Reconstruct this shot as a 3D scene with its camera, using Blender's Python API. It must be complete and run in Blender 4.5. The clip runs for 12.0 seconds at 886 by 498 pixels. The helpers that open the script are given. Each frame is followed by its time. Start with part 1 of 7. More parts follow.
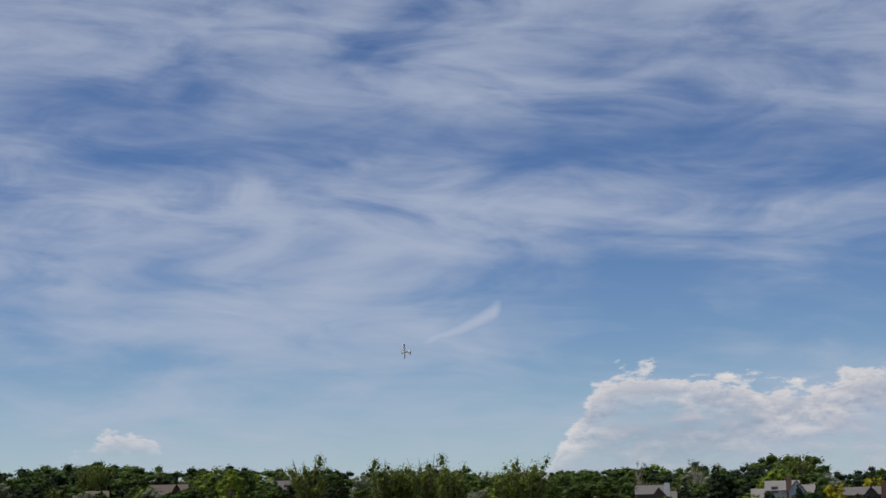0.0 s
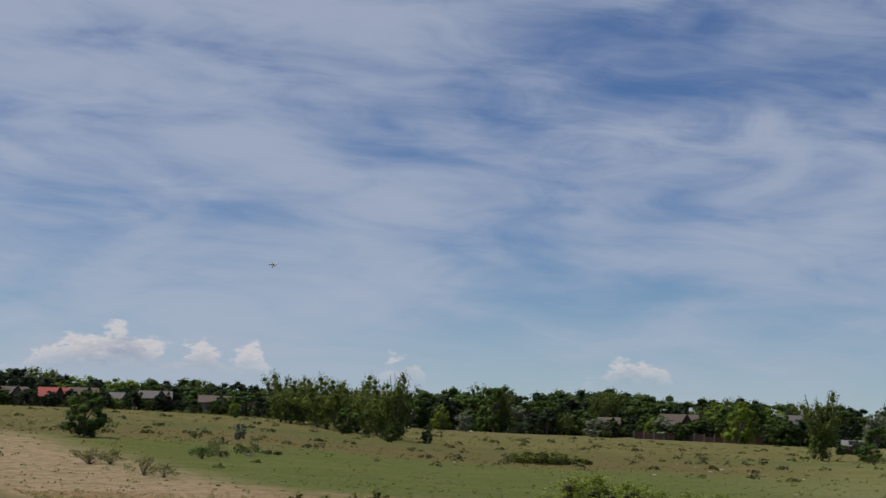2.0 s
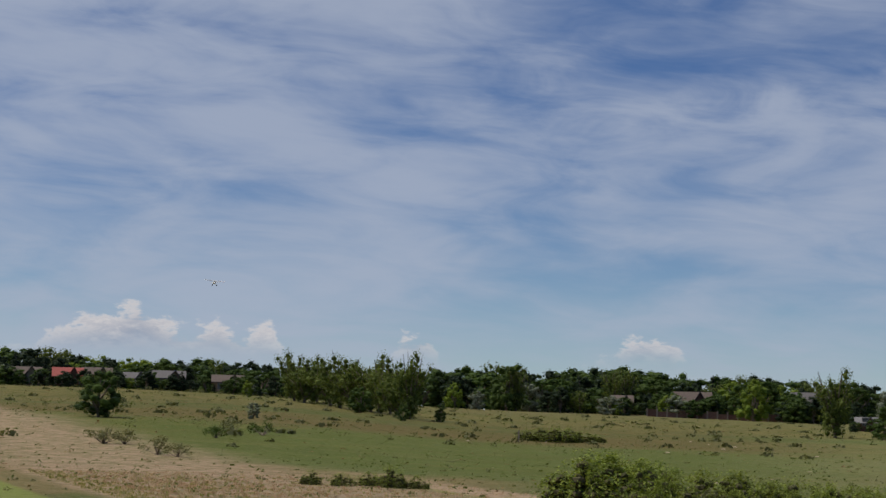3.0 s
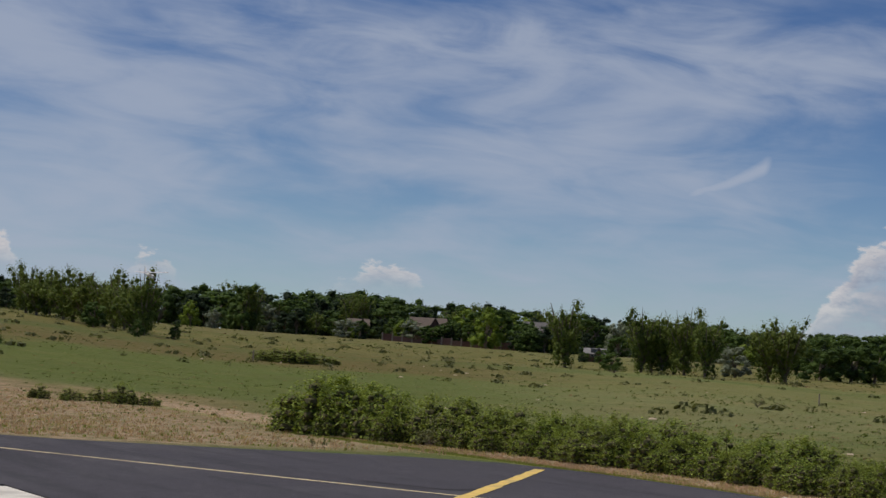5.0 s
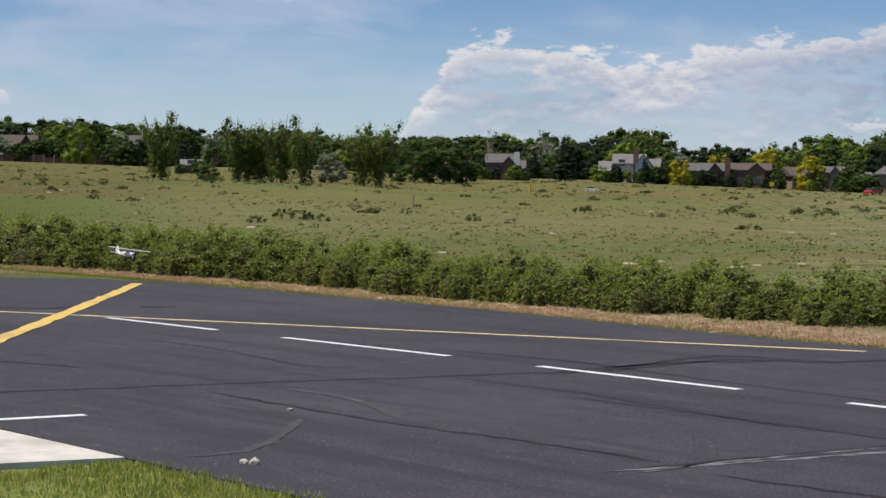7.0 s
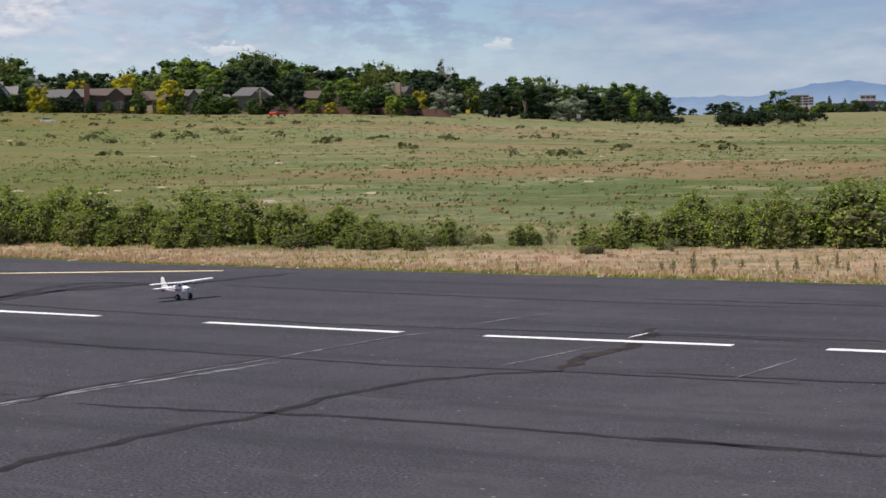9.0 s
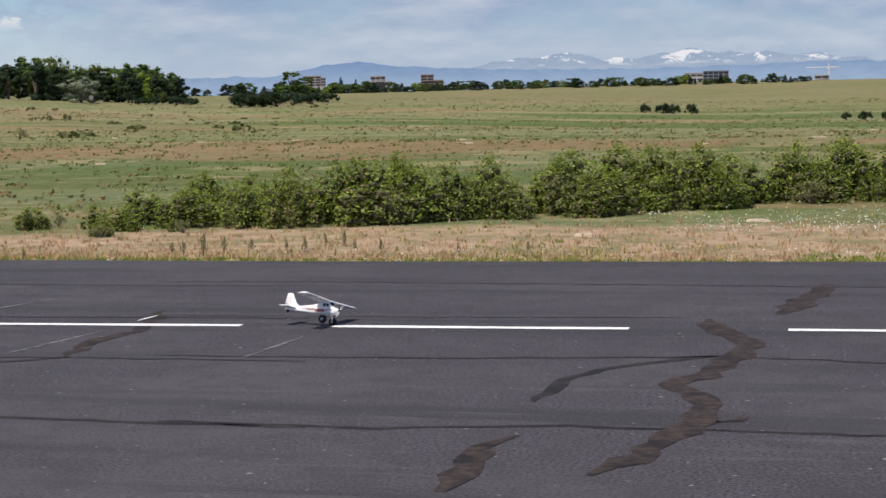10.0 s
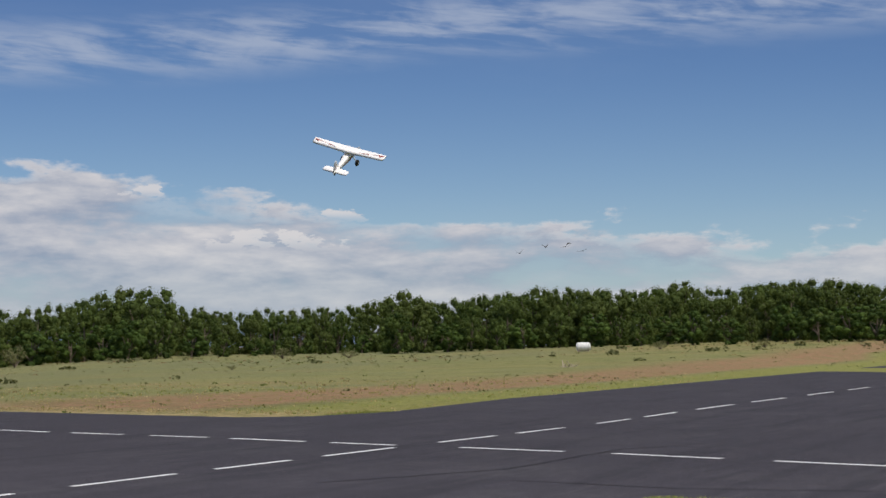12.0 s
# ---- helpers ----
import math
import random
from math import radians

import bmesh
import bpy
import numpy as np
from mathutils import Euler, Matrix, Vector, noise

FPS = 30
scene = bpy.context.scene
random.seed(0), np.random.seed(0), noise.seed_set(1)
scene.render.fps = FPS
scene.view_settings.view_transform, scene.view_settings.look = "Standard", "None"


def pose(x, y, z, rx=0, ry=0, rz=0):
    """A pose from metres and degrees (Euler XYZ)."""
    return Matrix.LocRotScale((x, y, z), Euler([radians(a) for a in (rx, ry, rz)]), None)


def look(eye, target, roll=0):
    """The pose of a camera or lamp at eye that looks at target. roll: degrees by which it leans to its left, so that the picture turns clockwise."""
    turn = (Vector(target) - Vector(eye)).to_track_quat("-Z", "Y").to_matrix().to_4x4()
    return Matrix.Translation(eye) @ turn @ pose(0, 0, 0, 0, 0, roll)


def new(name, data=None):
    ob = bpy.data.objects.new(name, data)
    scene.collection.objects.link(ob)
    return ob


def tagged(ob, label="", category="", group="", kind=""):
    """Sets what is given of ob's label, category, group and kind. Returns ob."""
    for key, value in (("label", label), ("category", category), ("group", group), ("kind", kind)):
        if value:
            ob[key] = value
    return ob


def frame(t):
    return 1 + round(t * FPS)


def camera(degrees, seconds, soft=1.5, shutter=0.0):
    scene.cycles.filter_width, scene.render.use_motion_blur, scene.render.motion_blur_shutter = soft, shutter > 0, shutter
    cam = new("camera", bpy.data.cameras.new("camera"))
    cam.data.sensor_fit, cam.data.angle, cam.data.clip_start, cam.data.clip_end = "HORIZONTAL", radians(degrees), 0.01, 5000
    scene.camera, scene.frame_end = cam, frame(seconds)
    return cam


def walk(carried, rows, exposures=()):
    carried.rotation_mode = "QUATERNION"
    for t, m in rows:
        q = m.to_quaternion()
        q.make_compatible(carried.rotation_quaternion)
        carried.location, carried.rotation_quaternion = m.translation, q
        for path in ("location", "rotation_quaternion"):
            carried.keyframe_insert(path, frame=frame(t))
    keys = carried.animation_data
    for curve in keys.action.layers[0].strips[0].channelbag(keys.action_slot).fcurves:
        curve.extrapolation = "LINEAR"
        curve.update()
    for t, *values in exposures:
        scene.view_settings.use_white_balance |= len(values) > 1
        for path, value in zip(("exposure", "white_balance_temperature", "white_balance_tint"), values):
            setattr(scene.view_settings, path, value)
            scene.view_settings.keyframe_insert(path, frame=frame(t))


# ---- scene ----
# ---------- camera: a person turning on the spot with a long lens ----------
cam = camera(26.45, 12.0, soft=1.5)
EYE_Z, ARM = 1.72, 0.319


def view(yaw, pitch, roll):
    y, p = radians(yaw), radians(pitch)
    eye = Vector((-math.sin(y) * ARM, math.cos(y) * ARM, EYE_Z))
    way = Vector((-math.sin(y) * math.cos(p), math.cos(y) * math.cos(p), math.sin(p)))
    return look(eye, eye + way, roll)


PATH = [
    (0.0, 54.61, 8.60, -1.48), (0.5, 58.96, 7.63, -1.22), (1.0, 63.48, 6.77, -0.04), (1.5, 65.68, 6.63, 0.81),
    (2.0, 70.25, 6.50, 1.54), (2.5, 71.41, 6.39, 1.58), (2.7, 71.22, 6.21, 1.49), (4.5, 65.43, 4.07, 2.04),
    (5.0, 62.66, 3.78, 3.09), (5.5, 58.44, 3.02, 3.11), (6.0, 56.78, 0.64, 2.05), (6.5, 53.14, -0.90, 1.02),
    (7.0, 50.29, -1.62, 0.59), (7.2, 48.83, -1.99, 0.50), (8.8, 33.43, -3.87, -1.56), (9.0, 31.19, -4.00, -1.24),
    (9.5, 25.47, -4.47, -1.53), (9.8, 19.84, -4.82, -1.48), (10.0, 16.58, -4.90, -1.33), (10.2, 12.16, -4.89, -1.09),
    (10.5, -0.22, -4.49, -0.43), (10.7, -10.93, -4.04, 0.66), (10.8, -16.25, -3.44, 0.96), (11.0, -25.57, -2.26, 1.00),
    (11.2, -33.95, -0.66, 0.92), (11.3, -38.16, -0.29, 0.65), (11.5, -47.99, 0.97, 0.63), (11.7, -57.67, 2.09, 0.36),
    (11.8, -61.83, 2.33, 0.18), (12.0, -66.87, 2.85, -0.26)]
walk(cam, [(t, view(a, b, c)) for t, a, b, c in PATH],
     exposures=[(0.0, -0.35), (0.5, -0.4), (2.5, -0.5), (5.5, -0.6), (6.5, -0.25), (8.8, -0.02), (10.5, 0.04), (11.2, -0.18), (11.7, -0.38), (12.0, -0.38)])

# ---------- light ----------
SUN_WAY = Vector((-0.192, -0.394, 0.899))
sun = new("sun", bpy.data.lights.new("sun", "SUN"))
sun.data.energy, sun.data.angle, sun.data.color = 4.6, radians(0.53), (1.0, 0.925, 0.80)
sun.matrix_basis = look((0, 0, 60), Vector((0, 0, 60)) - SUN_WAY)


class Nodes:
    """Small helper to write node trees as expressions."""

    def __init__(self, tree):
        self.t = tree
        tree.nodes.clear()

    def add(self, kind):
        return self.t.nodes.new(kind)

    def put(self, socket, v):
        if isinstance(v, bpy.types.NodeSocket):
            self.t.links.new(v, socket)
        else:
            socket.default_value = v

    def m(self, op, a, b=0.0, c=0.0, clamp=False):
        n = self.add("ShaderNodeMath")
        n.operation, n.use_clamp = op, clamp
        for s, v in zip(n.inputs, (a, b, c)):
            self.put(s, v)
        return n.outputs[0]

    def noise(self, vec, scale, detail=4.0, rough=0.55, distort=0.0, lac=2.0):
        n = self.add("ShaderNodeTexNoise")
        if vec is not None:
            self.put(n.inputs["Vector"], vec)
        for k, v in (("Scale", scale), ("Detail", detail), ("Roughness", rough), ("Distortion", distort), ("Lacunarity", lac)):
            n.inputs[k].default_value = v
        return n.outputs["Fac"]

    def ramp(self, x, lo, hi, a=0.0, b=1.0, smooth=True):
        n = self.add("ShaderNodeMapRange")
        n.interpolation_type = "SMOOTHSTEP" if smooth else "LINEAR"
        for s, v in zip(n.inputs, (x, lo, hi, a, b)):
            self.put(s, v)
        return n.outputs[0]

    def mix(self, f, a, b, how="MIX"):
        n = self.add("ShaderNodeMix")
        n.data_type, n.blend_type = "RGBA", how
        self.put(n.inputs[0], f)
        for s, v in ((n.inputs[6], a), (n.inputs[7], b)):
            self.put(s, (*v, 1) if isinstance(v, tuple) and len(v) == 3 else v)
        return n.outputs[2]

    def xyz(self, vec):
        n = self.add("ShaderNodeSeparateXYZ")
        self.put(n.inputs[0], vec)
        return n.outputs

    def vec(self, x, y, z=0.0):
        n = self.add("ShaderNodeCombineXYZ")
        for s, v in zip(n.inputs, (x, y, z)):
            self.put(s, v)
        return n.outputs[0]

    def curve(self, x, points):
        n = self.add("ShaderNodeFloatCurve")
        c = n.mapping.curves[0]
        c.points[0].location, c.points[1].location = points[0], points[-1]
        for p in points[1:-1]:
            c.points.new(*p)
        n.mapping.update()
        self.put(n.inputs["Value"], x)
        return n.outputs[0]


world = bpy.data.worlds.new("sky")
scene.world = world
world.use_nodes = True


def build_sky():
    N = Nodes(world.node_tree)
    way = N.add("ShaderNodeTexCoord").outputs["Generated"]
    x, y, z = N.xyz(way)
    az = N.m("MULTIPLY", N.m("ARCTAN2", N.m("MULTIPLY", x, -1.0), y), 57.2958)
    el = N.m("MULTIPLY", N.m("ARCSINE", z), 57.2958)
    sky = N.add("ShaderNodeTexSky")
    sky.sky_type, sky.sun_disc, sky.sun_elevation, sky.sun_rotation = "NISHITA", False, radians(64), radians(206)
    sky.altitude, sky.air_density, sky.dust_density, sky.ozone_density = 1700, 1.0, 0.6, 2.2
    # deepen the clear blue a little away from the horizon
    blue = N.mix(N.ramp(el, 0.0, 11.0), (0.92, 1.0, 1.08), (0.54, 0.68, 0.93))
    base = N.mix(1.0, sky.outputs[0], blue, "MULTIPLY")
    # high thin cloud: soft veils with some streaks, open in a few places
    u = N.m("ADD", N.m("MULTIPLY", az, 0.075), N.m("MULTIPLY", el, 0.06))
    v = N.m("ADD", N.m("MULTIPLY", el, 0.20), N.m("MULTIPLY", az, -0.02))
    big = N.noise(N.vec(u, v, 1.7), 1.0, 4.0, 0.5, 0.7)
    fine = N.noise(N.vec(N.m("MULTIPLY", u, 2.6), N.m("MULTIPLY", v, 3.6), 4.1), 1.0, 7.0, 0.56, 0.7)
    hair = N.noise(N.vec(N.m("MULTIPLY", u, 5.0), N.m("MULTIPLY", v, 16.0), 7.7), 1.0, 4.0, 0.6, 0.5)
    thin = N.m("ADD", N.m("MULTIPLY", big, 0.52), N.m("ADD", N.m("MULTIPLY", fine, 0.41), N.m("MULTIPLY", hair, 0.07)))
    gap_line = N.m("ADD", N.m("MULTIPLY", N.m("SUBTRACT", az, 62.0), 0.05), N.m("ADD", 11.3, N.m("MULTIPLY", N.m("SUBTRACT", fine, 0.5), 3.0)))
    gap = N.ramp(N.m("ABSOLUTE", N.m("SUBTRACT", el, gap_line)), 0.4, 2.2, 0.065, 0.0)
    gap = N.m("SUBTRACT", N.m("MULTIPLY", gap, N.ramp(az, 74.0, 66.0)), N.ramp(az, 62.0, 74.0, 0.0, 0.09))
    gap = N.m("ADD", gap, N.m("MULTIPLY", N.ramp(az, 55.0, 48.0, 0.0, 0.15), N.ramp(N.m("ABSOLUTE", N.m("SUBTRACT", el, 6.6)), 0.7, 3.0, 1.0, 0.0)))
    gap = N.m("SUBTRACT", gap, N.m("MULTIPLY", N.ramp(az, 59.0, 51.0, 0.0, 0.07), N.ramp(el, 7.5, 10.0)))
    gap = N.m("ADD", gap, N.m("MULTIPLY", N.ramp(N.m("ABSOLUTE", N.m("SUBTRACT", az, 66.5)), 2.0, 6.0, 0.07, 0.0), N.ramp(N.m("ABSOLUTE", N.m("SUBTRACT", el, 6.4)), 0.8, 2.6, 1.0, 0.0)))
    left = N.ramp(az, -40.0, 35.0)
    high = N.m("ADD", N.m("MULTIPLY", left, 0.88), 0.08)
    band = N.m("ABSOLUTE", N.m("SUBTRACT", el, N.m("ADD", N.m("MULTIPLY", az, -0.055), N.m("ADD", 5.2, N.m("MULTIPLY", big, 1.2)))))
    streak = N.m("MULTIPLY", N.ramp(band, 0.1, 1.3, 1.0, 0.0), N.ramp(az, -38.0, -46.0))
    streak = N.m("MULTIPLY", streak, N.ramp(N.m("ADD", N.m("MULTIPLY", fine, 0.6), N.m("MULTIPLY", hair, 0.4)), 0.38, 0.62))
    cirrus = N.m("MULTIPLY", N.ramp(N.m("SUBTRACT", thin, gap), 0.36, 0.66), high)
    cirrus = N.m("MAXIMUM", cirrus, N.m("MULTIPLY", streak, 0.85))
    # one small bright wisp
    bent = N.m("SUBTRACT", 55.6, az)
    off = N.m("SUBTRACT", el, N.m("ADD", N.m("ADD", 5.70, N.m("MULTIPLY", N.m("SUBTRACT", fine, 0.5), 0.5)), N.m("ADD", N.m("MULTIPLY", bent, 0.16), N.m("MULTIPLY", N.m("MULTIPLY", bent, bent), 0.085))))
    wisp = N.m("MULTIPLY", N.ramp(N.m("ABSOLUTE", off), 0.02, N.ramp(az, 55.6, 53.0, 0.14, 0.52, smooth=False), 1.0, 0.0), N.m("MULTIPLY", N.ramp(az, 55.8, 55.0), N.ramp(az, 52.7, 53.1)))
    cirrus = N.m("MAXIMUM", cirrus, N.m("MULTIPLY", wisp, N.ramp(fine, 0.3, 0.55, 0.5, 1.0)))
    base = N.mix(N.m("MULTIPLY", cirrus, 0.80), base, (5.5, 6.2, 7.7))
    # heaped cloud over the horizon: a top line that changes with the bearing
    tops = [(-110, 3.0), (-76, 3.3), (-68, 3.9), (-61, 4.6), (-57, 5.1), (-48, 5.7), (-41, 6.0), (-37, 6.7), (-30, 7.4), (-10, 8.4), (10, 8.4), (25, 7.2),
            (34, 5.3), (39, 4.9), (42.6, 4.5), (44.2, 4.1), (45.6, 4.4), (47.2, 4.6), (48.6, 4.75), (49.6, 4.6), (50.4, 3.9), (51.2, 2.6), (52.2, 1.5), (57, 1.2),
            (61.5, 1.8), (63.3, 2.5), (64.2, 3.4), (65.4, 2.9), (66.5, 2.1), (67.2, 1.4), (70.5, 1.3), (70.8, 3.0), (71.3, 3.4), (71.9, 3.0), (72.2, 1.4), (74.6, 1.7), (75.2, 2.8),
            (75.8, 3.3), (76.7, 3.1), (77.6, 3.5), (78.6, 3.0), (79.4, 4.0), (80.5, 3.6), (82, 3.3), (84, 2.5), (95, 2.8)]
    top = N.m("MULTIPLY", N.curve(N.ramp(az, -110.0, 95.0, smooth=False), [((a + 110) / 205, e / 10) for a, e in tops]), 10.0)
    right = N.ramp(az, 22.0, 33.0, 1.0, 0.0)

    def puffs(rise):
        e = N.m("ADD", el, rise)
        return N.noise(N.vec(N.m("MULTIPLY", az, 0.85), N.m("MULTIPLY", e, 1.9), 9.0), 1.0, 9.0, 0.60, 0.15)

    def sheets(rise):
        e = N.m("ADD", el, rise)
        return N.noise(N.vec(N.m("MULTIPLY", az, 0.19), N.m("MULTIPLY", e, 0.62), 5.0), 1.0, 9.0, 0.58, 0.12)

    lump, layer = puffs(0.0), sheets(0.0)
    broad = N.noise(N.vec(N.m("MULTIPLY", az, 0.12), N.m("MULTIPLY", el, 0.42), 2.0), 1.0, 6.0, 0.58, 0.3)
    rag = N.mix(right, N.m("MULTIPLY", N.m("SUBTRACT", lump, 0.5), 2.6), N.m("ADD", N.m("MULTIPLY", N.m("SUBTRACT", layer, 0.5), 3.2), N.m("MULTIPLY", N.m("SUBTRACT", lump, 0.5), 1.2)))
    edge = N.m("SUBTRACT", N.m("ADD", top, rag), el)
    body = N.ramp(edge, -0.04, N.ramp(right, 0.0, 1.0, 0.30, 0.40))
    holes = N.ramp(N.m("ADD", N.m("MULTIPLY", layer, 0.6), N.m("MULTIPLY", broad, 0.4)), 0.40, 0.52, N.ramp(az, -48.0, -60.0, 0.75, 0.30), 1.0)
    body = N.m("MULTIPLY", body, N.m("ADD", N.m("MULTIPLY", right, N.m("SUBTRACT", holes, 1.0)), 1.0))
    small = N.ramp(az, 54.0, 58.0)
    body = N.m("MULTIPLY", body, N.ramp(el, N.ramp(small, 0.0, 1.0, 1.2, 2.3), N.ramp(small, 0.0, 1.0, 3.6, 3.3), N.ramp(right, 0.0, 1.0, N.ramp(small, 0.0, 1.0, 0.45, 0.08), 0.8), 1.0))
    # light from above: bright where the cloud thins out upwards
    relief = N.m("MULTIPLY", N.m("SUBTRACT", lump, puffs(0.20)), 1.5)
    puff = N.m("ADD", N.ramp(N.m("ADD", N.m("MULTIPLY", lump, 0.6), N.m("MULTIPLY", broad, 0.4)), 0.36, 0.64, 0.15, 0.65), relief, clamp=True)
    drift = N.m("MULTIPLY", N.m("SUBTRACT", layer, sheets(0.35)), 2.0)
    sheet = N.m("ADD", N.ramp(N.m("ADD", N.m("MULTIPLY", layer, 0.5), N.m("MULTIPLY", broad, 0.5)), 0.40, 0.62, 0.12, 0.55), drift, clamp=True)
    puff = N.m("MULTIPLY", puff, N.m("ADD", N.ramp(edge, 0.5, 2.0, 0.62, 0.0), N.ramp(N.m("ADD", N.m("MULTIPLY", broad, 0.5), N.m("MULTIPLY", layer, 0.5)), 0.44, 0.58, 0.25, 0.75)))
    body = N.m("MULTIPLY", body, N.m("ADD", N.m("MULTIPLY", N.m("SUBTRACT", right, 1.0), N.ramp(edge, 0.35, 1.3, 0.0, N.ramp(N.m("ADD", N.m("MULTIPLY", layer, 0.5), N.m("MULTIPLY", lump, 0.5)), 0.43, 0.56, 0.85, 0.05))), 1.0))
    lit = N.mix(right, puff, sheet)
    rim = N.m("MULTIPLY", N.ramp(edge, 0.05, 0.9, 0.95, 0.0), N.ramp(lump, 0.34, 0.52, 0.3, 1.0))
    lit = N.m("MAXIMUM", lit, N.m("MULTIPLY", rim, N.ramp(N.m("ABSOLUTE", az), 18.0, 32.0, 0.3, 1.0)))
    calm = N.m("MULTIPLY", N.ramp(az, 40.0, 33.0), N.ramp(az, -4.0, 6.0))
    lit = N.m("ADD", N.m("MULTIPLY", lit, N.m("SUBTRACT", 1.0, N.m("MULTIPLY", calm, 0.38))), N.m("MULTIPLY", calm, 0.02))
    ends = N.ramp(N.m("ABSOLUTE", N.m("SUBTRACT", az, 6.0)), 26.0, 38.0)
    # a few small bright heads that stand before the rest
    heads = 0.0
    for a, e, w, h in ((-20.8, 2.95, 1.3, 0.55), (-28.6, 1.9, 1.5, 0.6), (-24.5, 1.0, 2.2, 0.5), (-28.5, 6.2, 2.0, 0.6), (-36.6, 6.0, 1.8, 0.5), (-32.4, 6.4, 1.5, 0.4), (-23.0, 6.3, 2.2, 0.6), (37.4, 2.1, 0.9, 0.5), (29.5, 2.1, 0.6, 0.3), (-57.7, 4.5, 1.2, 0.3), (-64.1, 3.9, 1.0, 0.22), (-61.7, 3.0, 2.6, 0.5)):
        da, de = N.m("DIVIDE", N.m("SUBTRACT", az, a), w), N.m("DIVIDE", N.m("SUBTRACT", el, e), h)
        near = N.m("SUBTRACT", N.m("ADD", 0.75, N.m("MULTIPLY", N.m("SUBTRACT", lump, 0.5), 6.5)), N.m("ADD", N.m("MULTIPLY", da, da), N.m("MULTIPLY", de, de)))
        heads = N.m("MAXIMUM", heads, N.m("MULTIPLY", N.ramp(near, 0.0, 0.5), N.ramp(de, -0.9, 0.5, 0.25, 0.9)))
    body = N.m("MAXIMUM", body, heads)
    lit = N.m("MAXIMUM", lit, heads)
    dark = N.m("MULTIPLY", N.ramp(az, 4.0, -8.0), N.ramp(az, -40.0, -30.0))
    lit = N.m("MULTIPLY", lit, N.m("SUBTRACT", 1.0, N.m("MULTIPLY", dark, N.ramp(broad, 0.42, 0.58, 0.75, 0.0))))
    lit = N.m("MAXIMUM", lit, heads)
    shade = N.mix(ends, (2.35, 3.2, 5.0), (3.7, 4.35, 5.75))
    heap = N.mix(lit, shade, N.mix(ends, (7.4, 7.4, 7.8), (9.2, 8.8, 8.8)))
    base = N.mix(N.m("MULTIPLY", body, 0.95), base, heap)
    # pale haze just over the ground
    base = N.mix(N.ramp(el, 2.4, -0.2, 0.0, 0.5), base, (4.7, 5.5, 6.9))
    bg = N.add("ShaderNodeBackground")
    N.put(bg.inputs[0], base)
    bg.inputs[1].default_value = 0.1
    out = N.add("ShaderNodeOutputWorld")
    N.put(out.inputs[0], bg.outputs[0])


build_sky()

# ---------- materials ----------


def material(name, paint, rough=0.8, metal=0.0, spec=0.3, bump=None):
    """paint(N) gives a colour socket or a colour; bump(N) gives (height socket, distance)."""
    mt = bpy.data.materials.new(name)
    mt.use_nodes = True
    N = Nodes(mt.node_tree)
    b = N.add("ShaderNodeBsdfPrincipled")
    c = paint(N) if callable(paint) else paint
    N.put(b.inputs["Base Color"], (*c, 1) if isinstance(c, tuple) else c)
    r = rough(N) if callable(rough) else rough
    N.put(b.inputs["Roughness"], r)
    b.inputs["Metallic"].default_value = metal
    b.inputs["Specular IOR Level"].default_value = spec
    if bump:
        h, dist = bump(N)
        n = N.add("ShaderNodeBump")
        n.inputs["Distance"].default_value = dist
        N.put(n.inputs["Height"], h)
        N.put(b.inputs["Normal"], n.outputs[0])
    out = N.add("ShaderNodeOutputMaterial")
    N.put(out.inputs[0], b.outputs[0])
    return mt


def place_of(N):
    return N.add("ShaderNodeTexCoord").outputs["Object"]


def speckled(a, b, scale, c=None, scale2=0.0):
    def paint(N):
        p = place_of(N)
        col = N.mix(N.ramp(N.noise(p, scale, 6), 0.35, 0.65), a, b)
        if c:
            col = N.mix(N.ramp(N.noise(p, scale2, 3), 0.48, 0.66), col, c)
        return col
    return paint


def asphalt_paint(N):
    p = place_of(N)
    x, y, z = N.xyz(p)
    grain = N.noise(p, 48.0, 3, 0.7)
    wide = N.noise(p, 0.35, 5, 0.6)
    long = N.noise(N.vec(N.m("MULTIPLY", x, 0.12), N.m("MULTIPLY", y, 1.6), 0.0), 1.0, 5, 0.65)
    col = N.mix(N.ramp(grain, 0.36, 0.64), (0.023, 0.021, 0.027), (0.091, 0.082, 0.097))
    col = N.mix(N.ramp(wide, 0.46, 0.64, 0.0, 0.5), col, (0.080, 0.074, 0.083))
    col = N.mix(N.ramp(long, 0.48, 0.66, 0.0, 0.6), col, (0.031, 0.029, 0.034))
    col = N.mix(N.ramp(N.noise(p, 3.0, 6, 0.7), 0.47, 0.62, 0.0, 0.45), col, (0.040, 0.037, 0.044))
    col = N.mix(N.ramp(N.noise(N.vec(N.m("MULTIPLY", x, 0.5), N.m("MULTIPLY", y, 4.0), 8.0), 1.0, 6, 0.7), 0.56, 0.68, 0.0, 0.35), col, (0.115, 0.107, 0.115))
    col = N.mix(N.ramp(x, 20.0, 27.0, 0.0, 0.38), col, N.mix(0.5, col, (0.012, 0.011, 0.013)))
    chip = N.ramp(N.noise(p, 21.0, 1, 0.3), 0.76, 0.79)
    return N.mix(N.m("MULTIPLY", chip, 0.5), col, (0.42, 0.40, 0.37))


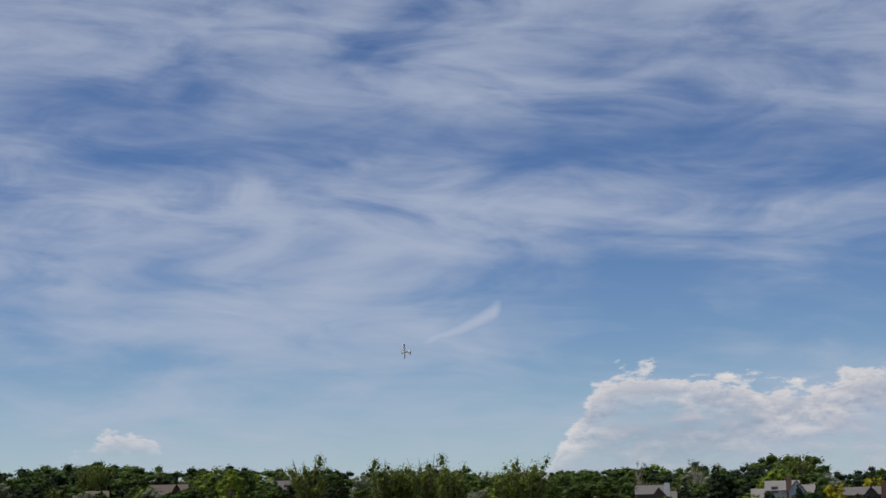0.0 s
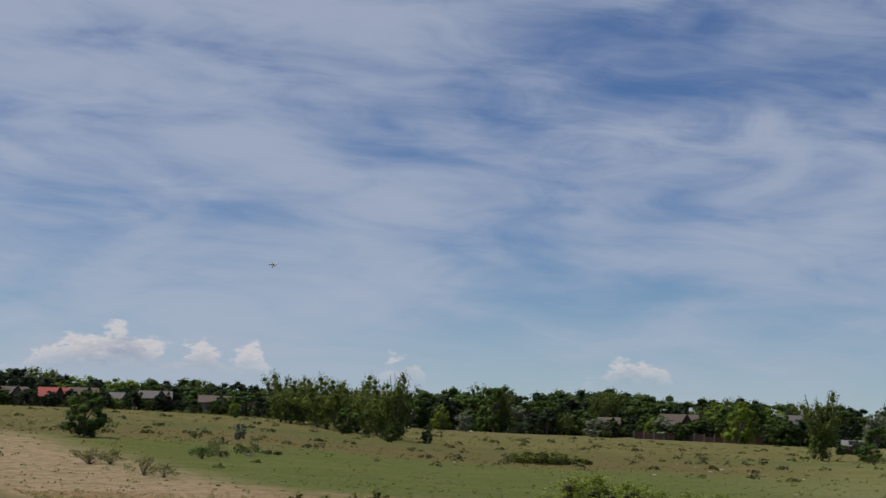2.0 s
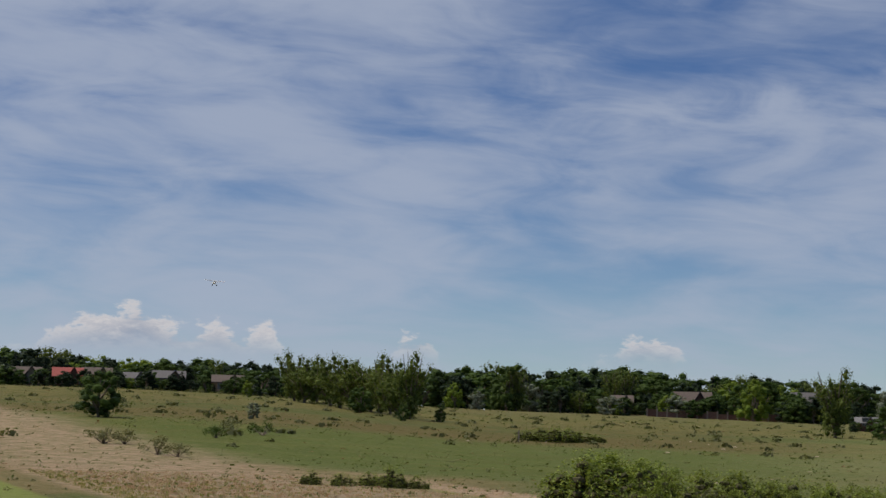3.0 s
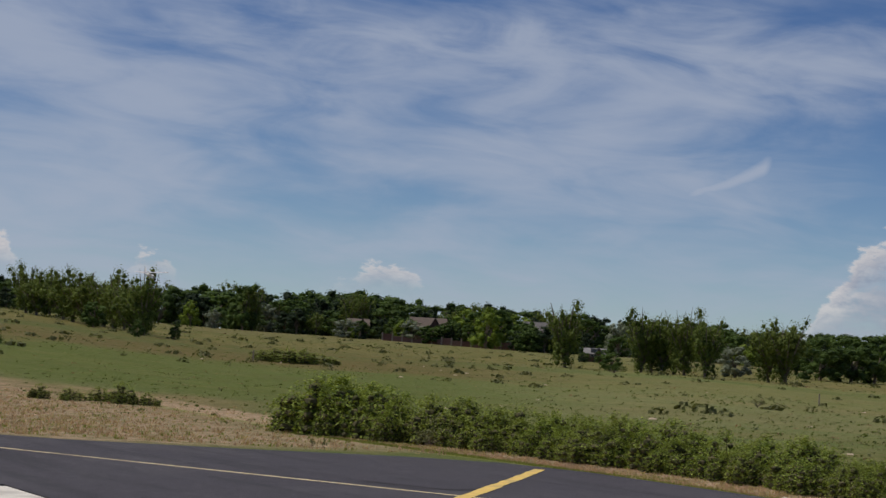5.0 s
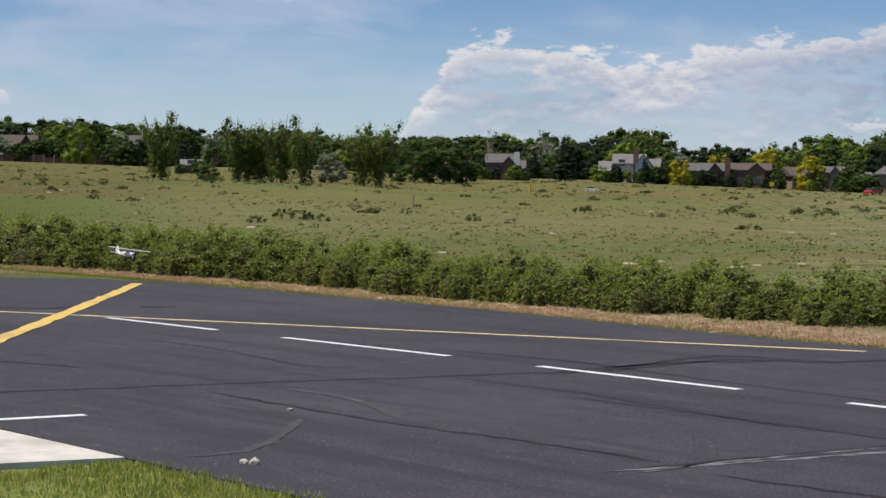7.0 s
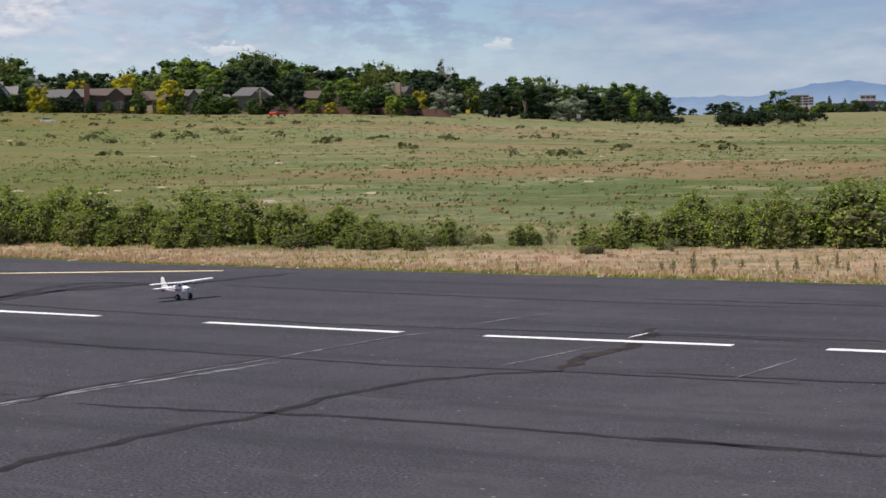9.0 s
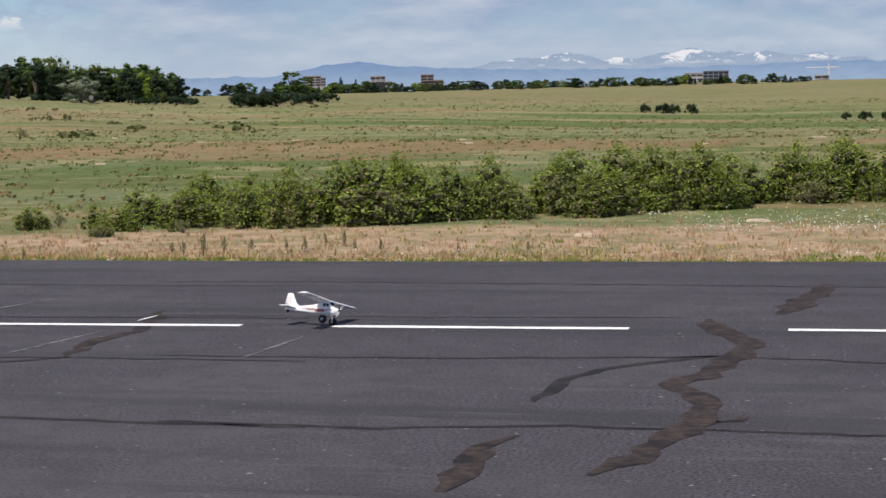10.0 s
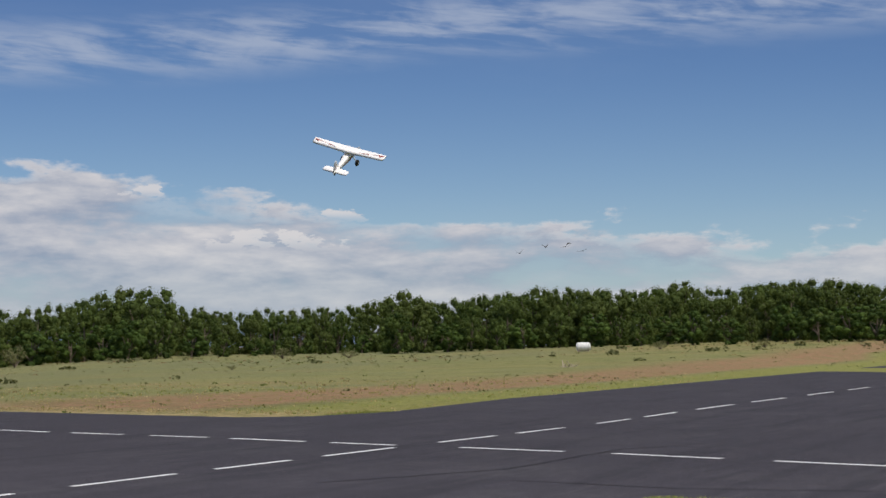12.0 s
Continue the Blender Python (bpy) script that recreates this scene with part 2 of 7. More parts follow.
ASPHALT = material("asphalt", asphalt_paint, 0.88, spec=0.25, bump=lambda N: (N.noise(place_of(N), 60.0, 3), 0.01))
TAR = material("crack_tar", speckled((0.010, 0.008, 0.008), (0.027, 0.021, 0.020), 9.0, (0.008, 0.007, 0.007), 2.0), 0.8)
CLAY = material("crack_clay", speckled((0.018, 0.012, 0.011), (0.052, 0.036, 0.031), 16.0, (0.010, 0.008, 0.008), 5.0), 0.9)
WHITE_LINE = material("white_road_paint", speckled((0.86, 0.86, 0.86), (0.66, 0.66, 0.67), 14.0), 0.6)
WORN_LINE = material("worn_paint", speckled((0.28, 0.28, 0.29), (0.075, 0.073, 0.078), 7.0, (0.06, 0.057, 0.062), 2.5), 0.75)
SCUFF = material("tyre_scuff", speckled((0.075, 0.071, 0.076), (0.050, 0.047, 0.052), 7.0, (0.100, 0.095, 0.098), 3.0), 0.9)
YELLOW_LINE = material("yellow_road_paint", speckled((0.76, 0.53, 0.13), (0.66, 0.45, 0.12), 6.0, (0.52, 0.37, 0.14), 2.0), 0.65)
PALE_YELLOW = material("faded_yellow_paint", speckled((0.76, 0.62, 0.36), (0.66, 0.53, 0.31), 5.0, (0.42, 0.32, 0.18), 1.2), 0.7)
CONCRETE = material("concrete", speckled((0.68, 0.64, 0.58), (0.58, 0.55, 0.50), 6.0, (0.48, 0.45, 0.41), 1.2), 0.85)


def field_paint(N):
    p = place_of(N)
    x, y, z = N.xyz(p)

    def at(k):
        return N.vec(N.m("ADD", x, k), N.m("ADD", y, k * 0.7), 0.0)

    n1 = N.noise(p, 0.012, 5, 0.6, 0.6)
    n2 = N.noise(at(310.0), 0.05, 6, 0.65, 0.5)
    n3 = N.noise(p, 0.9, 6, 0.65)
    n4 = N.noise(p, 7.0, 5, 0.72)
    n6 = N.noise(at(900.0), 0.22, 6, 0.65, 0.3)
    far = N.m("POWER", N.m("ADD", N.m("MULTIPLY", x, x), N.m("MULTIPLY", y, y)), 0.5)
    az = N.m("MULTIPLY", N.m("ARCTAN2", N.m("MULTIPLY", x, -1.0), y), 57.2958)
    # long bands that lie across the view: fresh green, grey sage and brown seed heads
    band = N.noise(N.vec(N.m("MULTIPLY", az, 0.022), N.m("MULTIPLY", N.m("LOGARITHM", N.m("MAXIMUM", far, 5.0), 2.718), 4.2), 3.0), 1.0, 6, 0.62, 0.5)
    bandy = N.noise(N.vec(N.m("MULTIPLY", az, 0.05), N.m("MULTIPLY", N.m("LOGARITHM", N.m("MAXIMUM", far, 5.0), 2.718), 9.0), 11.0), 1.0, 7, 0.66, 0.6)
    col = N.mix(N.ramp(n1, 0.43, 0.57), (0.165, 0.185, 0.070), (0.265, 0.240, 0.130))
    col = N.mix(N.ramp(n2, 0.47, 0.58, 0.0, 0.6), col, (0.220, 0.240, 0.130))
    col = N.mix(N.ramp(band, 0.50, 0.60, 0.0, 0.75), col, (0.185, 0.215, 0.125))
    col = N.mix(N.ramp(band, 0.47, 0.40, 0.0, 0.70), col, (0.245, 0.165, 0.095))
    col = N.mix(N.ramp(bandy, 0.52, 0.60, 0.0, 0.70), col, (0.105, 0.165, 0.040))
    col = N.mix(N.ramp(N.noise(at(50.0), 0.026, 6, 0.62, 0.6), 0.52, 0.60, 0.0, 0.75), col, (0.330, 0.205, 0.125))
    col = N.mix(N.ramp(N.noise(at(700.0), 0.04, 6, 0.62, 0.5), 0.54, 0.61, 0.0, 0.75), col, (0.090, 0.135, 0.036))
    col = N.mix(N.ramp(n6, 0.52, 0.62, 0.0, 0.65), col, (0.400, 0.325, 0.180))
    col = N.mix(N.ramp(N.noise(at(80.0), 0.33, 6, 0.7), 0.53, 0.62, 0.0, 0.6), col, (0.110, 0.135, 0.045))
    # the wet green land to one side, with a bare tan strip in it
    green = N.m("MULTIPLY", N.ramp(az, 26.0, 54.0, 0.0, 0.92), N.ramp(far, 190.0, 60.0, 0.78, 1.0))
    col = N.mix(N.m("MULTIPLY", green, N.ramp(n6, 0.42, 0.58, 1.0, 0.5)), col, N.mix(N.ramp(bandy, 0.44, 0.56), N.mix(N.ramp(n2, 0.45, 0.56), (0.075, 0.125, 0.022), (0.135, 0.130, 0.050)), N.mix(N.ramp(band, 0.44, 0.54), (0.150, 0.110, 0.052), (0.120, 0.185, 0.050))))
    strip_d = N.m("ADD", far, N.m("MULTIPLY", N.m("SUBTRACT", n2, 0.5), 45.0))
    strip = N.m("MULTIPLY", N.ramp(N.m("ABSOLUTE", N.m("SUBTRACT", strip_d, 67.0)), 9.0, 17.0, 1.0, 0.0), N.ramp(az, 66.0, 70.0))
    col = N.mix(N.m("MULTIPLY", strip, N.ramp(n3, 0.4, 0.6, 0.9, 0.5)), col, (0.40, 0.28, 0.19))
    col = N.mix(N.ramp(az, 57.0, 64.0, 0.0, 0.6), col, N.mix(1.0, col, (0.52, 0.50, 0.46), "MULTIPLY"))
    # sown and grazed belts beyond the hedge on that side
    belt_d = N.m("MULTIPLY", far, N.m("ADD", 1.0, N.m("ADD", N.m("MULTIPLY", N.m("SUBTRACT", n2, 0.5), 0.55), N.m("MULTIPLY", N.m("SUBTRACT", n6, 0.5), 0.30))))
    turn = N.ramp(az, 56.0, 64.0)
    belts = N.mix(N.ramp(belt_d, 70.0, 100.0), N.mix(N.ramp(n3, 0.40, 0.60), (0.105, 0.155, 0.042), (0.185, 0.185, 0.085)), N.mix(turn, (0.195, 0.194, 0.100), (0.112, 0.145, 0.032)))
    belts = N.mix(N.ramp(belt_d, 150.0, 172.0), belts, N.mix(turn, (0.165, 0.172, 0.072), (0.142, 0.108, 0.044)))
    belts = N.mix(N.m("MULTIPLY", N.ramp(N.m("ABSOLUTE", N.m("SUBTRACT", belt_d, 232.0)), 6.0, 16.0, 1.0, 0.0), 0.7), belts, (0.070, 0.098, 0.026))
    belts = N.mix(N.ramp(belt_d, 250.0, 275.0), belts, N.mix(N.ramp(n6, 0.44, 0.58), (0.128, 0.118, 0.040), (0.195, 0.158, 0.066)))
    belts = N.mix(N.ramp(belt_d, 360.0, 400.0, 0.0, 0.6), belts, (0.180, 0.140, 0.072))
    keep = N.m("MULTIPLY", N.ramp(az, 36.0, 46.0, 0.0, 0.62), N.m("SUBTRACT", 1.0, N.m("MULTIPLY", strip, 0.7)))
    col = N.mix(keep, col, belts)
    col = N.mix(N.ramp(az, 34.0, 44.0), col, N.mix(1.0, col, (0.98, 0.95, 0.76), "MULTIPLY"))
    # a patch of red sorrel
    ex, ey = N.m("DIVIDE", N.m("ADD", x, 22.0), 17.0), N.m("DIVIDE", N.m("SUBTRACT", y, 56.0), 10.0)
    rust = N.m("ADD", N.m("ADD", N.m("MULTIPLY", ex, ex), N.m("MULTIPLY", ey, ey)), N.m("MULTIPLY", N.m("SUBTRACT", n6, 0.5), 5.0))
    col = N.mix(N.m("MULTIPLY", N.ramp(rust, 1.2, 0.5), N.ramp(n3, 0.4, 0.6, 0.85, 0.5)), col, (0.310, 0.180, 0.105))
    # marsh in the hollow
    marsh = N.ramp(N.noise(N.vec(N.m("MULTIPLY", x, 0.009), N.m("MULTIPLY", y, 0.035), 4.0), 1.0, 5, 0.55, 0.3), 0.47, 0.53)
    belt_y = N.m("ADD", y, N.m("MULTIPLY", N.m("SUBTRACT", n1, 0.5), 90.0))
    marsh = N.m("MAXIMUM", marsh, N.ramp(N.m("ABSOLUTE", N.m("SUBTRACT", belt_y, 195.0)), 14.0, 24.0, 1.0, 0.0))
    marsh = N.m("MULTIPLY", marsh, N.m("MULTIPLY", N.ramp(y, 130.0, 170.0), N.m("MULTIPLY", N.ramp(y, 420.0, 320.0), N.ramp(N.m("ABSOLUTE", N.m("ADD", x, -5.0)), 110.0, 70.0))))
    col = N.mix(N.m("MULTIPLY", marsh, 0.85), col, (0.070, 0.120, 0.026))
    # far grass is drier, and the plain beyond is reddish
    rise = N.mix(N.ramp(n6, 0.42, 0.58), (0.205, 0.185, 0.090), (0.165, 0.140, 0.070))
    col = N.mix(N.ramp(far, 300.0, 560.0, 0.0, 0.6), col, rise)
    col = N.mix(N.m("MULTIPLY", N.ramp(x, 22.0, 60.0), N.ramp(n6, 0.42, 0.58, 0.5, 0.9)), col, N.mix(N.ramp(x, 36.0, 46.0), (0.385, 0.300, 0.145), (0.265, 0.255, 0.100)))
    off = N.m("SUBTRACT", N.m("SUBTRACT", y, 21.0), N.m("MULTIPLY", x, 0.04))
    red = N.m("MULTIPLY", N.m("MULTIPLY", N.ramp(off, 2.0, 4.0), N.ramp(off, 15.0, 8.0)), N.m("MULTIPLY", N.ramp(x, 38.0, 46.0), N.ramp(n3, 0.35, 0.6, 0.95, 0.55)))
    col = N.mix(red, col, (0.36, 0.195, 0.125))
    col = N.mix(N.m("MULTIPLY", N.m("MULTIPLY", N.ramp(x, 38.0, 46.0), N.ramp(off, 2.8, 0.8)), 0.65), col, (0.275, 0.285, 0.070))
    col = N.mix(N.m("MULTIPLY", N.ramp(off, 26.0, 50.0), N.m("MULTIPLY", N.ramp(x, 45.0, 80.0), N.ramp(n2, 0.44, 0.55, 0.3, 0.85))), col, (0.205, 0.208, 0.105))
    col = N.mix(N.ramp(far, 820.0, 1100.0), col, (0.26, 0.165, 0.135))
    # verge: green fringe, dry pinkish strip that widens and turns to straw
    s = N.m("SUBTRACT", y, N.m("ADD", 18.1, N.m("ADD", N.m("MULTIPLY", N.m("MAXIMUM", 0.0, N.m("SUBTRACT", -15.0, x)), 0.075), N.m("MULTIPLY", N.m("MAXIMUM", 0.0, N.m("SUBTRACT", x, 4.0)), 0.055))))
    wob = N.m("MULTIPLY", N.m("SUBTRACT", N.noise(p, 0.45, 5, 0.6), 0.5), 2.2)
    wide = N.m("ADD", N.m("ADD", N.ramp(x, -15.0, -8.0, 2.8, 5.0), N.ramp(x, -4.0, 30.0, 0.0, 11.0)), wob)
    dry = N.m("MULTIPLY", N.ramp(s, 0.0, 0.25), N.ramp(N.m("SUBTRACT", s, wide), -0.5, 0.6, 1.0, 0.0))
    dry = N.m("MULTIPLY", dry, N.ramp(N.m("ADD", n3, N.m("MULTIPLY", n4, 0.3)), 0.54, 0.76, 1.0, 0.55))
    tan = N.mix(N.ramp(n4, 0.38, 0.62), (0.43, 0.275, 0.185), (0.60, 0.44, 0.31))
    straw = N.mix(N.ramp(n3, 0.42, 0.58), (0.50, 0.39, 0.20), (0.37, 0.33, 0.135))
    meadow = N.mix(N.ramp(n3, 0.44, 0.58), (0.30, 0.33, 0.16), (0.42, 0.38, 0.25))
    straw = N.mix(N.ramp(N.m("ADD", s, N.m("SUBTRACT", wob, N.ramp(x, 6.0, 16.0, 0.0, 9.0))), 3.6, 5.4), straw, meadow)
    tan = N.mix(N.ramp(x, -2.0, 6.0), tan, straw)
    near = N.m("MULTIPLY", N.m("MULTIPLY", N.ramp(s, -30.0, -12.0), N.ramp(x, 46.0, 38.0)), N.ramp(far, 60.0, 90.0, 1.0, 0.0))
    col = N.mix(N.m("MULTIPLY", dry, near), col, tan)
    fringe = N.m("MULTIPLY", N.ramp(N.m("ABSOLUTE", N.m("ADD", s, N.m("MULTIPLY", wob, 0.5))), N.ramp(x, -4.0, 6.0, 0.1, 0.7), N.ramp(x, -4.0, 6.0, 0.6, 1.7), 1.0, 0.0), near)
    col = N.mix(N.m("MULTIPLY", fringe, N.ramp(x, -4.0, 4.0, 0.5, 0.85)), col, (0.275, 0.285, 0.070))
    end = N.m("MULTIPLY", N.ramp(x, -36.0, -39.0), N.m("MULTIPLY", N.ramp(y, 8.2, 9.2), N.ramp(N.m("ADD", y, N.m("MULTIPLY", wob, 2.0)), 24.0, 17.0)))
    col = N.mix(N.m("MULTIPLY", end, N.ramp(n3, 0.42, 0.6, 0.9, 0.45)), col, N.mix(N.ramp(n4, 0.38, 0.62), (0.36, 0.235, 0.155), (0.50, 0.37, 0.25)))
    # mown lawn on the near side
    lawn = N.m("MULTIPLY", N.ramp(y, 6.9, 7.3, 1.0, 0.0), N.ramp(far, 70.0, 100.0, 1.0, 0.0))
    col = N.mix(lawn, col, N.mix(N.ramp(n4, 0.35, 0.7), (0.17, 0.22, 0.045), (0.32, 0.34, 0.10)))
    # tufts and stalks at three sizes
    col = N.mix(N.ramp(n4, 0.45, 0.60, 0.0, 0.5), col, N.mix(0.65, col, (0.05, 0.055, 0.02)))
    n5 = N.noise(p, 1.8, 7, 0.75)
    col = N.mix(N.ramp(n5, 0.47, 0.58, 0.0, 0.5), col, N.mix(0.55, col, (0.085, 0.11, 0.035)))
    return N.mix(N.ramp(N.noise(at(33.0), 2.6, 7, 0.75), 0.52, 0.60, 0.0, N.ramp(az, 40.0, 60.0, 0.4, 0.2)), col, N.mix(0.6, col, (0.46, 0.39, 0.23)))


FIELD = material("field_grass", field_paint, 0.95, spec=0.1, bump=lambda N: (N.noise(place_of(N), 5.0, 6, 0.7), 0.12))


def leaf_paint(dark, light, warm):
    def paint(N):
        rnd = N.add("ShaderNodeObjectInfo").outputs["Random"]
        isl = N.add("ShaderNodeNewGeometry").outputs["Random Per Island"]
        col = N.mix(isl, dark, light)
        return N.mix(N.m("MULTIPLY", rnd, 0.45), col, warm)
    return paint


def leafy(name, dark, light, warm):
    """Leaves: mostly matt, with some light coming through."""
    mt = bpy.data.materials.new(name)
    mt.use_nodes = True
    N = Nodes(mt.node_tree)
    col = leaf_paint(dark, light, warm)(N)
    b = N.add("ShaderNodeBsdfPrincipled")
    N.put(b.inputs["Base Color"], col)
    b.inputs["Roughness"].default_value, b.inputs["Specular IOR Level"].default_value = 0.65, 0.15
    t = N.add("ShaderNodeBsdfTranslucent")
    N.put(t.inputs[0], N.mix(1.0, col, (1.25, 1.2, 0.6), "MULTIPLY"))
    m = N.add("ShaderNodeMixShader")
    m.inputs[0].default_value = 0.3
    N.put(m.inputs[1], b.outputs[0])
    N.put(m.inputs[2], t.outputs[0])
    out = N.add("ShaderNodeOutputMaterial")
    N.put(out.inputs[0], m.outputs[0])
    return mt


BROADLEAF = leafy("broad_leaves", (0.022, 0.046, 0.010), (0.105, 0.165, 0.034), (0.060, 0.090, 0.022))
BRIGHT_LEAF = leafy("bright_leaves", (0.105, 0.165, 0.016), (0.220, 0.280, 0.040), (0.16, 0.22, 0.03))
GOLD_LEAF = leafy("golden_leaves", (0.28, 0.26, 0.014), (0.46, 0.40, 0.03), (0.32, 0.28, 0.02))
GREY_LEAF = leafy("silver_leaves", (0.13, 0.16, 0.11), (0.27, 0.30, 0.22), (0.18, 0.20, 0.15))
NEEDLE = leafy("needles", (0.012, 0.024, 0.012), (0.042, 0.066, 0.028), (0.028, 0.046, 0.022))
POPLAR_LEAF = leafy("poplar_leaves", (0.040, 0.068, 0.014), (0.190, 0.240, 0.055), (0.135, 0.160, 0.040))
GROVE_LEAF = leafy("row_leaves", (0.030, 0.056, 0.012), (0.125, 0.175, 0.042), (0.105, 0.120, 0.036))
HEDGE_LEAF = leafy("shrub_leaves", (0.052, 0.092, 0.013), (0.325, 0.395, 0.078), (0.20, 0.22, 0.060))
SAGE_LEAF = leafy("sage_leaves", (0.112, 0.126, 0.056), (0.260, 0.262, 0.135), (0.19, 0.18, 0.09))
DRY_LEAF = leafy("dry_stems", (0.20, 0.15, 0.08), (0.36, 0.28, 0.16), (0.28, 0.21, 0.10))
BARK = material("bark", speckled((0.13, 0.10, 0.075), (0.22, 0.18, 0.14), 8.0), 0.9)
# tone of the shrub stems, and of the shade painted into hedge gaps
TWIGS_AND_GAPS = material("twigs_and_gap_shade", speckled((0.060, 0.062, 0.028), (0.115, 0.100, 0.055), 9.0), 0.95, spec=0.1)
PALE_BARK = material("pale_bark", speckled((0.30, 0.27, 0.22), (0.42, 0.38, 0.32), 6.0), 0.9)


# ---------- building helpers ----------


def link(name, mesh, parent=None, label=""):
    ob = new(name, mesh)
    if parent is not None:
        ob.parent = parent
    if label:
        ob["label"] = label
    return ob


def part(name, bm, mt, parent=None, label=""):
    me = bpy.data.meshes.new(name)
    bm.to_mesh(me)
    bm.free()
    me.materials.append(mt)
    return link(name, me, parent, label)


def raw(name, verts, faces, mt, smooth=False):
    me = bpy.data.meshes.new(name)
    me.from_pydata([tuple(map(float, v)) for v in verts], [], [tuple(map(int, f)) for f in faces])
    me.materials.append(mt)
    if smooth:
        me.polygons.foreach_set("use_smooth", [True] * len(me.polygons))
    me.update()
    return me


def box(bm, x0, x1, y0, y1, z0, z1, bevel=0.0):
    r = bmesh.ops.create_cube(bm, size=1.0)
    for v in r["verts"]:
        v.co = Vector(((x0 + x1) / 2 + v.co.x * (x1 - x0), (y0 + y1) / 2 + v.co.y * (y1 - y0), (z0 + z1) / 2 + v.co.z * (z1 - z0)))
    if bevel:
        bmesh.ops.bevel(bm, geom=list({e for v in r["verts"] for e in v.link_edges}), offset=bevel, segments=2, affect="EDGES")
    return bm


def slab(name, ring, z0, z1, mt, parent=None, label="", bevel=0.0):
    """A flat plate with the outline ring."""
    bm = bmesh.new()
    top = [bm.verts.new((x, y, z1)) for x, y in ring]
    low = [bm.verts.new((x, y, z0)) for x, y in ring]
    bm.faces.new(top)
    bm.faces.new(low[::-1])
    n = len(ring)
    for i in range(n):
        bm.faces.new((top[i], low[i], low[(i + 1) % n], top[(i + 1) % n]))
    bmesh.ops.recalc_face_normals(bm, faces=bm.faces)
    return part(name, bm, mt, parent, label)


def smoothstep(a, b, x):
    t = min(1.0, max(0.0, (x - a) / (b - a)))
    return t * t * (3 - 2 * t)


# ---------- the lie of the land: for some bearings, how steeply the eye looks down at the ground at a distance ----------
LAND = [
    (100, ((60, -1.5), (150, 0.5), (350, 1.4), (600, 1.1), (2500, -0.1))),
    (80, ((60, -1.5), (150, 0.5), (350, 1.38), (600, 1.1), (2500, -0.1))),
    (66, ((60, -1.6), (150, -0.15), (240, 0.38), (420, 0.97), (650, 0.8), (2500, -0.1))),
    (57, ((60, -1.6), (150, -0.3), (240, 0.3), (420, 0.8), (650, 0.7), (2500, -0.1))),
    (48, ((60, -1.6), (150, -0.5), (300, 0.25), (440, 0.55), (650, 0.5), (2500, -0.1))),
    (36, ((60, -1.6), (130, -0.85), (300, -0.05), (460, 0.27), (650, 0.3), (2500, -0.1))),
    (22, ((60, -1.6), (130, -1.2), (300, -0.75), (500, -0.25), (700, -0.12), (2500, -0.1))),
    (6, ((60, -1.7), (130, -1.5), (250, -1.25), (500, -0.6), (800, -0.03), (1200, -0.1), (2500, -0.1))),
    (-5, ((60, -1.75), (130, -1.6), (250, -1.35), (500, -0.65), (800, -0.06), (1200, -0.12), (2500, -0.1))),
    (-12, ((60, -1.75), (130, -1.6), (250, -1.4), (500, -0.85), (800, -0.45), (2500, -0.12))),
    (-22, ((60, -1.65), (180, -1.5), (300, -1.1), (600, -0.8), (1200, -0.35), (2500, -0.12))),
    (-36, ((60, -1.64), (180, -1.42), (300, -1.05), (600, -0.8), (1200, -0.35), (2500, -0.12))),
    (-46, ((60, -1.64), (150, -1.3), (240, -1.05), (600, -0.7), (1200, -0.35), (2500, -0.12))),
    (-60, ((60, -1.6), (150, -0.85), (240, -0.35), (600, -0.25), (2500, -0.12))),
    (-80, ((60, -1.6), (150, -0.45), (240, 0.05), (600, 0.1), (2500, -0.1))),
    (-110, ((60, -1.6), (150, -0.6), (240, -0.2), (600, -0.1), (2500, -0.1)))]


def along(table, d):
    pts = ((45.0, math.degrees(math.atan2(-EYE_Z, 45.0))),) + table + ((4900.0, -0.1),)
    ld = math.log(min(max(d, 45.0), 4900.0))
    for (d0, e0), (d1, e1) in zip(pts, pts[1:]):
        if ld <= math.log(d1) + 1e-9:
            f = (ld - math.log(d0)) / (math.log(d1) - math.log(d0))
            return e0 + (e1 - e0) * f
    return pts[-1][1]


def bearing(x, y):
    return math.degrees(math.atan2(-x, y))


def ground_z(x, y):
    z = land_z(x, y)
    if x > 20:
        k = smoothstep(25.0, 42.0, y) if x < 160 else 1.0
        z = -0.03 + (z + 0.03) * k
    return z


def land_z(x, y):
    d, a = math.hypot(x, y), bearing(x, y)
    if d < 45.0:
        return -0.03
    if a > 100 or a < -110:
        k = smoothstep(100, 130, abs(a))
        a2 = 100 if a > 0 else -110
        return (1 - k) * (EYE_Z + d * math.tan(radians(along(LAND[0 if a2 > 0 else -1][1], d)))) - 0.03
    for (a0, t0), (a1, t1) in zip(LAND, LAND[1:]):
        if a >= a1:
            f = smoothstep(0, 1, (a - a1) / (a0 - a1))
            e = along(t0, d) * f + along(t1, d) * (1 - f)
            return EYE_Z + d * math.tan(radians(e)) - 0.03
    return -0.03


def spot(az, d):
    """Ground point at a bearing (degrees, to the left of straight across the runway) and a distance."""
    x, y = -math.sin(radians(az)) * d, math.cos(radians(az)) * d
    return Vector((x, y, ground_z(x, y)))


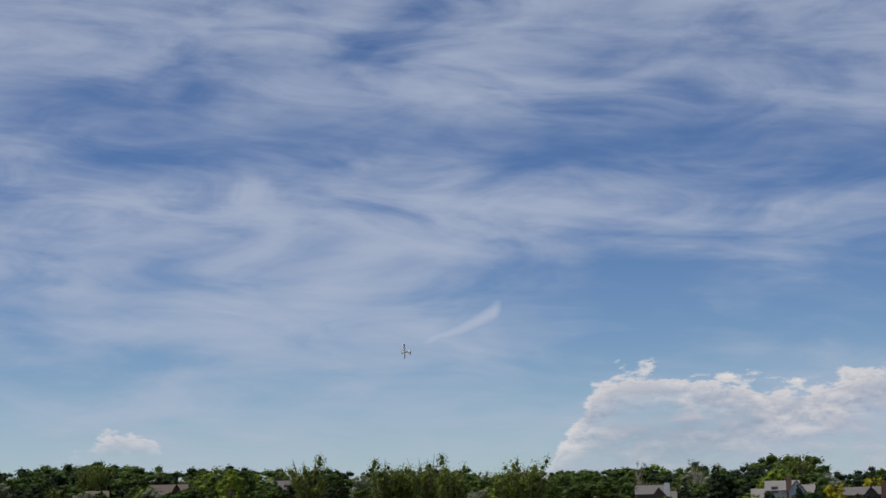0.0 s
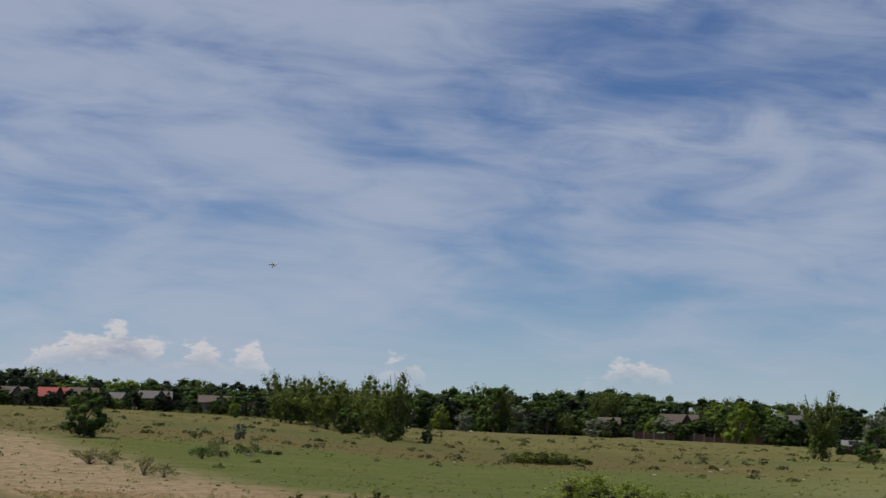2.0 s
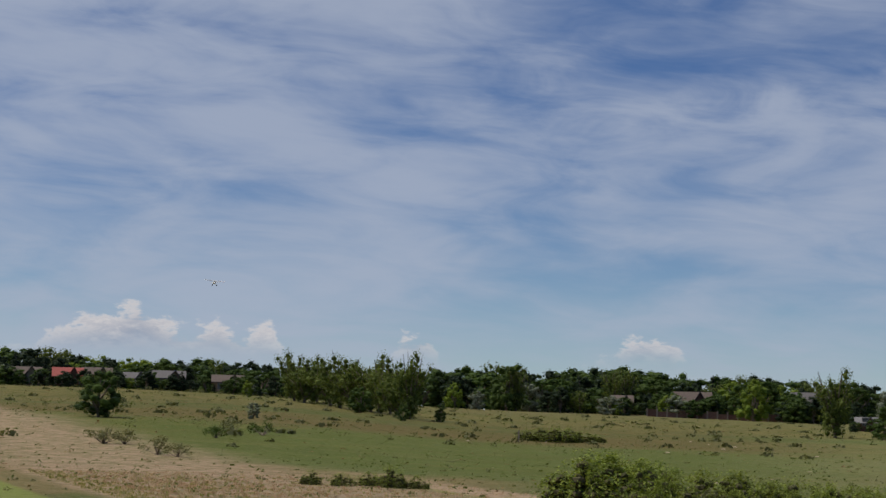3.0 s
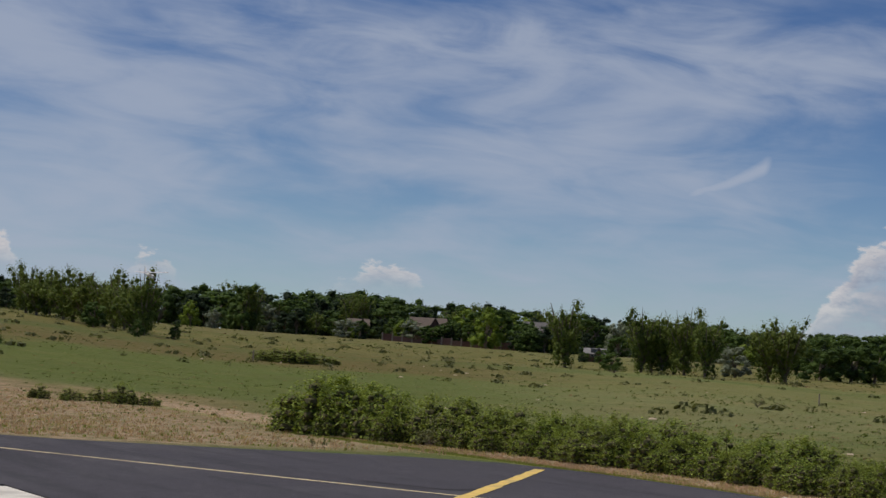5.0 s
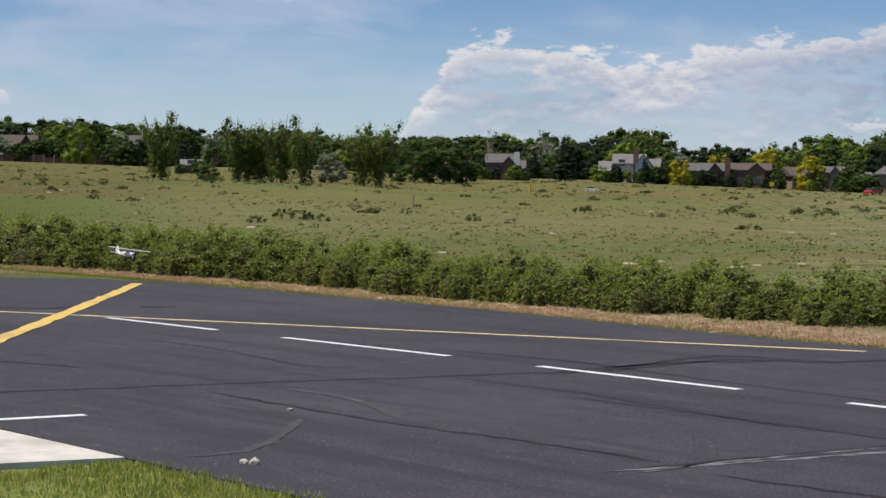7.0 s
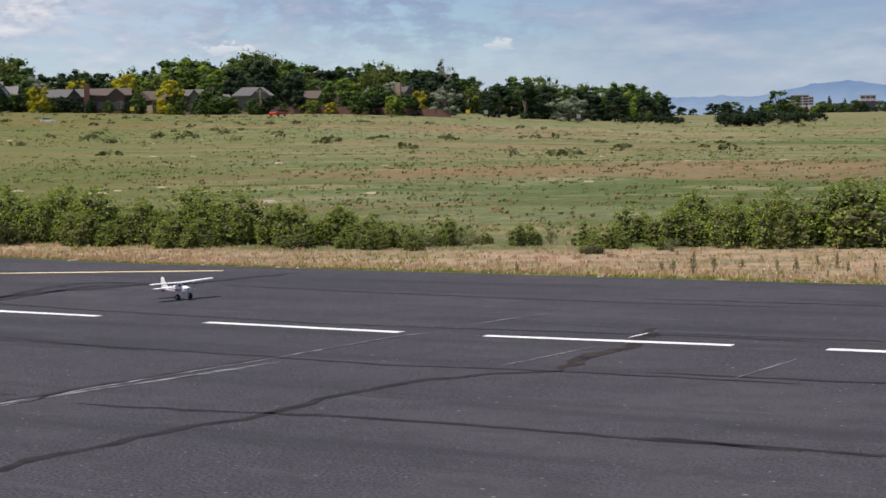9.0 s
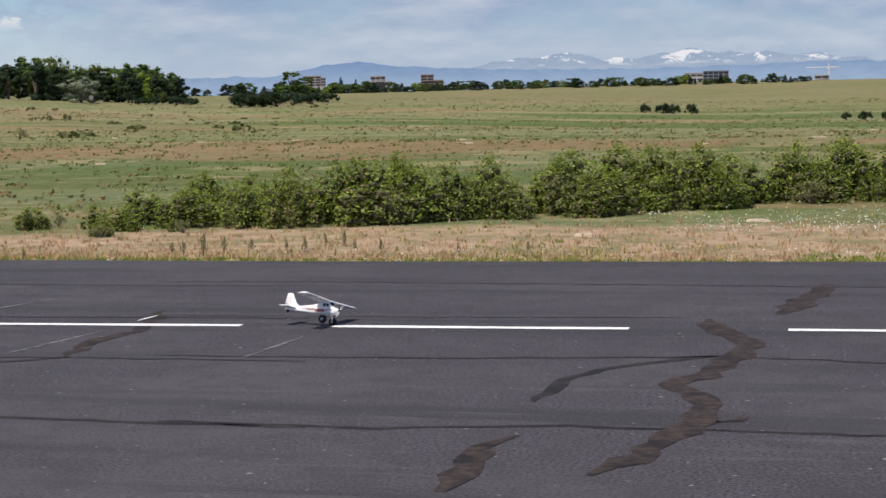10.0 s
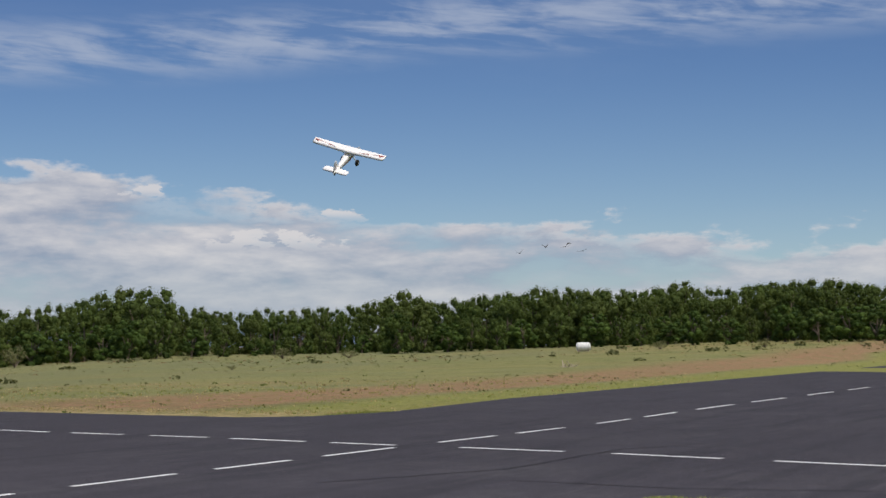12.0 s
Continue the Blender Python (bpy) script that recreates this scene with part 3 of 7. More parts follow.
def build_ground():
    rings = [0.0, 3, 6, 9, 12, 16, 20, 25, 30, 35, 40, 45]
    while rings[-1] < 4850:
        rings.append(rings[-1] * 1.045)
    azs = [i * 0.75 for i in range(480)]
    verts, faces = [(0, 0, -0.03)], []
    for r in rings[1:]:
        for a in azs:
            x, y = -math.sin(radians(a)) * r, math.cos(radians(a)) * r
            z = ground_z(x, y)
            if r > 60:
                z += (noise.noise(Vector((x * 0.02, y * 0.02, 0))) * 0.25 + noise.noise(Vector((x * 0.1, y * 0.1, 5))) * 0.06) * min(1, (r - 60) / 80)
            verts.append((x, y, z))
    n = len(azs)
    for j in range(n):
        faces.append((0, 1 + j, 1 + (j + 1) % n))
    for i in range(len(rings) - 2):
        for j in range(n):
            a, b = 1 + i * n + j, 1 + i * n + (j + 1) % n
            faces.append((a, a + n, b + n, b))
    return tagged(link("ground", raw("ground", verts, faces, FIELD, True)), "open field of dry and green grass", "ground", kind="structure")


build_ground()

# ---------- runway, taxiway, pad ----------
runway = slab("runway", [
    (-80, 3.0), (-25.5, 3.0), (-24.5, 6.5), (-14.3, 6.5), (-10.9, 6.42), (16.5, 6.5), (19.0, 6.2), (20.5, 5.4), (21, -30), (36, -30), (48, -6), (140, 2),
    (140, 23.6), (90, 22.2), (55, 21.2), (43.5, 20.0), (40.2, 20.6), (39.2, 22.0), (40.6, 29.0), (41.6, 36.7), (40.2, 39.6), (37.5, 40.3), (33.5, 40.2),
    (30.6, 38.9), (28.4, 31.2), (25.8, 24.4), (24.6, 21.2), (23.6, 19.7), (20.4, 19.2), (12.6, 18.9), (4.3, 18.5), (-6.8, 18.1), (-15.2, 18.15), (-22.3, 19.0), (-31, 19.4),
    (-33.4, 18.9), (-34.8, 17.4), (-36.0, 14.0), (-37.6, 11.0), (-39.5, 9.4), (-80, 8.4)], -0.03, 0.0, ASPHALT)
tagged(runway, "dark grey cracked asphalt runway with painted lines", "runway", kind="structure")
slab("concrete_pad", [(-24, 6.4), (-10.87, 6.38), (-11.25, 5.0), (-24, 4.6)], -0.03, 0.012, CONCRETE)
tagged(bpy.data.objects["concrete_pad"], "pale concrete pad beside the asphalt", "concrete pad", kind="structure")


def strip(name, a, b, w, mt, parent, label="", w2=None, lift=0.004, ragged=0.0, seed=0, sway=0.0):
    """A painted line from a to b with slightly uneven edges."""
    rnd = random.Random(seed)
    a, b = Vector(a), Vector(b)
    d = (b - a).normalized()
    s = Vector((-d.y, d.x))
    n = max(1, int((b - a).length / 0.4))
    v, f = [], []
    for i in range(n + 1):
        k = i / n
        p = a.lerp(b, k) + s * sway * (math.sin(k * 6.0 + 0.6) + 0.35 * math.sin(k * 15.0)) * k
        ww = (w + ((w2 or w) - w) * k) / 2
        v.append((*(p + s * (ww + rnd.uniform(-ragged, ragged))), lift))
        v.append((*(p - s * (ww + rnd.uniform(-ragged, ragged))), lift))
        if i:
            j = 2 * i
            f.append((j - 2, j - 1, j + 1, j))
    return link(name, raw(name, v, f, mt), parent, label)


DASHES = [(-23.0, -20.29), (-18.8, -15.72), (-14.29, -11.56), (-10.28, -8.27), (-7.51, -5.48), (-4.77, -2.6), (-1.5, 0.36), (1.16, 3.15), (3.78, 6.1),
          (6.8, 8.86), (9.72, 11.85), (12.53, 14.98), (16.09, 18.46), (19.63, 21.98), (22.95, 25.07), (26.14, 28.6), (30.35, 32.82), (33.88, 36.3),
          (38.3, 40.8), (42.1, 45.0), (47.0, 50.9), (53.0, 57.2), (60.3, 64.5), (67.0, 71.0), (74.5, 79), (83, 88)]


def dash_y(x):
    return 13.15 - 0.18 * math.exp(-((x + 8.8) / 2.6) ** 2) + 0.25 * math.exp(-((x - 1.0) / 4.0) ** 2) + 0.15 * math.exp(-((x - 19.0) / 5.0) ** 2) - 0.3 * math.exp(-((x - 38.0) / 7.0) ** 2)


for i, (x0, x1) in enumerate(DASHES):
    strip("white_dash", (x0, dash_y(x0)), (x1, dash_y(x1)), 0.115, WHITE_LINE, runway, "white painted dash", ragged=0.008, seed=i)
CROSS = [(37.4, 39.9, 36.6, 37.8), (36.2, 36.7, 35.6, 34.9), (35.3, 33.7, 34.9, 32.6), (34.3, 31.01, 33.9, 29.79), (33.78, 29.32, 33.51, 28.22), (33.36, 27.66, 32.97, 26.32), (32.68, 25.48, 32.24, 24.15), (31.95, 23.43, 31.47, 21.91), (31.35, 21.28, 31.06, 19.92), (30.9, 19.2, 30.6, 17.8), (30.42, 17.2, 29.85, 15.4), (29.68, 14.8, 29.3, 13.42), (29.0, 12.1, 28.45, 10.1), (28.2, 9.2, 27.5, 7.3), (27.2, 6.45, 26.6, 4.7), (26.4, 3.9, 25.8, 2.0)]
for i, (x0, y0, x1, y1) in enumerate(CROSS):
    strip("white_dash", (x0, y0), (x1, y1), 0.16, WHITE_LINE, runway, "white painted dash", ragged=0.01, seed=50 + i)
strip("thick_yellow_line", (-31.3, 18.5), (-16.1, 7.1), 0.22, YELLOW_LINE, runway, "broad hand-painted yellow line", ragged=0.02, seed=90, sway=0.05, lift=0.008)
strip("thin_yellow_line", (-38.5, 4.6 + 1.9), (-13.6, 17.55), 0.125, PALE_YELLOW, runway, "faded thin yellow line", ragged=0.012, seed=91)
strip("edge_yellow_line", (30.9, 37.3), (35.7, 39.5), 0.12, PALE_YELLOW, runway, "faded yellow edge line", ragged=0.01, seed=92)
strip("edge_yellow_line", (36.5, 39.8), (40.8, 36.6), 0.12, PALE_YELLOW, runway, "faded yellow edge line", ragged=0.01, seed=93)
strip("short_white_line", (-13.28, 6.45), (-13.15, 7.35), 0.12, WHITE_LINE, runway, "white painted line", ragged=0.008, seed=94)
strip("pad_yellow_line", (-13.75, 4.95), (-13.29, 6.36), 0.10, YELLOW_LINE, bpy.data.objects["concrete_pad"], "thin yellow line across the concrete", lift=0.016, ragged=0.008, seed=95)

# ---------- plants ----------


def icosahedron():
    bm = bmesh.new()
    bmesh.ops.create_icosphere(bm, subdivisions=1, radius=1.0)
    v, f = [q.co.copy() for q in bm.verts], [tuple(q.index for q in p.verts) for p in bm.faces]
    bm.free()
    return v, f


CORE_V, CORE_F = icosahedron()


def leaf_cloud(rnd, clumps, per, size, flat=0.5, core=0.0, three=False):
    """Many small leaf faces on the skins of clumps (centre, radii), round a solid core added to block light."""
    v, f = [], []
    for c, r in clumps:
        if core:
            i = len(v)
            v += [Vector((c[0] + q.x * r[0] * core * rnd.uniform(0.75, 1.1), c[1] + q.y * r[1] * core * rnd.uniform(0.75, 1.1), c[2] + q.z * r[2] * core * rnd.uniform(0.75, 1.1))) for q in CORE_V]
            f += [tuple(i + j for j in q) for q in CORE_F]
        k = max(6, int(per * (r[0] * r[2])))
        for _ in range(k):
            u = Vector((rnd.gauss(0, 1), rnd.gauss(0, 1), rnd.gauss(0, 1))).normalized()
            q = rnd.uniform(0.62, 1.1)
            p = Vector((c[0] + u.x * r[0] * q, c[1] + u.y * r[1] * q, c[2] + u.z * r[2] * q))
            n = (u + Vector((rnd.gauss(0, flat), rnd.gauss(0, flat), rnd.gauss(0.3, flat)))).normalized()
            a = n.orthogonal().normalized()
            a = a * math.cos(q * 40) + n.cross(a) * math.sin(q * 40)
            b = n.cross(a)
            s = size * rnd.uniform(0.6, 1.35)
            i = len(v)
            if three:
                v += [p + a * s, p - a * s * 0.6 + b * s * 0.85, p - a * s * 0.6 - b * s * 0.8]
                f.append((i, i + 1, i + 2))
            else:
                v += [p + a * s, p + b * s * 0.62 + n * s * 0.15, p - a * s * 0.95, p - b * s * 0.6 + n * s * 0.1]
                f.append((i, i + 1, i + 2, i + 3))
    return v, f


def limb(v, f, a, b, r0, r1, sides=6):
    a, b = Vector(a), Vector(b)
    d = (b - a).normalized()
    s = d.orthogonal().normalized()
    t = d.cross(s)
    i = len(v)
    for p, r in ((a, r0), (b, r1)):
        for k in range(sides):
            q = 2 * math.pi * k / sides
            v.append(p + (s * math.cos(q) + t * math.sin(q)) * r)
    for k in range(sides):
        f.append((i + k, i + (k + 1) % sides, i + sides + (k + 1) % sides, i + sides + k))


def stem(v, f, rings, sides=6):
    """One trunk through rings of (x, y, z, radius); gives the first vertex of each ring."""
    first = []
    for x, y, z, r in rings:
        first.append(len(v))
        v += [Vector((x + r * math.cos(2 * math.pi * k / sides), y + r * math.sin(2 * math.pi * k / sides), z)) for k in range(sides)]
    for a, b in zip(first, first[1:]):
        for k in range(sides):
            f.append((a + k, a + (k + 1) % sides, b + (k + 1) % sides, b + k))
    return first


def branch(v, f, ring, end, r, sides=6):
    """A limb that grows out of a ring of the trunk."""
    i = len(v)
    e = Vector(end)
    v += [e + Vector((r * math.cos(2 * math.pi * k / sides), r * math.sin(2 * math.pi * k / sides), 0)) for k in range(sides)]
    for k in range(sides):
        f.append((ring + k, ring + (k + 1) % sides, i + (k + 1) % sides, i + k))


def tree_meshes(kind, seed, leaf, bark=None, fewer=1.0):
    """Trunk and crown for a tree one metre tall."""
    rnd = random.Random(seed)
    clumps, tv, tf = [], [], []

    def trunk_to(z, r0, r1, n):
        bend = [0.0]
        for _ in range(n):
            bend.append(bend[-1] + rnd.uniform(-0.012, 0.012))
        return stem(tv, tf, [(bend[k], bend[-1 - k] - bend[-1], z * k / n, r0 + (r1 - r0) * k / n) for k in range(n + 1)])

    core, three = 0.0, fewer < 1
    if kind in ("round", "grove", "pine"):
        rings = trunk_to(0.62, 0.030, 0.008, 6)
        for i in range({"round": 46, "grove": 70, "pine": 46}[kind]):
            a, z = rnd.uniform(0, 6.28), rnd.uniform(0.05, 0.92)
            if kind == "round":
                w = 0.37 * math.sin(math.pi * min(1, (z + 0.14) / 1.16)) ** 0.55
            elif kind == "grove":
                w = 0.27 * math.sin(math.pi * min(1, (z + 0.22) / 1.24)) ** 0.45
            else:
                w = 0.31 * min(1.0, (1.04 - z) / 0.72) ** 0.75
            r = rnd.uniform(0.25, 1.0) ** 0.7 * w
            q = rnd.uniform(0.08, 0.155) * (0.62 if kind == "grove" else 1.0) * (1.0 if z < 0.8 else 0.72)
            clumps.append(((r * math.cos(a), r * math.sin(a), z), (q, q, q * {"round": 0.9, "grove": 1.6, "pine": 0.85}[kind])))
            if i < 9:
                branch(tv, tf, rings[1 + i % 5], clumps[-1][0], 0.004)
        core = 0.6 if kind == "grove" else 0.7
        per, size = {"round": (5600, 0.0150), "grove": (8500, 0.0125), "pine": (5600, 0.0140)}[kind]
    elif kind == "tall":  # limbs that fan upwards, each with its own narrow plume of leaves
        rings = trunk_to(0.70, 0.020, 0.006, 8)
        for i in range(17):
            a = i * 2.4 + rnd.uniform(-0.4, 0.4)
            z0 = rnd.uniform(0.03, 0.40)
            out = rnd.uniform(0.08, 0.31)
            tip = Vector((math.cos(a) * out, math.sin(a) * out, rnd.uniform(0.55, 0.97) - out * 0.25))
            branch(tv, tf, rings[max(1, min(8, int(z0 / 0.70 * 8)))], tip, 0.0015)
            n = rnd.randint(4, 6)
            for k in range(n):
                h = 0.15 + 0.85 * (k + rnd.uniform(0, 0.6)) / n
                c = Vector((0, 0, z0)).lerp(tip, h)
                q = rnd.uniform(0.052, 0.100) * (1.05 - 0.15 * h)
                clumps.append(((c.x + rnd.gauss(0, 0.035), c.y + rnd.gauss(0, 0.035), c.z), (q, q, q * 1.45)))
        for _ in range(12):
            a, r = rnd.uniform(0, 6.28), rnd.uniform(0.02, 0.15)
            q = rnd.uniform(0.045, 0.08)
            clumps.append(((r * math.cos(a), r * math.sin(a), rnd.uniform(0.05, 0.34)), (q, q, q * 1.3)))
        core = 0.4
        per, size = 6000, 0.0120
    elif kind == "spire":
        trunk_to(0.96, 0.022, 0.004, 4)
        for i in range(24):
            z = 0.07 + 0.91 * i / 24
            w = 0.23 * (1 - z) ** 0.8 + 0.012
            for k in range(4 if z < 0.7 else 2):
                a = rnd.uniform(0, 6.28)
                clumps.append(((w * 0.6 * math.cos(a), w * 0.6 * math.sin(a), z + rnd.uniform(-0.02, 0.02)), (w * 0.55 + 0.012, w * 0.55 + 0.012, 0.035)))
        core = 0.7
        per, size = 6200, 0.0145
    elif kind == "bare":
        rings = trunk_to(0.7, 0.024, 0.008, 7)
        for i in range(26):
            a, z = rnd.uniform(0, 6.28), rnd.uniform(0.45, 1.0)
            r = rnd.uniform(0.05, 0.2)
            e = (r * math.cos(a), r * math.sin(a), z)
            branch(tv, tf, rings[max(1, min(7, int((z - 0.3) / 0.7 * 7)))], e, 0.002)
            if i % 2:
                clumps.append((e, (0.045, 0.045, 0.05)))
        per, size = 9000, 0.014
    else:  # low shrub with many stems from one stool
        n = {"hedge": 22, "sage": 12, "juniper": 16}[kind]
        rings = stem(tv, tf, [(0, 0, -0.05, 0.03), (0, 0, 0.03, 0.025)], 4)
        for i in range(n):
            a, r = rnd.uniform(0, 6.28), rnd.uniform(0, 1) ** 0.6 * 0.58
            top = (1 - (r / 0.80) ** 2) * rnd.uniform(0.55, 1.0)
            q = rnd.uniform(0.12, 0.22)
            if kind == "hedge":
                for z in (top * 0.2, top * 0.55, top * 0.9):
                    clumps.append(((r * math.cos(a), r * math.sin(a), z), (q, q, q * 0.8)))
                branch(tv, tf, rings[1], (r * math.cos(a), r * math.sin(a), top), 0.004, 4)
            else:
                clumps.append(((r * math.cos(a), r * math.sin(a), max(0.12, top * 0.7)), (q, q, q * (1.3 if kind == "juniper" else 0.9))))
                branch(tv, tf, rings[1], (r * math.cos(a), r * math.sin(a), top * 0.6), 0.005, 4)
        per, size = {"hedge": (1450, 0.029), "sage": (1900, 0.036), "juniper": (1700, 0.036)}[kind]
        core = {"hedge": 0.0, "sage": 0.0, "juniper": 0.7}[kind]
    v, f = leaf_cloud(rnd, clumps, per * fewer, size / math.sqrt(fewer) * (0.98 if three else 1.0), core=core, three=three)
    if kind == "hedge":  # dark cores stand in for shade between leaves, and upright shoots break the outline
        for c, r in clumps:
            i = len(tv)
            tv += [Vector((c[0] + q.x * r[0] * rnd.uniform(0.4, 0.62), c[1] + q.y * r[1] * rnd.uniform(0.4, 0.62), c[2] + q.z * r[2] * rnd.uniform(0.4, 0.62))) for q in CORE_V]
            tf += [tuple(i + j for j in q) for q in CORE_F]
        for _ in range(80):
            a, r = rnd.uniform(0, 6.28), rnd.uniform(0, 0.70)
            z0 = (1 - (r / 0.8) ** 2) * 0.9
            p = Vector((r * math.cos(a), r * math.sin(a), z0))
            for k in range(rnd.randint(3, 9)):
                p = p + Vector((rnd.gauss(0, 0.012), rnd.gauss(0, 0.012), 0.024))
                s = 0.036 * rnd.uniform(0.7, 1.2)
                b = rnd.uniform(0, 6.28)
                e1, e2 = Vector((math.cos(b), math.sin(b), 0.5)) * s, Vector((-math.sin(b), math.cos(b), 0.3)) * s * 0.6
                i = len(v)
                v += [p, p + e1 * 0.5 + e2, p + e1, p + e1 * 0.5 - e2]
                f.append((i, i + 1, i + 2, i + 3))
    # for hedge shrubs this mesh also holds the dark gap cores
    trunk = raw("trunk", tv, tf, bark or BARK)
    crown = raw("crown", v, f, leaf)
    return trunk, crown


PLANTS = {}


def kind_of_plant(key, kind, leaf, bark=None, variants=4):
    seed = 100 + len(PLANTS) * 17
    PLANTS[key] = [tree_meshes(kind, seed + i, leaf, bark) for i in range(variants)]
    if kind in ("round", "spire", "tall", "grove", "pine"):
        PLANTS["far " + key] = [tree_meshes(kind, seed + 9 + i, leaf, bark, 0.5) for i in range(variants)]


kind_of_plant("broad", "round", BROADLEAF)
kind_of_plant("bright", "round", BRIGHT_LEAF, variants=2)
kind_of_plant("gold", "round", GOLD_LEAF, variants=2)
kind_of_plant("silver", "round", GREY_LEAF, variants=2)
kind_of_plant("poplar", "tall", POPLAR_LEAF, variants=5)
kind_of_plant("pine", "pine", NEEDLE, variants=3)
kind_of_plant("grove", "grove", GROVE_LEAF, variants=4)
kind_of_plant("spruce", "spire", NEEDLE, variants=3)
kind_of_plant("thin", "bare", POPLAR_LEAF, PALE_BARK, variants=2)
kind_of_plant("hedge", "hedge", HEDGE_LEAF, TWIGS_AND_GAPS, variants=5)
kind_of_plant("sage", "sage", SAGE_LEAF, variants=3)
kind_of_plant("juniper", "juniper", NEEDLE, variants=3)
kind_of_plant("dark_shrub", "sage", BROADLEAF, variants=3)
pick = random.Random(7)


def plant(key, place, h, name, label, category, group="", wide=1.0, sink=0.02):
    away = "far " + key
    trunk, crown = pick.choice(PLANTS[away if away in PLANTS and Vector(place).length > 385 else key])
    base = new(name)
    base.matrix_basis = Matrix.LocRotScale(Vector(place) - Vector((0, 0, sink * h)), Euler((0, 0, pick.uniform(0, 6.28))), (h * wide, h * wide, h))
    link("trunk", trunk, base)
    link("crown", crown, base)
    return tagged(base, label, category, group)


TREE_WORDS = {"broad": ("broadleaf_tree", "dark green broadleaf tree at the edge of the field", "tree"),
              "bright": ("broadleaf_tree", "fresh light green broadleaf tree among darker trees", "tree"),
              "gold": ("golden_tree", "yellow-leaved garden tree beside a house", "tree"),
              "silver": ("olive_tree", "silvery grey-green olive tree", "tree"),
              "poplar": ("cottonwood", "upright cottonwood with loose green crown", "tree"),
              "pine": ("pine_tree", "very dark green pine tree", "tree"),
              "spruce": ("spruce", "dark pointed spruce tree", "tree"),
              "grove": ("cottonwood", "dense leafy cottonwood in a long row", "tree"),
              "thin": ("cottonwood", "half-bare cottonwood with pale branches", "tree")}


def tree(key, az, d, h, wide=1.0, group="trees behind the field"):
    n, l, c = TREE_WORDS[key]
    return plant(key, spot(az, d), h, n, l, c, group, wide)


def crack(mt, w, *pts):
    """A crack or repair in the asphalt along points, ragged, lying just over the surface."""
    rnd = random.Random(int(pts[0][0] * 100))
    p = [Vector(q) for q in pts]
    w = w * 1.3 if mt.name == "crack_tar" else w
    line = []
    for a, b in zip(p, p[1:]):
        n = max(2, int((b - a).length / 0.14))
        s = Vector((-(b - a).y, (b - a).x)).normalized()
        for k in range(n):
            line.append(a.lerp(b, k / n) + s * rnd.gauss(0, min(0.02, w * 0.22)))
    line.append(p[-1])
    v, f = [], []
    z = {"crack_clay": 0.003, "crack_tar": 0.002}.get(mt.name, 0.0035)
    for i, q in enumerate(line):
        d = (line[min(i + 1, len(line) - 1)] - line[max(i - 1, 0)]).normalized()
        s = Vector((-d.y, d.x))
        ends = min(1.0, 0.25 + min(i, len(line) - 1 - i) * 0.35)
        for k in (1, -1):
            v.append((*(q + s * k * w / 2 * ends * rnd.uniform(0.55, 1.35)), z))
        if i:
            f.append((2 * i - 2, 2 * i - 1, 2 * i + 1, 2 * i))
    name = {"crack_clay": "wide_crack", "crack_tar": "crack"}.get(mt.name, "worn_line")
    return link(name, raw(name, v, f, mt), runway)


crack(TAR, 0.07, (-7.08, 6.71), (-6.95, 6.97), (-6.98, 7.41), (-6.95, 7.81), (-6.90, 8.47), (-6.73, 9.05), (-6.80, 9.73), (-6.74, 10.28), (-6.61, 10.75), (-6.40, 11.13), (-6.00, 11.43))
crack(CLAY, 0.13, (-6.03, 11.48), (-6.16, 11.90), (-6.21, 12.31), (-6.13, 12.75), (-6.36, 13.53), (-6.49, 13.97))
crack(WORN_LINE, 0.035, (-8.49, 8.56), (-8.49, 9.55), (-8.29, 11.16), (-8.14, 12.84), (-7.97, 13.15))
crack(WORN_LINE, 0.03, (-8.04, 13.64), (-7.83, 14.64))
crack(WORN_LINE, 0.03, (-6.52, 11.50), (-6.40, 12.72))
crack(WORN_LINE, 0.03, (-4.82, 11.53), (-4.79, 12.59))
crack(WHITE_LINE, 0.05, (-6.40, 13.32), (-6.39, 13.64))
crack(TAR, 0.06, (-8.64, 8.50), (-8.53, 9.59), (-8.43, 10.36), (-8.33, 11.21))
crack(TAR, 0.035, (-11.98, 11.36), (-10.10, 11.37), (-8.41, 11.32), (-7.38, 11.26), (-6.00, 11.43), (-4.33, 11.46))
crack(TAR, 0.03, (-12.50, 16.04), (-10.36, 15.84), (-9.04, 15.77), (-7.27, 15.73), (-5.95, 15.85))
crack(TAR, 0.03, (-14.56, 13.81), (-11.99, 13.50), (-9.28, 13.30), (-7.70, 13.42), (-6.28, 13.56), (-5.12, 13.60))
crack(TAR, 0.05, (-8.12, 8.97), (-7.17, 9.07), (-6.45, 9.22), (-5.34, 9.27), (-4.31, 9.24), (-3.51, 9.24))
crack(TAR, 0.09, (-13.61, 13.35), (-14.04, 14.92), (-14.17, 15.76), (-12.88, 16.13), (-12.58, 17.61))
crack(TAR, 0.03, (-7.60, 16.12), (-5.78, 16.18), (-2.91, 16.14), (0.24, 16.04))
crack(TAR, 0.025, (-6.35, 13.68), (-4.21, 13.77), (-2.27, 13.95))
crack(TAR, 0.04, (-5.45, 11.58), (-3.58, 11.70), (-1.67, 12.01), (0.16, 11.71))
crack(TAR, 0.045, (-4.38, 9.30), (-3.14, 9.28), (-2.19, 9.50), (0.11, 9.48))
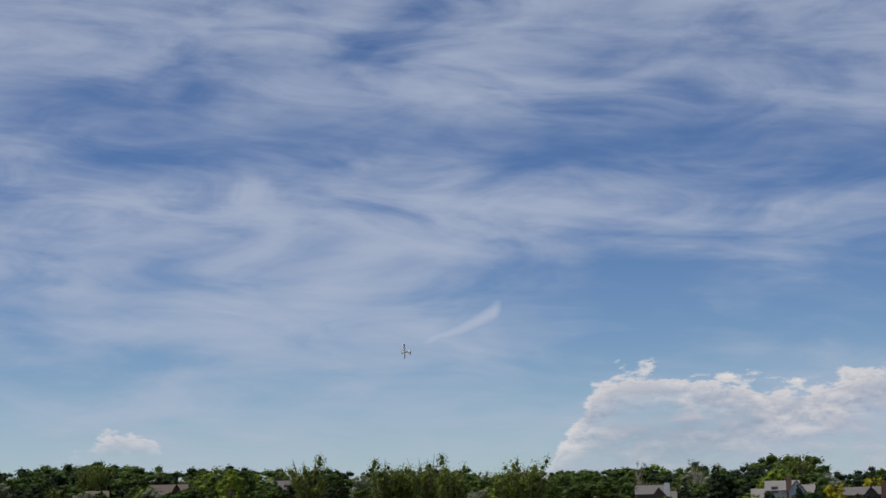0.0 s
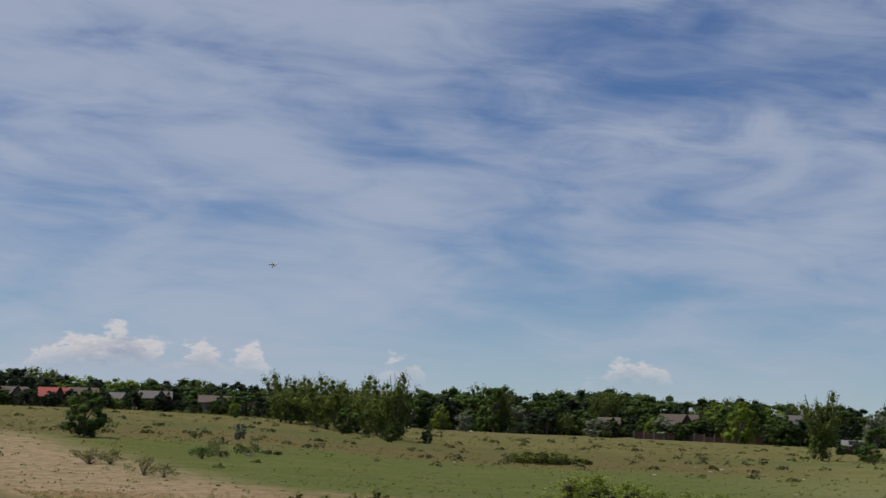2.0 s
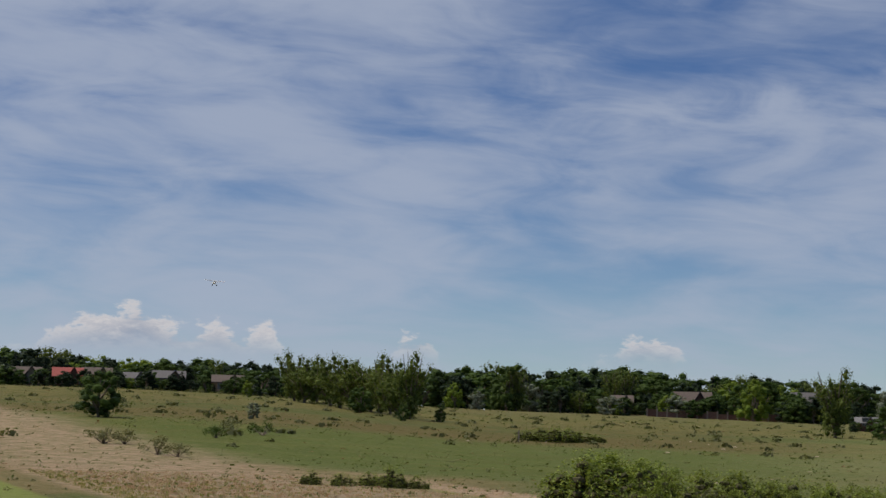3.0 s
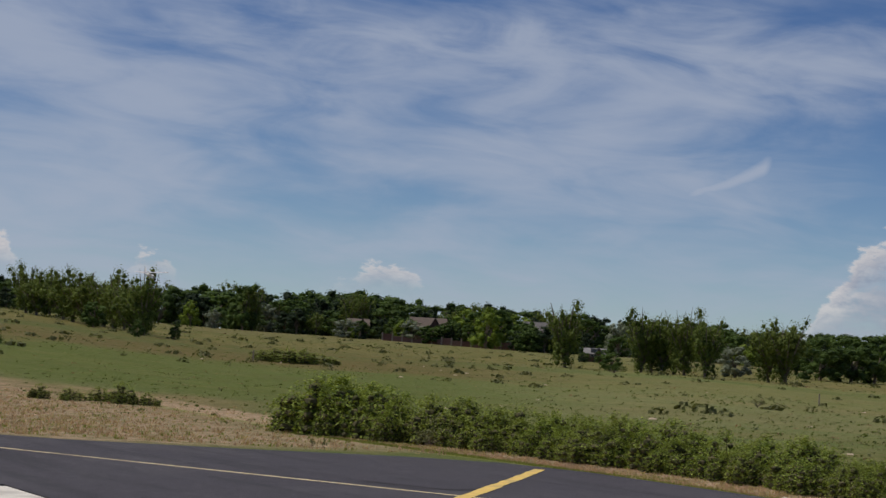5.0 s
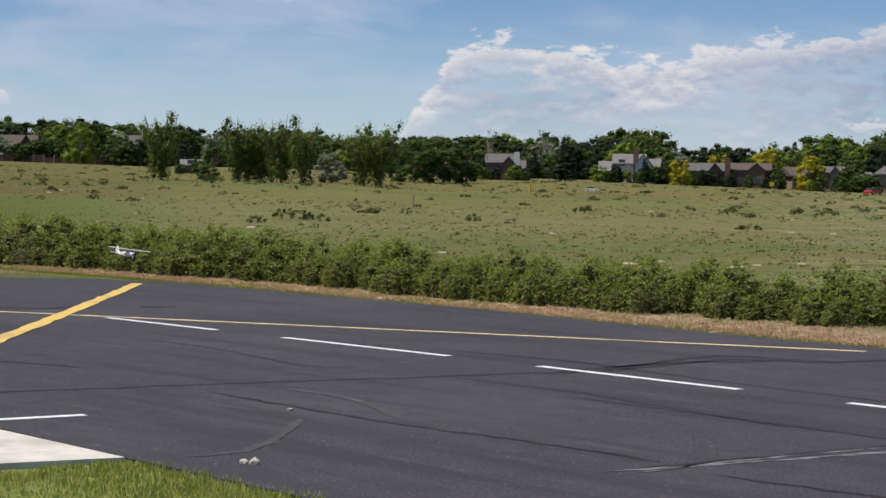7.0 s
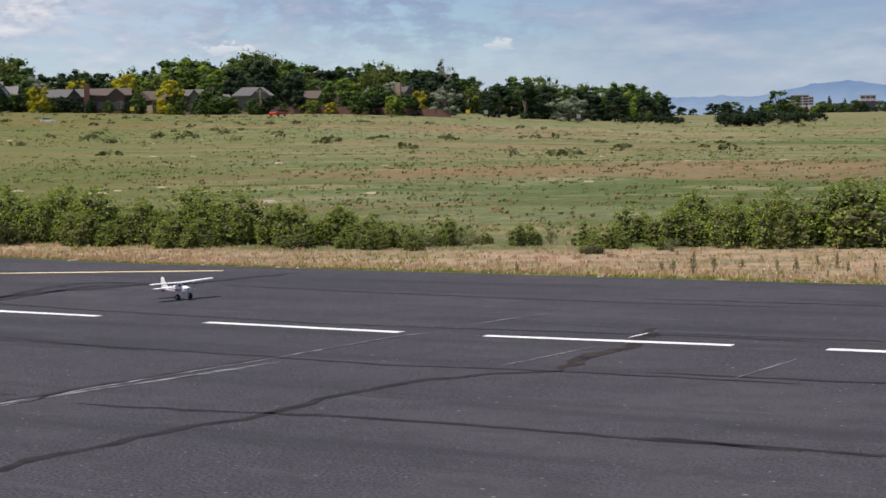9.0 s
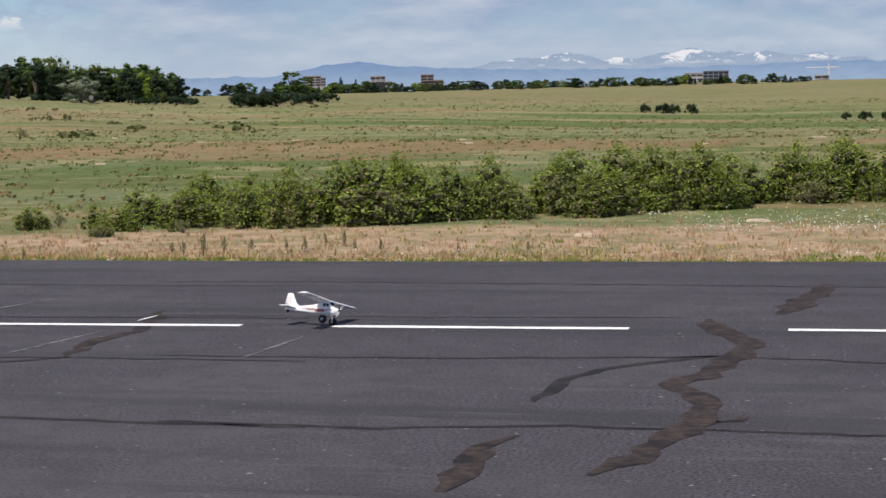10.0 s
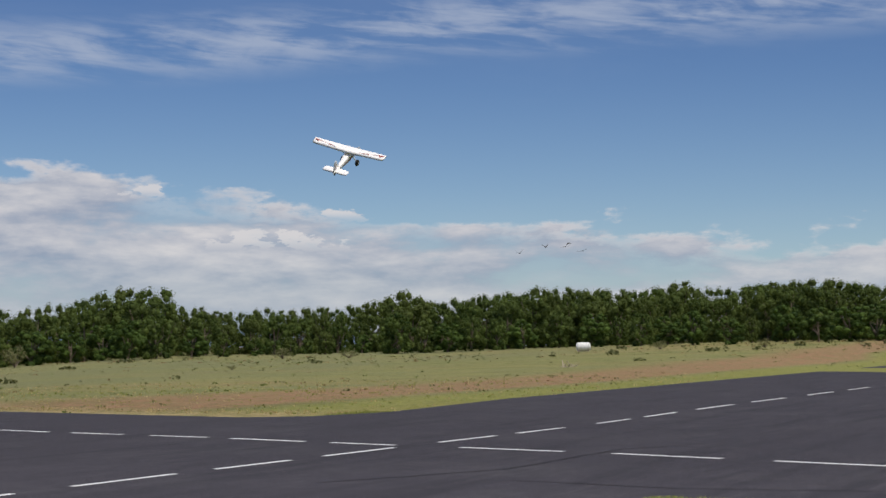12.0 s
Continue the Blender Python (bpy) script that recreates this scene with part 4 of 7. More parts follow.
crack(CLAY, 0.19, (-2.13, 13.86), (-2.10, 13.54), (-1.87, 13.10), (-1.68, 12.63), (-1.67, 12.16), (-1.71, 11.55), (-1.78, 11.21), (-1.88, 10.89), (-1.76, 10.60), (-1.60, 10.24), (-1.59, 9.73), (-1.63, 9.26), (-1.72, 8.69), (-1.84, 8.33))
crack(TAR, 0.08, (-1.68, 12.11), (-1.97, 11.89), (-2.36, 11.50), (-2.52, 10.93), (-2.54, 10.19))
crack(CLAY, 0.16, (-2.38, 9.21), (-2.47, 8.88), (-2.44, 8.41), (-2.39, 7.89))
crack(CLAY, 0.2, (-1.62, 14.16), (-1.58, 14.95), (-1.47, 16.28))
crack(TAR, 0.1, (-0.41, 17.41), (-0.26, 16.92), (-0.11, 16.24))
crack(CLAY, 0.16, (-1.45, 9.71), (-1.35, 9.89))
crack(TAR, 0.09, (3.23, 16.29), (3.38, 15.83), (3.41, 15.27), (3.81, 14.64), (4.08, 14.13), (4.14, 13.71))
crack(TAR, 0.08, (4.34, 13.19), (4.16, 12.47), (4.20, 11.79), (4.40, 11.33), (4.81, 10.84))
crack(TAR, 0.06, (3.99, 17.87), (4.08, 16.46))
crack(TAR, 0.03, (0.80, 16.22), (3.24, 16.34), (7.09, 15.93))
crack(TAR, 0.035, (-0.41, 11.72), (1.27, 11.68), (3.03, 11.62), (5.16, 11.61))
crack(TAR, 0.03, (-0.32, 9.50), (1.03, 9.43), (2.44, 9.36), (4.13, 9.30))
crack(TAR, 0.06, (4.17, 11.72), (4.62, 11.10), (5.20, 10.29), (5.29, 9.43), (5.53, 8.92))
crack(CLAY, 0.12, (6.93, 12.88), (6.88, 12.43), (6.36, 11.33), (6.25, 10.42), (6.16, 9.62), (6.24, 9.16), (7.04, 8.82))
crack(TAR, 0.06, (8.43, 17.76), (8.60, 16.46), (8.85, 14.76), (9.05, 13.53))
crack(TAR, 0.06, (8.21, 18.53), (8.67, 16.60), (9.17, 14.32), (8.97, 13.40))
crack(TAR, 0.07, (14.35, 18.04), (14.91, 16.64), (14.75, 15.72), (14.26, 14.94))
crack(TAR, 0.04, (8.64, 11.54), (10.49, 11.70), (12.16, 11.40), (14.08, 11.32))
crack(TAR, 0.1, (13.72, 16.19), (14.99, 15.93), (14.16, 14.86))
crack(TAR, 0.09, (-13.65, 12.58), (-13.57, 13.50), (-13.80, 15.44), (-12.81, 16.11))
crack(WORN_LINE, 0.06, (-8.64, 8.50), (-8.42, 9.41), (-8.10, 11.10))
crack(TAR, 0.1, (-22.69, 7.78), (-21.16, 8.29), (-19.69, 8.57))
crack(TAR, 0.06, (21.16, 10.75), (24.37, 9.45), (29.40, 9.45), (31.47, 8.61))
crack(TAR, 0.05, (22.40, 8.69), (21.80, 6.33), (22.19, 3.99))
crack(TAR, 0.06, (-15.21, 6.76), (-14.89, 8.20), (-14.60, 9.42), (-14.09, 11.37), (-13.73, 12.85))
crack(TAR, 0.1, (-13.73, 12.85), (-13.85, 13.82), (-13.75, 14.87), (-13.29, 15.82))
crack(TAR, 0.02, (-14.08, 11.64), (-12.15, 11.70), (-9.46, 11.24))
crack(TAR, 0.05, (-14.03, 9.06), (-12.60, 9.00), (-11.36, 8.96), (-10.01, 9.10), (-8.74, 9.12))
crack(TAR, 0.04, (-16.39, 13.62), (-15.15, 13.77), (-13.89, 13.86))
crack(TAR, 0.07, (-19.15, 8.48), (-18.14, 8.66), (-17.39, 9.04), (-16.57, 9.30))
crack(TAR, 0.03, (-19.46, 11.66), (-17.74, 11.58), (-15.67, 11.18), (-15.07, 11.44))
crack(TAR, 0.06, (-26.93, 12.71), (-25.34, 12.96), (-25.34, 14.18))
crack(SCUFF, 0.1, (-13.96, 9.72), (-13.39, 9.80), (-12.63, 9.65), (-11.91, 9.39), (-11.46, 9.14))
crack(SCUFF, 0.1, (-10.69, 6.74), (-10.74, 7.21), (-11.12, 7.71), (-11.98, 8.56))
crack(TAR, 0.1, (-26.96, 12.72), (-25.22, 13.36), (-25.61, 14.34))


# ---------- model airplane ----------
FOAM = material("white_foam", speckled((0.90, 0.88, 0.88), (0.85, 0.83, 0.84), 20.0), 0.5, spec=0.4)
DECAL = material("dark_red_decal", (0.33, 0.095, 0.085), 0.45)
GLASS = material("dark_canopy", (0.03, 0.035, 0.045), 0.15, spec=0.6)
RUBBER = material("black_rubber", speckled((0.012, 0.012, 0.013), (0.03, 0.03, 0.03), 60.0), 0.8)
BLACK = material("black_plastic", (0.015, 0.015, 0.016), 0.45)
HUB = material("grey_hub", (0.35, 0.35, 0.36), 0.4)
WIRE = material("gear_white", (0.7, 0.7, 0.7), 0.4)


def loft(sections, mt, name, parent, label=""):
    """A body through rounded rectangular sections (x, half width, low, high)."""
    bm = bmesh.new()
    rows = []
    for x, w, lo, hi in sections:
        ring = []
        c, h = (lo + hi) / 2, (hi - lo) / 2
        for k in range(16):
            q = 2 * math.pi * k / 16
            cx, cz = math.cos(q), math.sin(q)
            e = 0.45
            ring.append(bm.verts.new((x, w * math.copysign(abs(cx) ** e, cx), c + h * math.copysign(abs(cz) ** e, cz))))
        rows.append(ring)
    for a, b in zip(rows, rows[1:]):
        for k in range(16):
            bm.faces.new((a[k], a[(k + 1) % 16], b[(k + 1) % 16], b[k]))
    bm.faces.new(rows[0])
    bm.faces.new(rows[-1][::-1])
    bmesh.ops.recalc_face_normals(bm, faces=bm.faces)
    for f in bm.faces:
        f.smooth = True
    return part(name, bm, mt, parent, label)


def foil(rows, mt, name, parent, label="", thick=0.1):
    """A wing or tail surface through chords (nose point, tail point), with an aerofoil's thickness across the direction up."""
    bm = bmesh.new()
    prof = ((0.0, 0.0), (0.03, 0.5), (0.12, 0.9), (0.3, 1.0), (0.6, 0.7), (1.0, 0.08), (0.6, -0.25), (0.3, -0.35), (0.1, -0.4), (0.02, -0.3))
    rings = []
    for a, b, up in rows:
        a, b, up = Vector(a), Vector(b), Vector(up)
        ch = (b - a).length * thick
        rings.append([bm.verts.new(a.lerp(b, k) + up * ch * h) for k, h in prof])
    n = len(prof)
    for p, q in zip(rings, rings[1:]):
        for k in range(n):
            bm.faces.new((p[k], p[(k + 1) % n], q[(k + 1) % n], q[k]))
    bm.faces.new(rings[0])
    bm.faces.new(rings[-1][::-1])
    bmesh.ops.recalc_face_normals(bm, faces=bm.faces)
    for f in bm.faces:
        f.smooth = len(f.verts) == 4
    return part(name, bm, mt, parent, label)


def disc(bm, x, y, z, r, y0, y1, seg=20, bevel=0.0):
    """A short cylinder lying along y."""
    g = bmesh.ops.create_cone(bm, cap_ends=True, segments=seg, radius1=r, radius2=r, depth=y1 - y0,
                              matrix=Matrix.Translation((x, y + (y0 + y1) / 2, z)) @ Matrix.Rotation(math.pi / 2, 4, "X"))
    if bevel:
        ee = [e for e in {e for v in g["verts"] for e in v.link_edges} if len(e.link_faces) == 2 and e.calc_face_angle(0) > 1.0]
        bmesh.ops.bevel(bm, geom=ee, offset=bevel, segments=3, affect="EDGES")


def rod(bm, a, b, r, seg=8):
    a, b = Vector(a), Vector(b)
    bmesh.ops.create_cone(bm, cap_ends=True, segments=seg, radius1=r, radius2=r, depth=(b - a).length,
                          matrix=Matrix.Translation((a + b) / 2) @ (b - a).to_track_quat("Z", "Y").to_matrix().to_4x4())


def build_airplane():
    top = new("model_airplane")
    tagged(top, "white foam model airplane with dark red trim and big black tyres", "model airplane")
    loft([(-0.378, 0.004, 0.088, 0.106), (-0.33, 0.010, 0.085, 0.113), (-0.25, 0.017, 0.080, 0.121), (-0.17, 0.024, 0.075, 0.130), (-0.115, 0.029, 0.073, 0.140), (-0.085, 0.031, 0.072, 0.151),
          (0.0, 0.032, 0.073, 0.151), (0.022, 0.032, 0.075, 0.140), (0.05, 0.030, 0.079, 0.130), (0.078, 0.023, 0.088, 0.124), (0.087, 0.015, 0.096, 0.119)], FOAM, "fuselage", top)
    loft([(-0.072, 0.024, 0.146, 0.166), (-0.05, 0.027, 0.146, 0.171), (0.004, 0.026, 0.146, 0.171), (0.024, 0.020, 0.138, 0.150)], FOAM, "cabin", top)
    for s in (-1, 1):
        for x0, x1, z0, z1 in ((-0.038, -0.016, 0.128, 0.152), (-0.011, 0.010, 0.128, 0.152)):
            bm = bmesh.new()
            box(bm, x0, x1, s * 0.0305 - 0.0022, s * 0.0305 + 0.0022, z0, z1, 0.002)
            part("side_window", bm, GLASS, top, "dark side window")
        for x0, x1, z0, z1, sh in ((-0.095, -0.015, 0.086, 0.104, 0.004), (-0.21, -0.10, 0.104, 0.107, 0.003), (-0.17, -0.06, 0.097, 0.100, 0.002), (-0.02, 0.05, 0.104, 0.108, 0.004), (-0.02, 0.01, 0.094, 0.098, 0.003)):
            v = [(x0, z0), (x1, z0 + sh), (x1 - 0.012, z1 + sh), (x0 - 0.008, z1)]
            def half(x):
                return 0.0322 if x > -0.1 else 0.0322 + (x + 0.1) * 0.084
            me = raw("stripe", [(x, s * (half(x) + 0.0012), z) for x, z in v], [(0, 1, 2, 3)], DECAL)
            link("stripe", me, top, "dark red stripe")
    bm = bmesh.new()
    box(bm, 0.012, 0.026, -0.021, 0.021, 0.141, 0.164, 0.003)
    part("windshield", bm, GLASS, top, "dark windshield")
    rows = []
    for y in (-0.353, -0.345, -0.32, -0.15, 0.0, 0.15, 0.32, 0.345, 0.353):
        t = abs(y) / 0.353
        c = 0.118 * (1 - 0.12 * t) * (0.72 if abs(y) > 0.35 else 0.92 if abs(y) > 0.34 else 1)
        z = 0.168 + 0.010 * t
        rows.append(((0.022 - 0.008 * t, y, z), (0.022 - 0.008 * t - c, y, z - 0.003), (0, 0, 1)))
    wing = foil(rows, FOAM, "wing", top, thick=0.105)
    for s in (-1, 1):
        for y0, y1, a0, a1 in ((0.30, 0.34, 0.30, 0.62), (0.10, 0.20, 0.60, 0.70), (0.20, 0.30, 0.42, 0.54)):
            def on(y, k):
                t = y / 0.353
                c = 0.118 * (1 - 0.12 * t)
                h = 0.012 * (1 - abs(k - 0.3) * 0.9)
                return (0.022 - 0.008 * t - c * k, s * y, 0.1695 + 0.010 * t + max(h, 0.002))
            link("wing_stripe", raw("wing_stripe", [on(y0, a0 + 0.1), on(y1, a0), on(y1, a1 - 0.2), on(y0, a1)], [(0, 1, 2, 3)], DECAL), wing, "dark red wing trim")
        bm = bmesh.new()
        rod(bm, (-0.02, s * 0.030, 0.098), (-0.022, s * 0.165, 0.170), 0.0022)
        part("wing_strut", bm, WIRE, top)
    foil([((-0.302, -0.118, 0.104), (-0.362, -0.118, 0.104), (0, 0, 1)), ((-0.29, -0.105, 0.104), (-0.374, -0.105, 0.104), (0, 0, 1)), ((-0.278, 0, 0.104), (-0.378, 0, 0.104), (0, 0, 1)),
          ((-0.29, 0.105, 0.104), (-0.374, 0.105, 0.104), (0, 0, 1)), ((-0.302, 0.118, 0.104), (-0.362, 0.118, 0.104), (0, 0, 1))], FOAM, "tailplane", top, thick=0.08)
    fin = foil([((-0.240, 0, 0.112), (-0.386, 0, 0.108), (0, 1, 0)), ((-0.285, 0, 0.140), (-0.387, 0, 0.140), (0, 1, 0)), ((-0.314, 0, 0.185), (-0.380, 0, 0.185), (0, 1, 0)),
                ((-0.322, 0, 0.205), (-0.374, 0, 0.205), (0, 1, 0)), ((-0.332, 0, 0.211), (-0.366, 0, 0.211), (0, 1, 0))], FOAM, "fin", top, thick=0.08)
    for s in (-1, 1):
        for z in (0.135, 0.152, 0.170):
            q = 0.0092 if s > 0 else 0.0045
            link("fin_stripe", raw("fin_stripe", [(-0.330, s * q, z + 0.008), (-0.362, s * q * 0.7, z - 0.004), (-0.363, s * q * 0.7, z - 0.002), (-0.333, s * q, z + 0.011)], [(0, 1, 2, 3)], DECAL), fin)
        bm = bmesh.new()
        rod(bm, (0.002, s * 0.020, 0.090), (0.002, s * 0.066, 0.036), 0.0030)
        rod(bm, (0.022, s * 0.020, 0.090), (0.002, s * 0.066, 0.036), 0.0022)
        part("gear_leg", bm, WIRE, top)
        bm = bmesh.new()
        disc(bm, 0.002, s * 0.072, 0.031, 0.031, -0.014, 0.014, 24, 0.008)
        tyre = part("tyre", bm, RUBBER, top, "fat black tundra tyre")
        bm = bmesh.new()
        disc(bm, 0.002, s * 0.072, 0.031, 0.011, -0.0155, 0.0155, 14)
        part("hub", bm, HUB, tyre)
    bm = bmesh.new()
    disc(bm, -0.352, 0, 0.078, 0.012, -0.005, 0.005, 16, 0.003)
    rod(bm, (-0.352, 0, 0.078), (-0.345, 0, 0.094), 0.0018)
    part("tail_wheel", bm, RUBBER, top)
    bm = bmesh.new()
    bmesh.ops.create_cone(bm, cap_ends=True, segments=14, radius1=0.012, radius2=0.002, depth=0.02, matrix=Matrix.Translation((0.097, 0, 0.109)) @ Matrix.Rotation(math.pi / 2, 4, "Y"))
    part("spinner", bm, BLACK, top)
    bm = bmesh.new()
    for s in (-1, 1):
        for k in range(5):
            z0, z1 = 0.004 + 0.0125 * k, 0.004 + 0.0125 * (k + 1)
            w = (0.004, 0.007, 0.0075, 0.0065, 0.004)[k]
            box(bm, -0.0018, 0.0018, -w, w, min(s * z0, s * z1), max(s * z0, s * z1))
    me = bpy.data.meshes.new("propeller")
    bm.to_mesh(me)
    bm.free()
    me.materials.append(WIRE)
    prop = link("propeller", me, top, "pale two-bladed propeller")
    prop.matrix_basis = pose(0.094, 0, 0.109)
    return top, prop


airplane, propeller = build_airplane()
# seconds, place of the wheels' foot, heading, nose up, left wing up (degrees)
FLIGHT = [
    (0.0, -69.5, 47.0, 9.75, -108, 4, -74), (0.5, -73.5, 38.4, 9.65, -100, 4, -74), (1.0, -76.05, 30.02, 10.34, -86, 5, -82), (1.5, -76.26, 23.66, 10.3, -62, 4, -70), (2.0, -73.47, 19.05, 9.4, -38, 0, -40),
    (2.5, -68.24, 15.74, 8.0, -16, -4, -10), (4.5, -41.52, 12.15, 3.87, 2, -11, 2), (5.0, -37.2, 12.57, 3.29, 4, -11, 3), (5.5, -33.19, 12.89, 2.55, 7, -11, 4), (6.5, -27.08, 13.6, 1.07, 8, -9, 0),
    (7.2, -24.01, 14.96, 0.58, 2, 0, -8), (8.0, -19.3, 15.5, 0.16, -6, 2, 0), (8.8, -13.34, 15.13, 0.002, -16, 3, 1), (9.0, -11.79, 14.59, 0.002, -16, 1, 1), (9.5, -8.62, 13.79, 0.002, -14, -4, -3), (9.8, -6.45, 13.36, 0.006, -12, -4, -13),
    (10.0, -4.82, 13.17, 0.012, -12, -2, -16), (10.2, -3.03, 12.92, 0.012, -14, -1, -13), (10.5, -0.11, 12.21, 0.17, -16, -2, -4), (10.7, 1.91, 11.64, 0.36, -16, 0, -6), (10.8, 2.94, 11.35, 0.47, -16, 0, -6),
    (11.0, 5.06, 10.69, 0.66, -17, 0, -7), (11.2, 7.23, 10.02, 0.80, -17, 1, -14), (11.3, 8.35, 9.82, 0.88, -17, 2, -19), (11.5, 10.88, 9.15, 1.17, -16, 4, -19), (11.7, 13.05, 8.43, 1.70, -10, 16, -16),
    (11.8, 14.13, 8.17, 2.15, -6, 24, -4), (12.0, 15.87, 7.71, 3.37, -2, 32, 19)]


# ---------- belt of garden trees behind the field ----------
LEFT_TOPS = [(95, 2.3), (84, 2.4), (82, 2.45), (80, 2.2), (77, 2.25), (74, 2.05), (70, 2.15), (68.6, 2.37), (67.6, 2.1), (65.2, 2.3), (63, 2.05), (61, 2.2), (59, 1.97),
             (55, 1.9), (52, 1.72), (50, 1.72), (48.8, 1.9), (47.9, 1.7), (47.1, 1.92), (45.8, 1.72), (44.2, 2.1), (43.2, 1.52), (42, 1.64), (41, 1.45), (39.6, 1.65),
             (38.6, 1.9), (37.8, 1.6), (36.6, 2.05), (35.9, 1.7), (34.6, 1.42), (33, 1.68), (32.2, 1.32), (31, 1.65), (30.4, 1.08), (29.5, 0.92), (28.4, 1.13), (27.4, 0.97),
             (26.6, 0.74), (25.5, 0.84), (24.7, 0.58), (24, 0.38)]
RIGHT_TOPS = [(-44.8, 0.45), (-46.5, 0.58), (-47.6, 1.0), (-50.5, 1.13), (-51.3, 0.75), (-52, 1.18), (-54.3, 0.93), (-55.9, 1.2), (-57, 1.45), (-57.9, 1.62), (-58.8, 1.14),
              (-60, 0.95), (-62.2, 0.98), (-64.6, 1.12), (-65.6, 1.46), (-66.5, 1.3), (-69.4, 1.5), (-70.9, 1.57), (-72.8, 1.5), (-74, 1.72), (-75.2, 1.42), (-77.3, 1.8), (-79.5, 1.65),
              (-88, 1.6)]


def level(table, az):
    for (a0, e0), (a1, e1) in zip(table, table[1:]):
        if a1 <= az <= a0:
            return e0 + (e1 - e0) * (az - a0) / (a1 - a0)
    return table[-1][1]


def tree_to(key, az, d, top, wide=1.0, group="trees behind the field"):
    """A tree whose top stands at an angle over eye level."""
    p = spot(az, d)
    h = (EYE_Z + d * math.tan(radians(top)) - p.z) * (1.12 if key in ("poplar", "grove") else 1.05)
    n, l, c = TREE_WORDS[key]
    return plant(key, p, max(h, 0.6), n, l, c, group, wide)


belt = random.Random(11)
for row, (dd, drop, step) in enumerate(((530, 0.0, 0.42), (490, 0.22, 0.46), (450, 0.55, 0.5))):
    az = 93.0
    while az > 24.6:
        az -= step * belt.uniform(0.7, 1.25)
        key = belt.choices(("broad", "pine", "spruce", "bright", "poplar", "silver"), (6, 7, 2.0, 0.9, 2, 0.3 if row else 0))[0]
        k = belt.uniform(-0.02, 0.16) + drop * belt.uniform(0.75, 1.25)
        low = math.degrees(math.atan2(spot(az, dd).z - EYE_Z, dd))
        if row == 2 and belt.random() < (0.45 if az > 55 else 0.6 if az < 47 else 0.2):
            continue
        tree_to(key, az, dd * belt.uniform(0.98, 1.03), max(level(LEFT_TOPS, az) + 0.12 - k, low + 0.35), belt.uniform(1.05, 1.5) * (1.25 if key == "broad" else 1.0))
for row, (dd, drop, step) in enumerate(((264, 0.0, 0.62), (244, 0.2, 0.7), (230, 0.7, 0.9))):
    az = -44.6
    while az > -88:
        az -= step * belt.uniform(0.7, 1.25)
        k = belt.uniform(0.0, 0.16) + drop * belt.uniform(0.8, 1.2)
        tree_to("grove" if row < 2 or belt.random() < 0.5 else "broad", az, dd * belt.uniform(0.98, 1.03), level(RIGHT_TOPS, az) + 0.05 - k, belt.uniform(1.05, 1.5), "row of cottonwoods")

